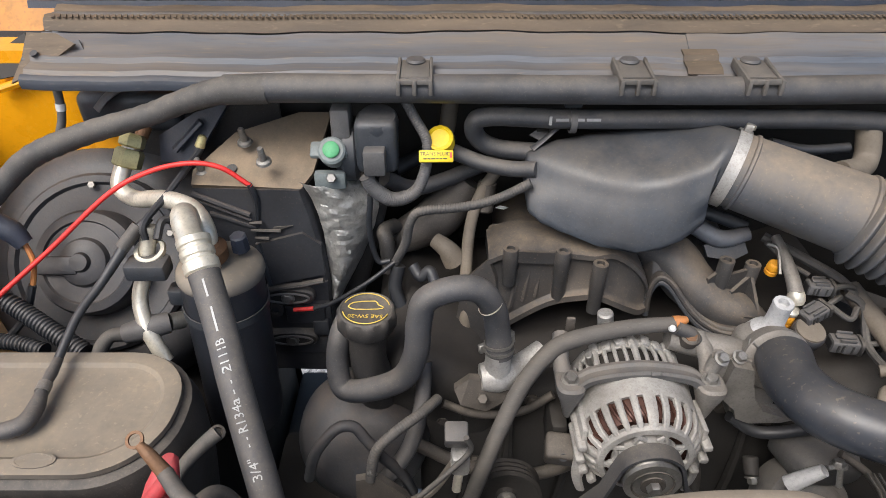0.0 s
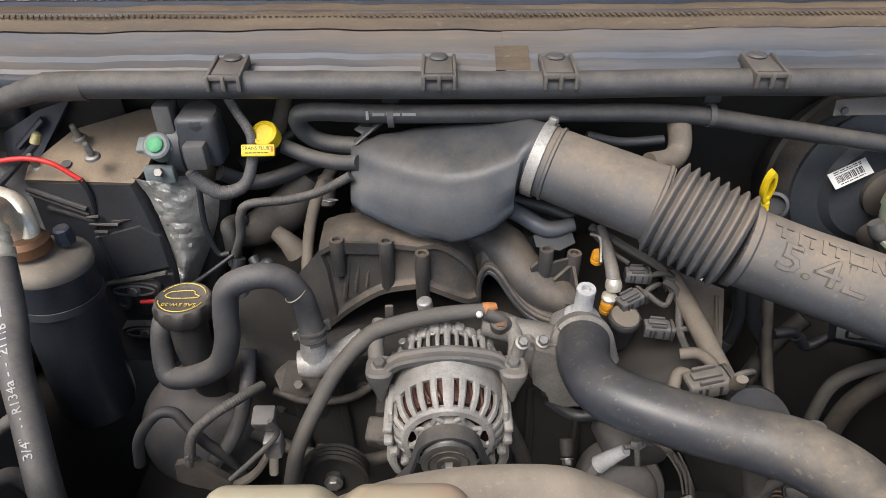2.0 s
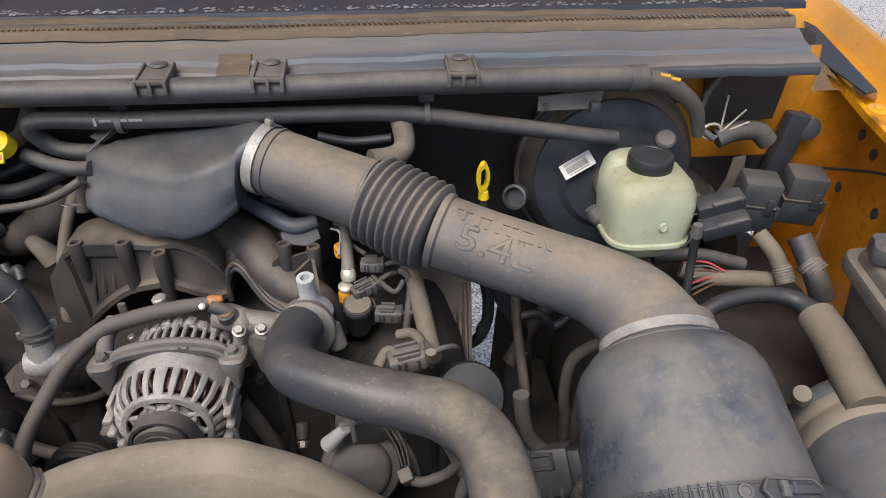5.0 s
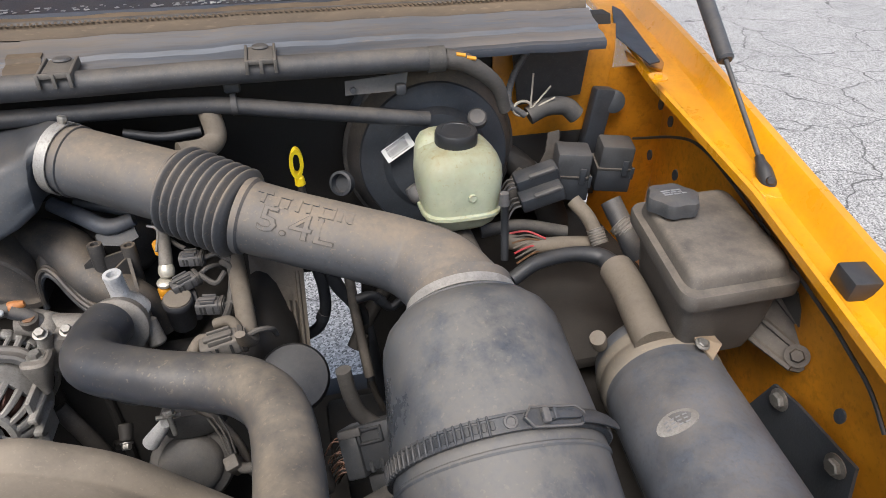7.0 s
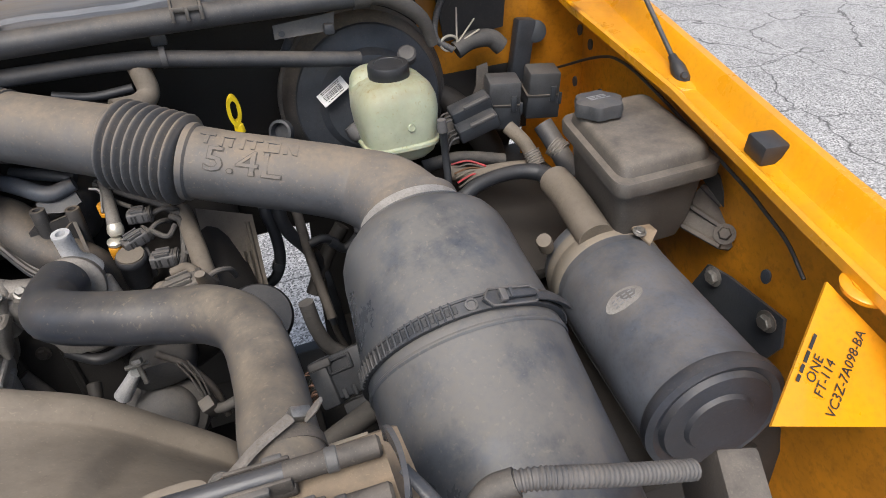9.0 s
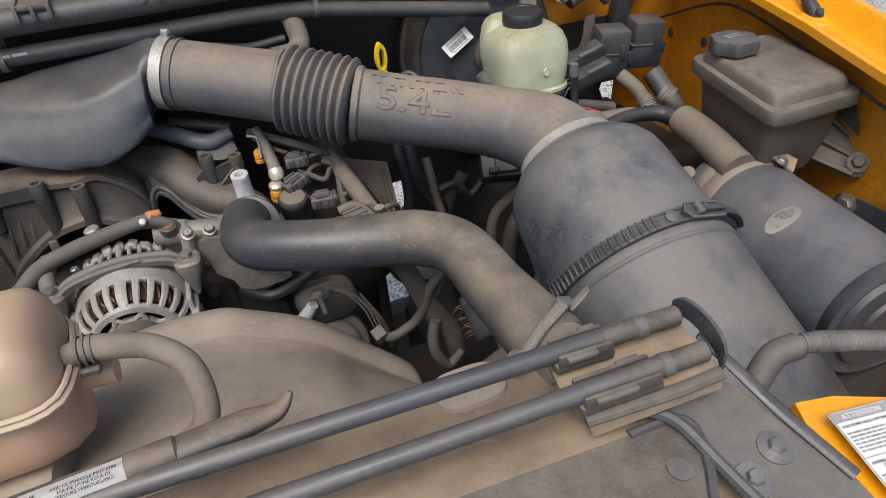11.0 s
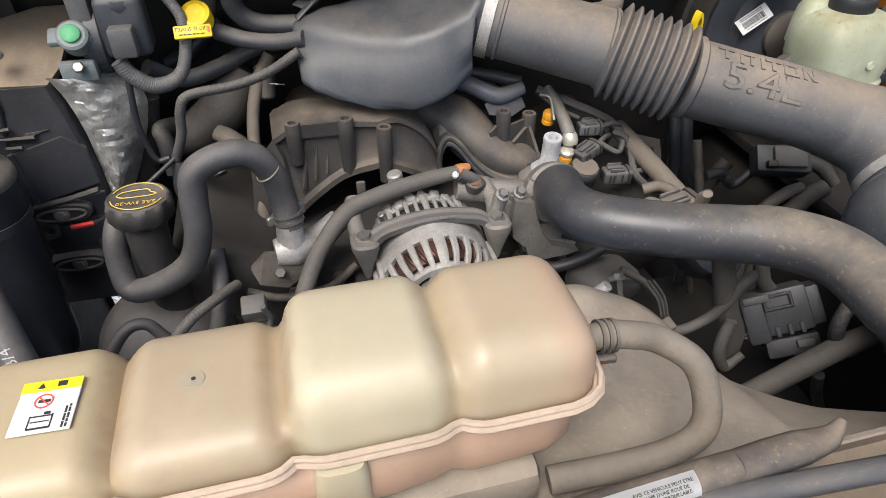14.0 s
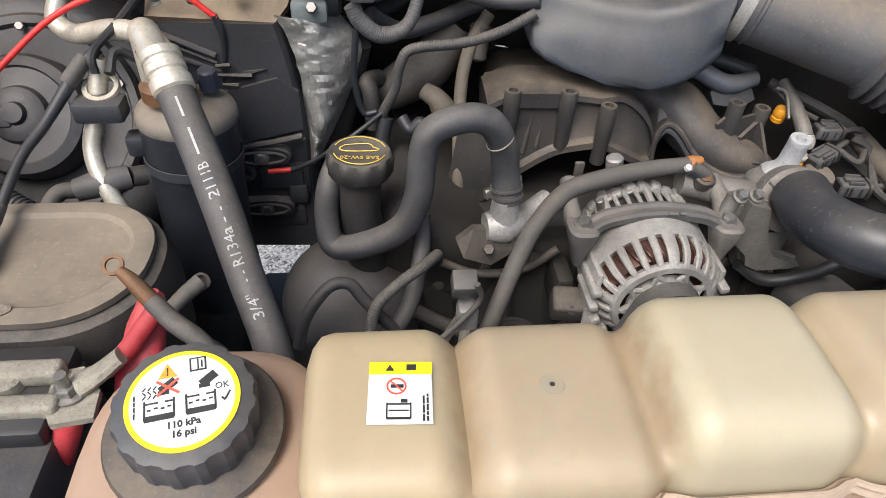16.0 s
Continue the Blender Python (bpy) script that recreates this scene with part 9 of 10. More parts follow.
# ---------------------------------------------------------------- fan shroud
shroud = thing("fan_shroud", (0.26, 0.2, 0.9), "dusty tan radiator fan shroud with a round opening", "fan shroud")
ARC = [Vector(p) for p in [(-0.02, 0.30, 1.00), (0.05, 0.30, 1.09), (0.13, 0.30, 1.148), (0.21, 0.30, 1.174)] + [(0.293, 0.3, 1.176), (0.332, 0.3, 1.16), (0.381, 0.3, 1.129), (0.43, 0.3, 1.077), (0.484, 0.3, 1.013)] + [(0.475, 0.30, 0.99), (0.50, 0.30, 0.90)]]
ARC = spline(ARC, 6)
loops = []
for i, p in enumerate(ARC):
    f = i / (len(ARC) - 1)
    q = Vector((-0.10 + 0.72 * f, 0.10, 1.194 - 0.12 * max(0.0, f - 0.72)))
    crown = 0.012 if p.z > 1.10 else 0.003
    row = [p + Vector((0, 0.016, -0.05)), p + Vector((0, 0.018, -0.010)), p + Vector((0, 0.012, -0.001)), p + Vector((0, 0.0, 0.001)), p + Vector((0, -0.014, -0.002)), p + Vector((0, -0.018, -0.009))]
    a = p + Vector((0, -0.022, -0.010))
    for k in range(9):
        t = k / 8
        v = a.lerp(q, t)
        v.z += crown * math.sin(math.pi * t)
        row.append(v)
    low = [v + Vector((0, 0, -0.004)) for v in reversed(row[1:])]
    loops.append(row + low)
part("shell", rings(B(), loops), M_SHROUD, shroud, angle=50)
part("mount_boss", rings(B(), [oval((0.462, 0.081, 1.205)[:2] + (z,), a, b, 3.2, 28, ax="z") for z, a, b in ((1.17, 0.030, 0.022), (1.205, 0.029, 0.021), (1.214, 0.026, 0.018), (1.217, 0.018, 0.012))]), M_SHROUD, shroud)
part("upper_lip", tube(B(), [(-0.20, 0.10, 1.196), (0.10, 0.098, 1.2), (0.60, 0.098, 1.196)], 0.005, 8), M_SHROUD, shroud)

# ---------------------------------------------------------------- coolant tank
tank = thing("coolant_tank", (0.06, 0.155, 1.19), "yellowed translucent coolant tank with four bulges", "coolant tank")


def lobe(x):
    """Shrink towards the waists between the bulges: 0 on a crest, 1 in a waist."""
    d = min(abs(x - w) for w in (-0.0275, 0.0545, 0.1370))
    return max(0.0, 1 - d / 0.016) ** 1.8


def tank_ring(x, low=False):
    end = 1.0
    if x < -0.085:
        end = math.sqrt(max(0.0, 1 - ((-0.085 - x) / 0.0135) ** 2.6))
    if x > 0.196:
        end = math.sqrt(max(0.0, 1 - ((x - 0.196) / 0.0230) ** 2.4))
    w = lobe(x)
    t = min(1.0, max(0.0, (x - 0.048) / 0.013))
    t = t * t * (3 - 2 * t)
    top = 1.3085 + 0.0185 * t
    back = 0.201 + 0.001 * t
    frontw = 0.112 + 0.003 * t
    cz = 1.283
    hz = (top - cz - 0.012 * w) * (0.25 + 0.75 * end)
    cy, hy = (back + frontw) / 2, (back - frontw) / 2 * (1 - 0.12 * w) * (0.45 + 0.55 * end)
    return [Vector((x, cy + v.y, cz + max(v.z, -0.004) if not low else cz + v.z)) for v in oval((0, 0, 0), hy, hz if not low else 0.046 * (0.3 + 0.7 * end), 4.2, 44)]


XS = [-0.0985, -0.0975, -0.095, -0.091, -0.085] + [-0.085 + 0.281 * k / 98 for k in range(1, 98)] + [0.196, 0.201, 0.206, 0.210, 0.2135, 0.2165, 0.2183, 0.219]
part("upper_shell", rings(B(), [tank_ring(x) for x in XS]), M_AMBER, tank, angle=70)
LS = [(-0.094, 0.04), (-0.085, 0.046), (0.0, 0.05), (0.10, 0.05), (0.125, 0.046), (0.135, 0.042), (0.145, 0.046), (0.19, 0.044), (0.206, 0.036), (0.214, 0.02)]
part("lower_shell", rings(B(), [oval((x, 0.160, 1.254), h, 0.030, 3.0, 32) for x, h in LS]), M_PINK, tank, "coolant-stained pink lower half", angle=60)
bm = B()
P = []
for k in range(60):
    x = -0.097 + 0.296 * k / 59
    w = lobe(x)
    P.append((x, 0.1085 + 0.003 * min(1.0, max(0.0, (x - 0.048) / 0.013)) + 0.006 * w, 1.2815))
P += [(0.208, 0.1135, 1.282), (0.2155, 0.118, 1.283), (0.2195, 0.126, 1.284), (0.2215, 0.14, 1.284), (0.2215, 0.17, 1.284), (0.2195, 0.188, 1.284), (0.212, 0.199, 1.284)]
tube(bm, P, 0.0036, 8, step=1, flat=0.8)
tube(bm, [Vector(p) + Vector((0, -0.001, 0.0045)) for p in P], 0.0018, 6, step=1)
part("weld_seam", bm, M_SEAM, tank)
part("mounting_leg", rings(B(), [oval((0.075, 0.112, z), hx, 0.007, 3.2, 20, ax="z") for z, hx in ((1.20, 0.0150), (1.24, 0.0145), (1.270, 0.0140), (1.279, 0.012))]), M_AMBER, tank, "pale moulded mounting leg")
bm = B()
loops = []
for z, hx, hy in ((1.19, 0.052, 0.056), (1.24, 0.057, 0.062), (1.262, 0.058, 0.063), (1.272, 0.054, 0.059), (1.276, 0.046, 0.050), (1.277, 0.03, 0.03)):
    loops.append(oval((-0.144, 0.155, z), hx, hy, 2.8, 36, ax="z"))
part("filler_shoulder", rings(bm, loops), M_PINK, tank, "pinkish filler end", angle=60)
CC = Vector((-0.1435, 0.155, 1.313))
cd = Vector((0.05, -0.16, 1)).normalized()
part("dust_flange", lathe(B(), aim(CC, cd) @ Matrix.Diagonal((0.80, 0.80, 1, 1)), [(0.030, -0.040), (0.034, -0.036), (0.047, -0.031), (0.0485, -0.028), (0.047, -0.0255), (0.036, -0.023), (0.030, -0.020)], 48), M_MANI, tank)
bm = B()
loops = []
m = aim(CC, cd) @ Matrix.Diagonal((0.84, 0.84, 1, 1))
for r, h in ((0.030, -0.023), (0.0332, -0.021), (0.0335, -0.005), (0.0325, -0.0015), (0.029, 0.0), (0.002, 0.0)):
    loops.append([m @ Vector((r * (1 + (0.035 if k % 6 in (0, 1, 2) else 0) * (-0.022 < h < -0.001)) * math.cos(2 * math.pi * k / 96), r * (1 + (0.035 if k % 6 in (0, 1, 2) else 0) * (-0.022 < h < -0.001)) * math.sin(2 * math.pi * k / 96), h)) for k in range(96)])
cap = part("pressure_cap", rings(bm, loops), M_COVER, tank, "slate ribbed pressure cap with a round label", angle=30)
xx = Vector((1, 0.20, 0))
xx = (xx - cd * xx.dot(cd)).normalized()
yy = cd.cross(xx)
mc_ = Matrix(((xx.x, yy.x, cd.x, CC.x), (xx.y, yy.y, cd.y, CC.y), (xx.z, yy.z, cd.z, CC.z), (0, 0, 0, 1))) @ Matrix.Translation((0, 0, 0.0003)) @ Matrix.Diagonal((0.86, 0.86, 1, 1))


def at(x, y, z=0.0):
    return mc_ @ Matrix.Translation((x, y, z))


lab = part("label_ring", lathe(B(), at(0, 0), [(0.0262, 0), (0.0262, 0.0004), (0.001, 0.0004)], 56), M_LABELY, cap, "yellow rimmed label")
part("label_disc", lathe(B(), at(0, 0, 0.0003), [(0.0238, 0), (0.0238, 0.0003), (0.001, 0.0003)], 56), M_WHITE, lab)
words("label_print", "110 kPa\n16 psi", 0.0047, at(0.0, -0.0148, 0.0007), M_INK, lab, 0.0001, bold=0.00014)
words("label_print", "OK", 0.0045, at(0.0180, 0.0035, 0.0007), M_INK, lab, 0.0001)
bm = B()
for sx in (-0.0105, 0.008):
    for x, y, w, h in ((-0.0065, 0.0, 0.0009, 0.010), (0.0065, 0.0, 0.0009, 0.010), (0.0, -0.0042, 0.013, 0.0030), (-0.0035, 0.0035, 0.006, 0.0008), (0.0045, 0.0035, 0.004, 0.0008)):
        box(bm, at(sx + x, -0.003 + y, 0.0007), (w, h, 0.0002), 0)
    for k in range(4):
        box(bm, at(sx - 0.0045 + 0.003 * k, -0.0028 + 0.0006 * (k % 2), 0.0007), (0.0017, 0.0008, 0.0002), 0)
    box(bm, at(sx + 0.002, 0.0052, 0.0007), (0.005, 0.0022, 0.0002), 0)
    box(bm, at(sx + 0.004, 0.0085, 0.0007) @ Matrix.Rotation(radians(35), 4, "Z"), (0.0085, 0.0045, 0.0002), 0.0001, 1)
for k in range(3):
    for j in range(3):
        box(bm, at(-0.0172 + 0.0024 * k, 0.004 + 0.0022 * j, 0.0007) @ Matrix.Rotation(radians(50 * (-1) ** j), 4, "Z"), (0.0022, 0.0006, 0.0002), 0)
for a, b in (((0.0175, -0.0028), (0.0188, -0.0045)), ((0.0188, -0.0045), (0.0215, 0.0))):
    c = Vector(((a[0] + b[0]) / 2, (a[1] + b[1]) / 2, 0.0007))
    box(bm, mc_ @ Matrix.Translation(c) @ Matrix.Rotation(math.atan2(b[1] - a[1], b[0] - a[0]), 4, "Z"), (math.hypot(b[0] - a[0], b[1] - a[1]), 0.0009, 0.0002), 0)
for x, y, w, h in ((0.004, 0.0175, 0.0008, 0.0075), (0.0075, 0.0175, 0.0006, 0.0068), (0.011, 0.0175, 0.0008, 0.0075), (0.0075, 0.0142, 0.007, 0.0008), (0.0075, 0.021, 0.007, 0.0006), (0.0093, 0.0175, 0.0007, 0.004)):
    box(bm, at(x, y, 0.0007), (w, h, 0.0002), 0)
box(bm, at(-0.0065, 0.0165, 0.0010), (0.0007, 0.003, 0.0002), 0)
box(bm, at(-0.0065, 0.0142, 0.0010), (0.0007, 0.0008, 0.0002), 0)
bars(bm, at(-0.0215, 0.0, 0.0007) @ Matrix.Rotation(radians(90), 4, "Z"), 1, 0.012, 0.0010, 0.0002, 9)
part("label_symbol", bm, M_INK, lab)
bm = B()
slab(bm, [(-0.0043, -0.0035), (0.0043, -0.0035), (0.0, 0.0042)], 0.0003, at(-0.0065, 0.0162, 0.0009))
part("warning_triangle", bm, M_INKO, lab)
bm = B()
for a in (38, -38):
    box(bm, at(-0.0065, 0.0075, 0.0010) @ Matrix.Rotation(radians(a), 4, "Z"), (0.0125, 0.0012, 0.0002), 0)
part("red_cross", bm, M_INKR, lab)

# sticker on the first bulge
SL = [Vector(p) for p in ((-0.07, 0.173, 1.31), (-0.039, 0.171, 1.31), (-0.041, 0.139, 1.31), (-0.071, 0.14, 1.31))]
sc = sum(SL, Vector()) / 4
xx = ((SL[1] - SL[0]) + (SL[2] - SL[3])).normalized()
yy = ((SL[0] - SL[3]) + (SL[1] - SL[2]))
yy = (yy - xx * yy.dot(xx)).normalized()
zz = xx.cross(yy)
W, H = 0.88 * (SL[1] - SL[0]).length, 0.95 * (SL[0] - SL[3]).length
ms = Matrix(((xx.x, yy.x, zz.x, sc.x), (xx.y, yy.y, zz.y, sc.y), (xx.z, yy.z, zz.z, sc.z), (0, 0, 0, 1)))
sk = thing("warning_sticker", sc, "white and yellow warning sticker on the coolant tank", "sticker")
part("paper", box(B(), ms, (W, H, 0.0008), 0.0003, 1), M_WHITE, sk)
part("yellow_header", box(B(), ms @ Matrix.Translation((0, H * 0.395, 0.0004)), (W, H * 0.21, 0.0006), 0), M_LABELY, sk)
bm = B()
slab(bm, [(-0.0018, -0.0014), (0.0018, -0.0014), (0, 0.0018)], 0.0003, ms @ Matrix.Translation((-W * 0.17, H * 0.39, 0.0010)))
box(bm, ms @ Matrix.Translation((W * 0.17, H * 0.40, 0.0009)), (0.0042, 0.003, 0.0003), 0)
for x, y, w, h in ((-0.20, -0.30, 0.02, 0.24), (0.16, -0.30, 0.02, 0.24), (-0.02, -0.42, 0.36, 0.03), (-0.02, -0.20, 0.36, 0.02), (0.06, -0.15, 0.10, 0.05), (-0.02, -0.30, 0.30, 0.015)):
    box(bm, ms @ Matrix.Translation((x * W, y * H, 0.0006)), (w * W, h * H, 0.0003), 0)
bars(bm, ms @ Matrix.Translation((W * 0.36, -H * 0.25, 0.0006)) @ Matrix.Rotation(radians(90), 4, "Z"), 2, H * 0.42, 0.0011, 0.0003, 12)
box(bm, ms @ Matrix.Translation((-W * 0.05, H * 0.09, 0.0006)), (W * 0.20, H * 0.05, 0.0003), 0)
part("printed_symbol", bm, M_INK, sk)
bm = B()
band(bm, ms @ Matrix.Translation((-W * 0.06, H * 0.09, 0.0006)), 0.0036, 0.0003, 0.0007, 24)
box(bm, ms @ Matrix.Translation((-W * 0.06, H * 0.09, 0.0007)) @ Matrix.Rotation(radians(-45), 4, "Z"), (0.0072, 0.0006, 0.0003), 0)
part("red_circle", bm, M_INKR, sk)
part("vent_dimple", lathe(B(), Matrix.Translation((0.011, 0.157, 1.3082)), [(0.006, 0), (0.0055, 0.0006), (0.0012, 0.0007), (0.001, 0.0002)], 18), M_AMBER, tank)
part("vent_hole", lathe(B(), Matrix.Translation((0.011, 0.157, 1.3087)), [(0.0012, 0), (0.0012, 0.0004), (0.0002, 0.0004)], 10), M_INK, tank)
part("outlet", tube(B(), [(0.220, 0.160, 1.262), (0.240, 0.158, 1.262)], 0.009, 12), M_PINK, tank)
part("foot_tab", box(B(), pose(0.062, 0.098, 1.245, 20, 0, 0), (0.035, 0.008, 0.05), 0.003), M_AMBER, tank)
part("under_box", box(B(), (0.06, 0.15, 1.20), (0.26, 0.08, 0.05), 0.01), M_SHROUD, tank)

oh = thing("overflow_hose", (0.28, 0.14, 1.2), "dusty grey overflow hose looping to the coolant tank", "hose")
part("hose", tube(B(), [(0.216, 0.148, 1.290), (0.231, 0.1475, 1.2925), (0.246, 0.146, 1.2905), (0.268, 0.1455, 1.281), (0.286, 0.131, 1.271), (0.2905, 0.117, 1.251), (0.286, 0.109, 1.236), (0.270, 0.107, 1.225), (0.240, 0.110, 1.216), (0.194, 0.115, 1.21)], [0.0070, 0.0084, 0.0084, 0.0084, 0.0084, 0.0084, 0.0084, 0.0084, 0.0086, 0.0088], 20, step=10), M_TAN, oh)
bm = B()
m = aim((0.228, 0.1475, 1.292), (1, -0.05, -0.05))
for k in range(3):
    band(bm, m @ Matrix.Translation((0, 0, 0.004 * k)), 0.0086, 0.0020, 0.0014)
box(bm, m @ Matrix.Translation((-0.006, -0.011, 0.004)), (0.008, 0.005, 0.012), 0.001, 1)
part("spring_clamp", bm, M_BRKT, oh)

# ---------------------------------------------------------------- jack handle and hood rods on the support
jh = thing("jack_handle", (0.25, 0.065, 1.24), "black jack handle with a white printed sticker", "jack handle")
J1, J0 = Vector((0.339, 0.073, 1.261)), Vector((0.147, 0.064, 1.262))
J0 = Vector((0.10, 0.060, 1.262))
dj = (J1 - J0).normalized()
part("tube", rod(B(), J0, J0 + dj * 0.175, 0.0095, bevel=0.002), M_JACK, jh)
part("flattened_blade", tube(B(), [J0 + dj * 0.170, J0 + dj * 0.195, J0 + dj * 0.215, J1 + Vector((-0.006, 0, 0.001)), J1 + Vector((0.004, 0.004, 0.008))], [0.0095, 0.0102, 0.0100, 0.007, 0.0025], 14, flat=0.75), M_JACK, jh)
u = Vector((0, -0.55, 0.85))
u = (u - dj * u.dot(dj)).normalized()
sd = u.cross(dj)
bm = B()


def on_bar(co, s0, r=0.0098):
    an = co.y / r
    return J0 + dj * (s0 + co.x) + (u * math.cos(an) + sd * math.sin(an)) * (r + co.z)


grid = [[bm.verts.new(on_bar(Vector((0.079 * (i / 10 - 0.5), 0.0135 * (j / 8 - 0.5), 0.0)), 0.107)) for j in range(9)] for i in range(11)]
for a, b in zip(grid, grid[1:]):
    for k in range(8):
        bm.faces.new((a[k], a[k + 1], b[k + 1], b[k]))
bmesh.ops.solidify(bm, geom=bm.faces[:], thickness=0.0004)
stk = part("sticker", bm, M_WHITE, jh, "white printed sticker")
for x, txt in ((-0.019, "NOTICE: VEHICLE MAY BE\nEQUIPPED WITH A SPARE TIRE\nIF SO, KEY IS LOCATED"), (0.0195, "AVIS: CE VEHICULE PEUT ETRE\nEQUIPE D'UNE ROUE DE\nSECOURS VERROUILLABLE.")):
    words("sticker_print", txt, 0.0025, None, M_INK, stk, 0.0001, wrap=lambda co, x=x: on_bar(Vector((co.x + x, co.y, co.z + 0.0004)), 0.107))

RODS = ((Vector((0.05, 0.073, 1.254)), Vector((0.597, 0.032, 1.2640)), 0.0068), (Vector((0.22, 0.036, 1.236)), Vector((0.595, 0.001, 1.2590)), 0.0068))
for a, b, r in RODS:
    c = thing("hood_prop_rod", a, "long black steel rod clipped to the radiator support", "rod", "support rods")
    d = (b - a).normalized()
    part("rod", rod(B(), a, b - d * 0.05, r, bevel=0.002), M_ROD, c)
    part("worn_end", rod(B(), b - d * 0.060, b, r * 1.04, bevel=0.002), M_BRKT, c)
    part("end_collar", rod(B(), b - d * 0.034, b - d * 0.026, r * 1.16, bevel=0.001), M_PLATE, c)
ub = thing("rod_bracket", (0.58, 0.02, 1.2), "dusty steel end bracket that holds the two rods", "bracket")
EP = [Vector(p) for p in [(0.600, 0.042, 1.268), (0.602, 0.034, 1.2735), (0.603, 0.018, 1.2740), (0.601, 0.000, 1.2710), (0.598, -0.010, 1.2650), (0.595, -0.013, 1.2520)]]
loops = []
for p in spline(EP, 5):
    loops.append([p, p + Vector((0.0035, 0.001, -0.0005)), p + Vector((0.0045, 0.002, -0.016)), p + Vector((0.001, 0.002, -0.016))])
part("end_plate", rings(B(), loops), M_ROD, ub, "curved dark end flange")
part("saddle", sheet(B(), [(0.505, 0.046, 1.2500), (0.599, 0.038, 1.2570), (0.598, -0.008, 1.2490), (0.508, 0.004, 1.2360), (0.502, 0.020, 1.2420)], 0.006), M_SUPPORT, ub)
part("front_lip", tube(B(), [(0.507, 0.002, 1.236), (0.535, -0.003, 1.240), (0.570, -0.009, 1.245), (0.597, -0.012, 1.250)], 0.0050, 8, flat=0.8), M_BRKT, ub)
part("side_flange", sheet(B(), [(0.507, 0.001, 1.237), (0.597, -0.012, 1.250), (0.597, -0.015, 1.238), (0.511, -0.003, 1.224)], 0.003), M_SUPPORT, ub)
for (a, b, r), x0, x1 in ((RODS[0], 0.503, 0.545), (RODS[1], 0.503, 0.560)):
    f0, f1 = (x0 - a.x) / (b.x - a.x), (x1 - a.x) / (b.x - a.x)
    q, d = a.lerp(b, (f0 + f1) / 2), (b - a).normalized()
    sd = d.cross(Vector((0, 0, 1))).normalized()
    up = sd.cross(d)
    mk = Matrix.Translation(q) @ Matrix(((d.x, -sd.x, up.x, 0), (d.y, -sd.y, up.y, 0), (d.z, -sd.z, up.z, 0), (0, 0, 0, 1)))
    L = x1 - x0
    part("clip_base", box(B(), mk @ Matrix.Translation((0, 0, -0.0075)), (L, 0.019, 0.008), 0.002), M_BRKT, ub)
    for sy in (-1, 1):
        part("clip_jaw", box(B(), mk @ Matrix.Translation((0, sy * 0.0082, -0.001)), (L * 0.92, 0.0030, 0.011), 0.0012), M_BRKT, ub)
    part("clip_tongue", box(B(), mk @ Matrix.Translation((-L * 0.1, -0.011, 0.002)), (L * 0.5, 0.005, 0.004), 0.001), M_PLATE, ub)
    part("clip_tongue", box(B(), mk @ Matrix.Translation((L * 0.22, 0.010, 0.003)), (L * 0.28, 0.004, 0.004), 0.001), M_PLATE, ub)
pl = thing("corner_plate", (0.60, -0.04, 1.19), "grey steel corner plate with two bolts", "plate")
part("plate", sheet(B(), [(0.562, -0.004, 1.220), (0.572, 0.008, 1.222), (0.612, 0.010, 1.226), (0.642, -0.080, 1.208), (0.640, -0.16, 1.195), (0.59, -0.16, 1.195), (0.572, -0.060, 1.210)], 0.004), M_PLATE, pl)
part("bevel_edge", tube(B(), [(0.606, 0.020, 1.252), (0.618, 0.000, 1.237), (0.630, -0.035, 1.221), (0.642, -0.085, 1.209)], [0.004, 0.0052, 0.0055, 0.005], 10, flat=0.55), M_ROD, pl)
part("inner_rim", tube(B(), [(0.545, 0.002, 1.221), (0.556, -0.002, 1.223), (0.566, -0.018, 1.222), (0.572, -0.05, 1.215), (0.580, -0.10, 1.207)], 0.0045, 8), M_ROD, pl)
part("hole", lathe(B(), aim((0.607, 0.001, 1.2222), (0, -0.15, 1)), [(0.0065, -0.003), (0.0065, 0.0006), (0.001, 0.0006)], 16), M_BLACK, pl)
for p in ((0.611, -0.052, 1.2135), (0.584, -0.063, 1.2115)):
    part("plate_bolt", hexbolt(B(), p, (0, -0.17, 1), 0.0055, 0.006, 0.0115), M_STEEL, pl)
# conduit behind the plate
cd_ = thing("front_conduit", (0.70, 0.0, 1.2), "ribbed grey conduit crossing to the headlamp", "wiring")
part("conduit", tube(B(), [(0.640, -0.006, 1.222), (0.655, -0.004, 1.234), (0.675, -0.010, 1.240), (0.7, -0.016, 1.236), (0.738, -0.022, 1.225), (0.791, -0.025, 1.205)], 0.0075, 12, pitch=0.0035, depth=0.001), M_PLUG, cd_)
part("tape", tube(B(), [(0.636, -0.008, 1.216), (0.652, -0.004, 1.232), (0.668, -0.008, 1.239)], 0.0095, 12), M_LOOM, cd_)

# orange lamp panel with its printed label, and the header strip beside it
pan = thing("header_panel", (0.75, -0.05, 1.15), "orange header panel with a white printed label", "header panel")
PA = [Vector(p) for p in ((0.657, -0.026, 1.205), (0.681, -0.033, 1.207), (0.721, -0.052, 1.205), (0.756, -0.076, 1.2), (0.785, -0.109, 1.19), (0.749, -0.154, 1.18), (0.626, -0.106, 1.195))]
part("panel", sheet(B(), PA, 0.03), M_ORANGE, pan)
q0, q1, q3 = (Vector(p) for p in ((0.657, -0.047, 1.21), (0.701, -0.053, 1.208), (0.646, -0.09, 1.204)))
xx = (q1 - q0).normalized()
yy = (q0 - q3)
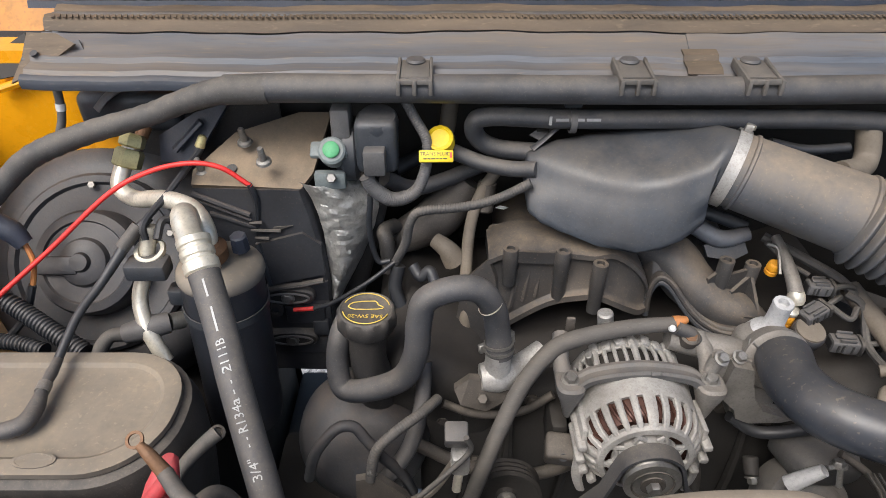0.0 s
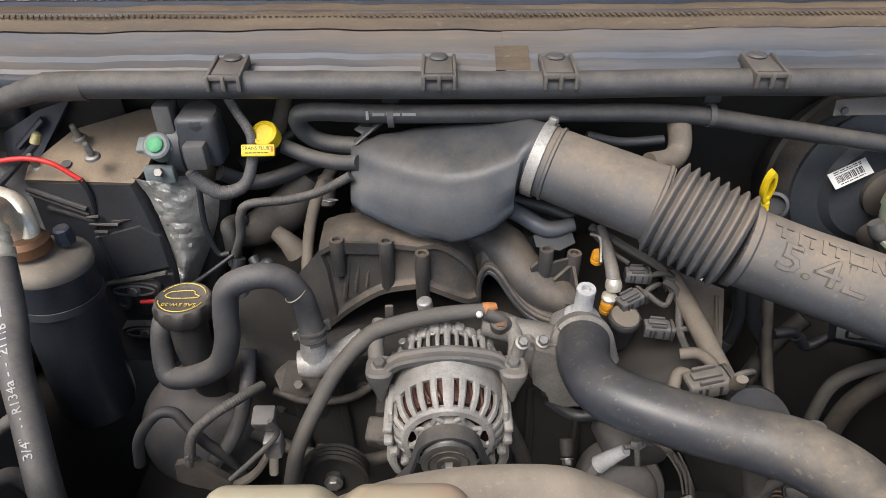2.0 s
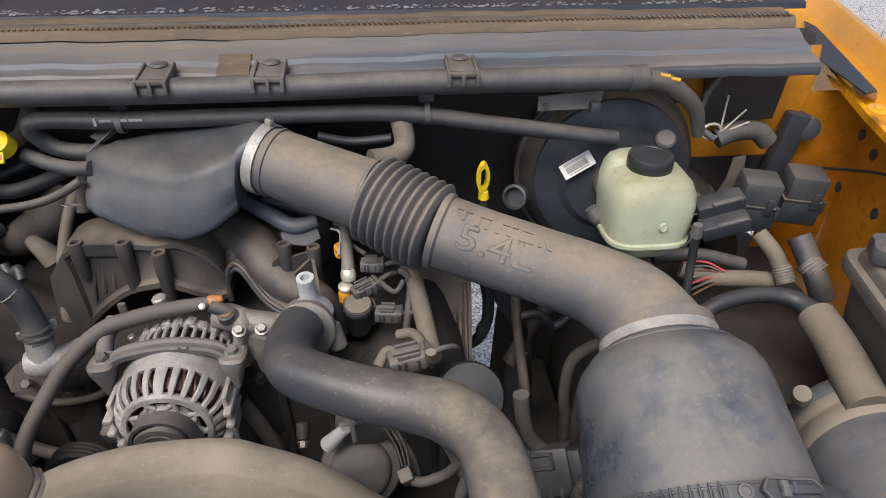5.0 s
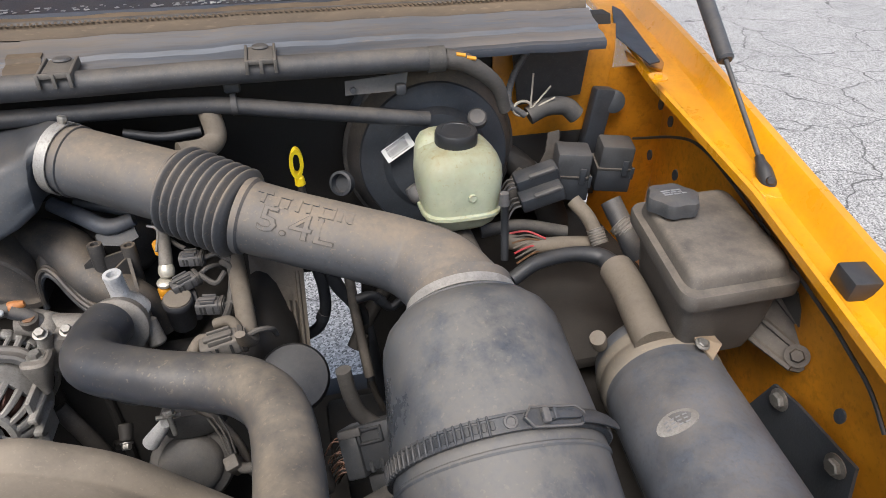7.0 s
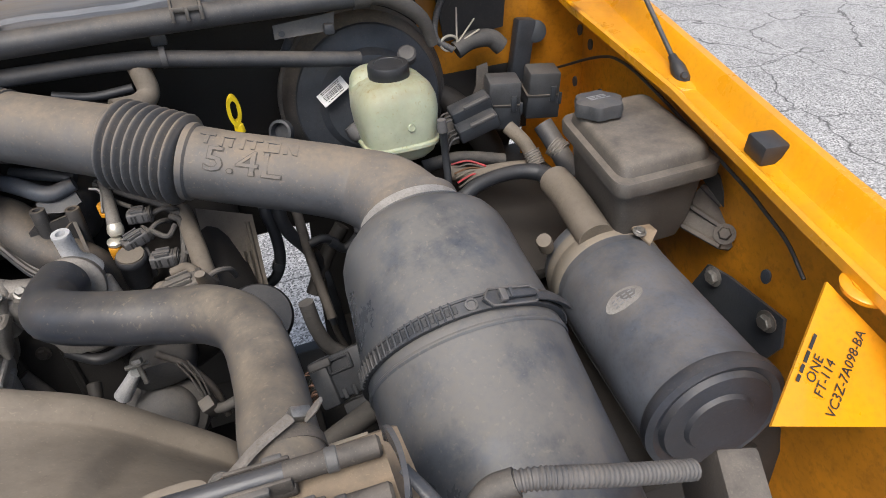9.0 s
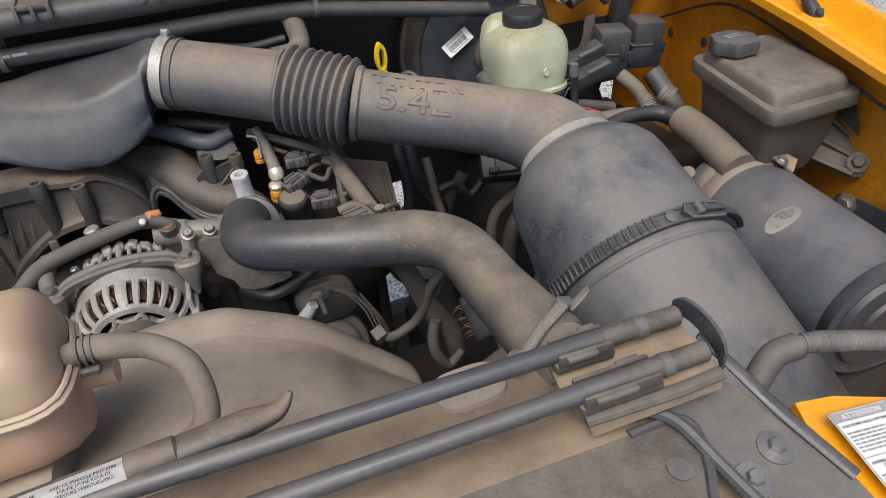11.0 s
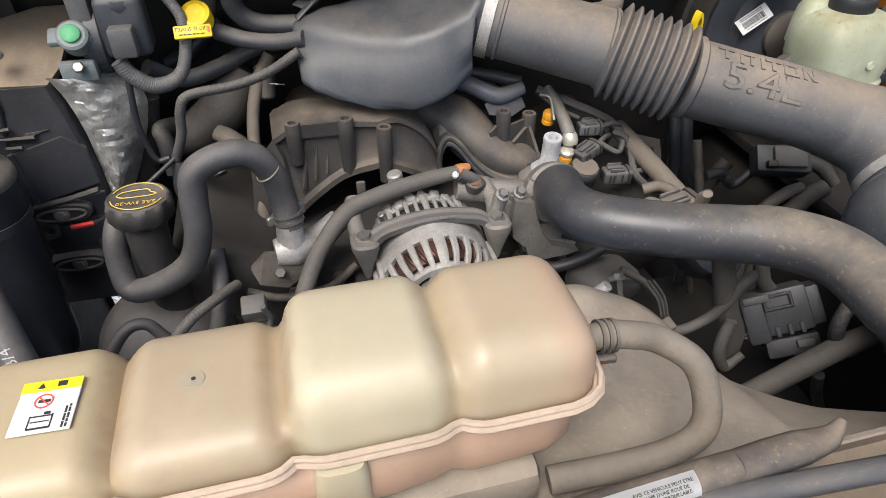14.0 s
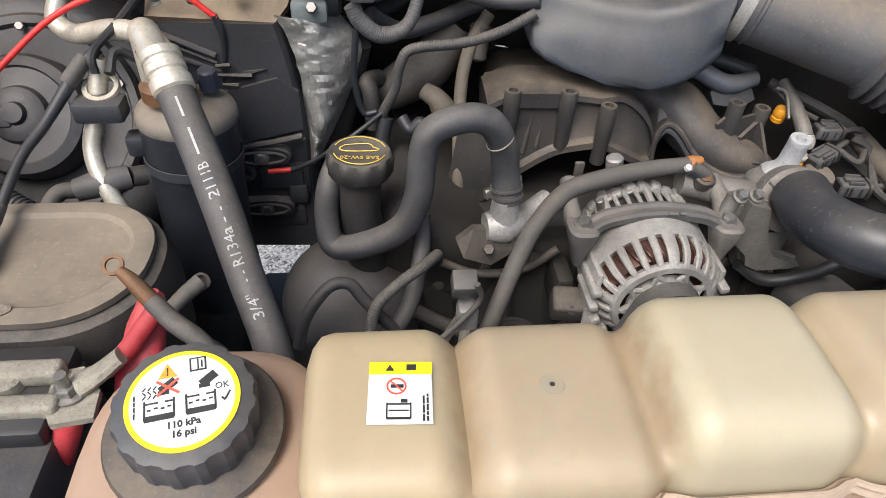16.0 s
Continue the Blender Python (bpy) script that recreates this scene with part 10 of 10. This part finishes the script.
yy = (yy - xx * yy.dot(xx)).normalized()
zz = xx.cross(yy)
mp = Matrix(((xx.x, yy.x, zz.x, q0.x), (xx.y, yy.y, zz.y, q0.y), (xx.z, yy.z, zz.z, q0.z), (0, 0, 0, 1))) @ Matrix.Translation((0, 0, 0.006)) @ Matrix.Diagonal(((q1 - q0).length / 0.040, (q1 - q0).length / 0.040, 1, 1))
PW, PH = 0.115, 0.066
lb = part("label", box(B(), mp @ Matrix.Translation((PW / 2, -PH / 2, 0)), (PW, PH, 0.0008), 0.0003, 1), M_WHITE, pan, "white printed label")
bm = B()
for x, y, w, h in ((PW / 2, -0.001, PW, 0.0006), (0.0005, -PH / 2, 0.0006, PH), (0.040, -PH / 2, 0.0006, PH), (0.020, -0.029, 0.04, 0.0005), (0.078, -0.040, 0.075, 0.0005)):
    box(bm, mp @ Matrix.Translation((x, y, 0.0006)), (w, h, 0.0003), 0)
bars(bm, mp @ Matrix.Translation((0.0205, -0.0140, 0.0006)), 6, 0.036, 0.0015, 0.0003, 21)
bars(bm, mp @ Matrix.Translation((0.0205, -0.040, 0.0006)), 9, 0.036, 0.0015, 0.0003, 22)
bars(bm, mp @ Matrix.Translation((0.060, -0.006, 0.0006)), 5, 0.030, 0.0018, 0.0003, 23)
bars(bm, mp @ Matrix.Translation((0.075, -0.045, 0.0006)), 3, 0.05, 0.0018, 0.0003, 24)
bars(bm, mp @ Matrix.Translation((0.060, -0.024, 0.0006)), 6, 0.026, 0.0015, 0.0003, 25)
part("label_print", bm, M_INKG, lb)
part("label_header", box(B(), mp @ Matrix.Translation((0.020, -0.004, 0.0006)), (0.038, 0.0055, 0.0004), 0), M_INKG, lb)
words("label_text", "ATTENTION", 0.0048, mp @ Matrix.Translation((0.020, -0.004, 0.001)), M_WHITE, lb, 0.0001)
words("label_text", "FUEL PUMP SHUT-OFF SWITCH", 0.0026, mp @ Matrix.Translation((0.0205, -0.0098, 0.0007)), M_INK, lb, 0.0001)
words("label_text", "INTERRUPTEUR AUTOMATIQUE\nDE POMPE A ESSENCE", 0.0025, mp @ Matrix.Translation((0.0205, -0.034, 0.0007)), M_INK, lb, 0.0001)
bm = B()
tube(bm, [mp @ Vector(q) for q in ((0.082, -0.008, 0.0006), (0.080, -0.022, 0.0006), (0.086, -0.036, 0.0006), (0.094, -0.034, 0.0006), (0.090, -0.018, 0.0006), (0.084, -0.008, 0.0006))], 0.0005, 5)
tube(bm, [mp @ Vector(q) for q in ((0.083, -0.020, 0.0006), (0.092, -0.024, 0.0006))], 0.0004, 5)
part("label_drawing", bm, M_INKG, lb)

# upright flange of the lamp opening with pencilled notes
fl_ = thing("lamp_flange", (1.0, 0.02, 1.15), "orange lamp flange with hand-written notes", "flange")
FQ = [Vector(p) for p in ((0.998, 0.066, 1.233), (1.029, 0.008, 1.185), (0.994, -0.042, 1.17), (0.888, -0.002, 1.177))]
pn = (FQ[1] - FQ[0]).cross(FQ[3] - FQ[0]).normalized()
FQ[2] = FQ[2] - pn * (FQ[2] - FQ[0]).dot(pn)
part("flange", sheet(B(), FQ, 0.003), M_ORANGE, fl_)
nrm = (FQ[1] - FQ[0]).cross(FQ[3] - FQ[0]).normalized()
if nrm.z < 0:
    nrm = -nrm
P0, P1 = Vector((0.925, 0.01, 1.193)), Vector((0.97, 0.039, 1.213))


def on_flange(t0):
    x = (P1 - P0)
    x = (x - nrm * x.dot(nrm)).normalized()
    y = nrm.cross(x)
    o = t0 - nrm * (t0 - FQ[0]).dot(nrm) + nrm * 0.0012
    return Matrix(((x.x, y.x, nrm.x, o.x), (x.y, y.y, nrm.y, o.y), (x.z, y.z, nrm.z, o.z), (0, 0, 0, 1)))


words("pencil_note", "VC3Z-7A098-BA", 0.012, on_flange(Vector((0.973, 0.006, 1.192))), M_INK, fl_, 0.0001)
words("pencil_note", "ONE", 0.012, on_flange(Vector((0.947, 0.015, 1.199))), M_INK, fl_, 0.0001)
words("pencil_note", "FT-114", 0.012, on_flange(Vector((0.952, 0.008, 1.193))), M_INK, fl_, 0.0001)
bm = B()
bars(bm, on_flange(Vector((0.946, 0.027, 1.203))), 1, 0.05, 0.004, 0.0003, 31)
part("pencil_marks", bm, M_INK, fl_)
gb = thing("perforated_bracket", (0.80, -0.01, 1.1), "grimy perforated steel bracket beside the lamp", "bracket")
GP = Vector((0.826, -0.016, 1.17))
part("channel", box(B(), pose(GP.x, GP.y - 0.01, GP.z - 0.01, 25, 0, -20), (0.030, 0.045, 0.09), 0.004), M_BRKT, gb)
for k in range(3):
    part("hole", lathe(B(), aim(pose(GP.x, GP.y - 0.01, GP.z - 0.01, 25, 0, -20) @ Vector((0.004, -0.0225, 0.030 - 0.016 * k)), pose(0, 0, 0, 25, 0, -20).to_3x3() @ Vector((0, -1, 0))), [(0.0045, -0.002), (0.0045, 0.0006), (0.001, 0.0006)], 12), M_BLACK, gb)
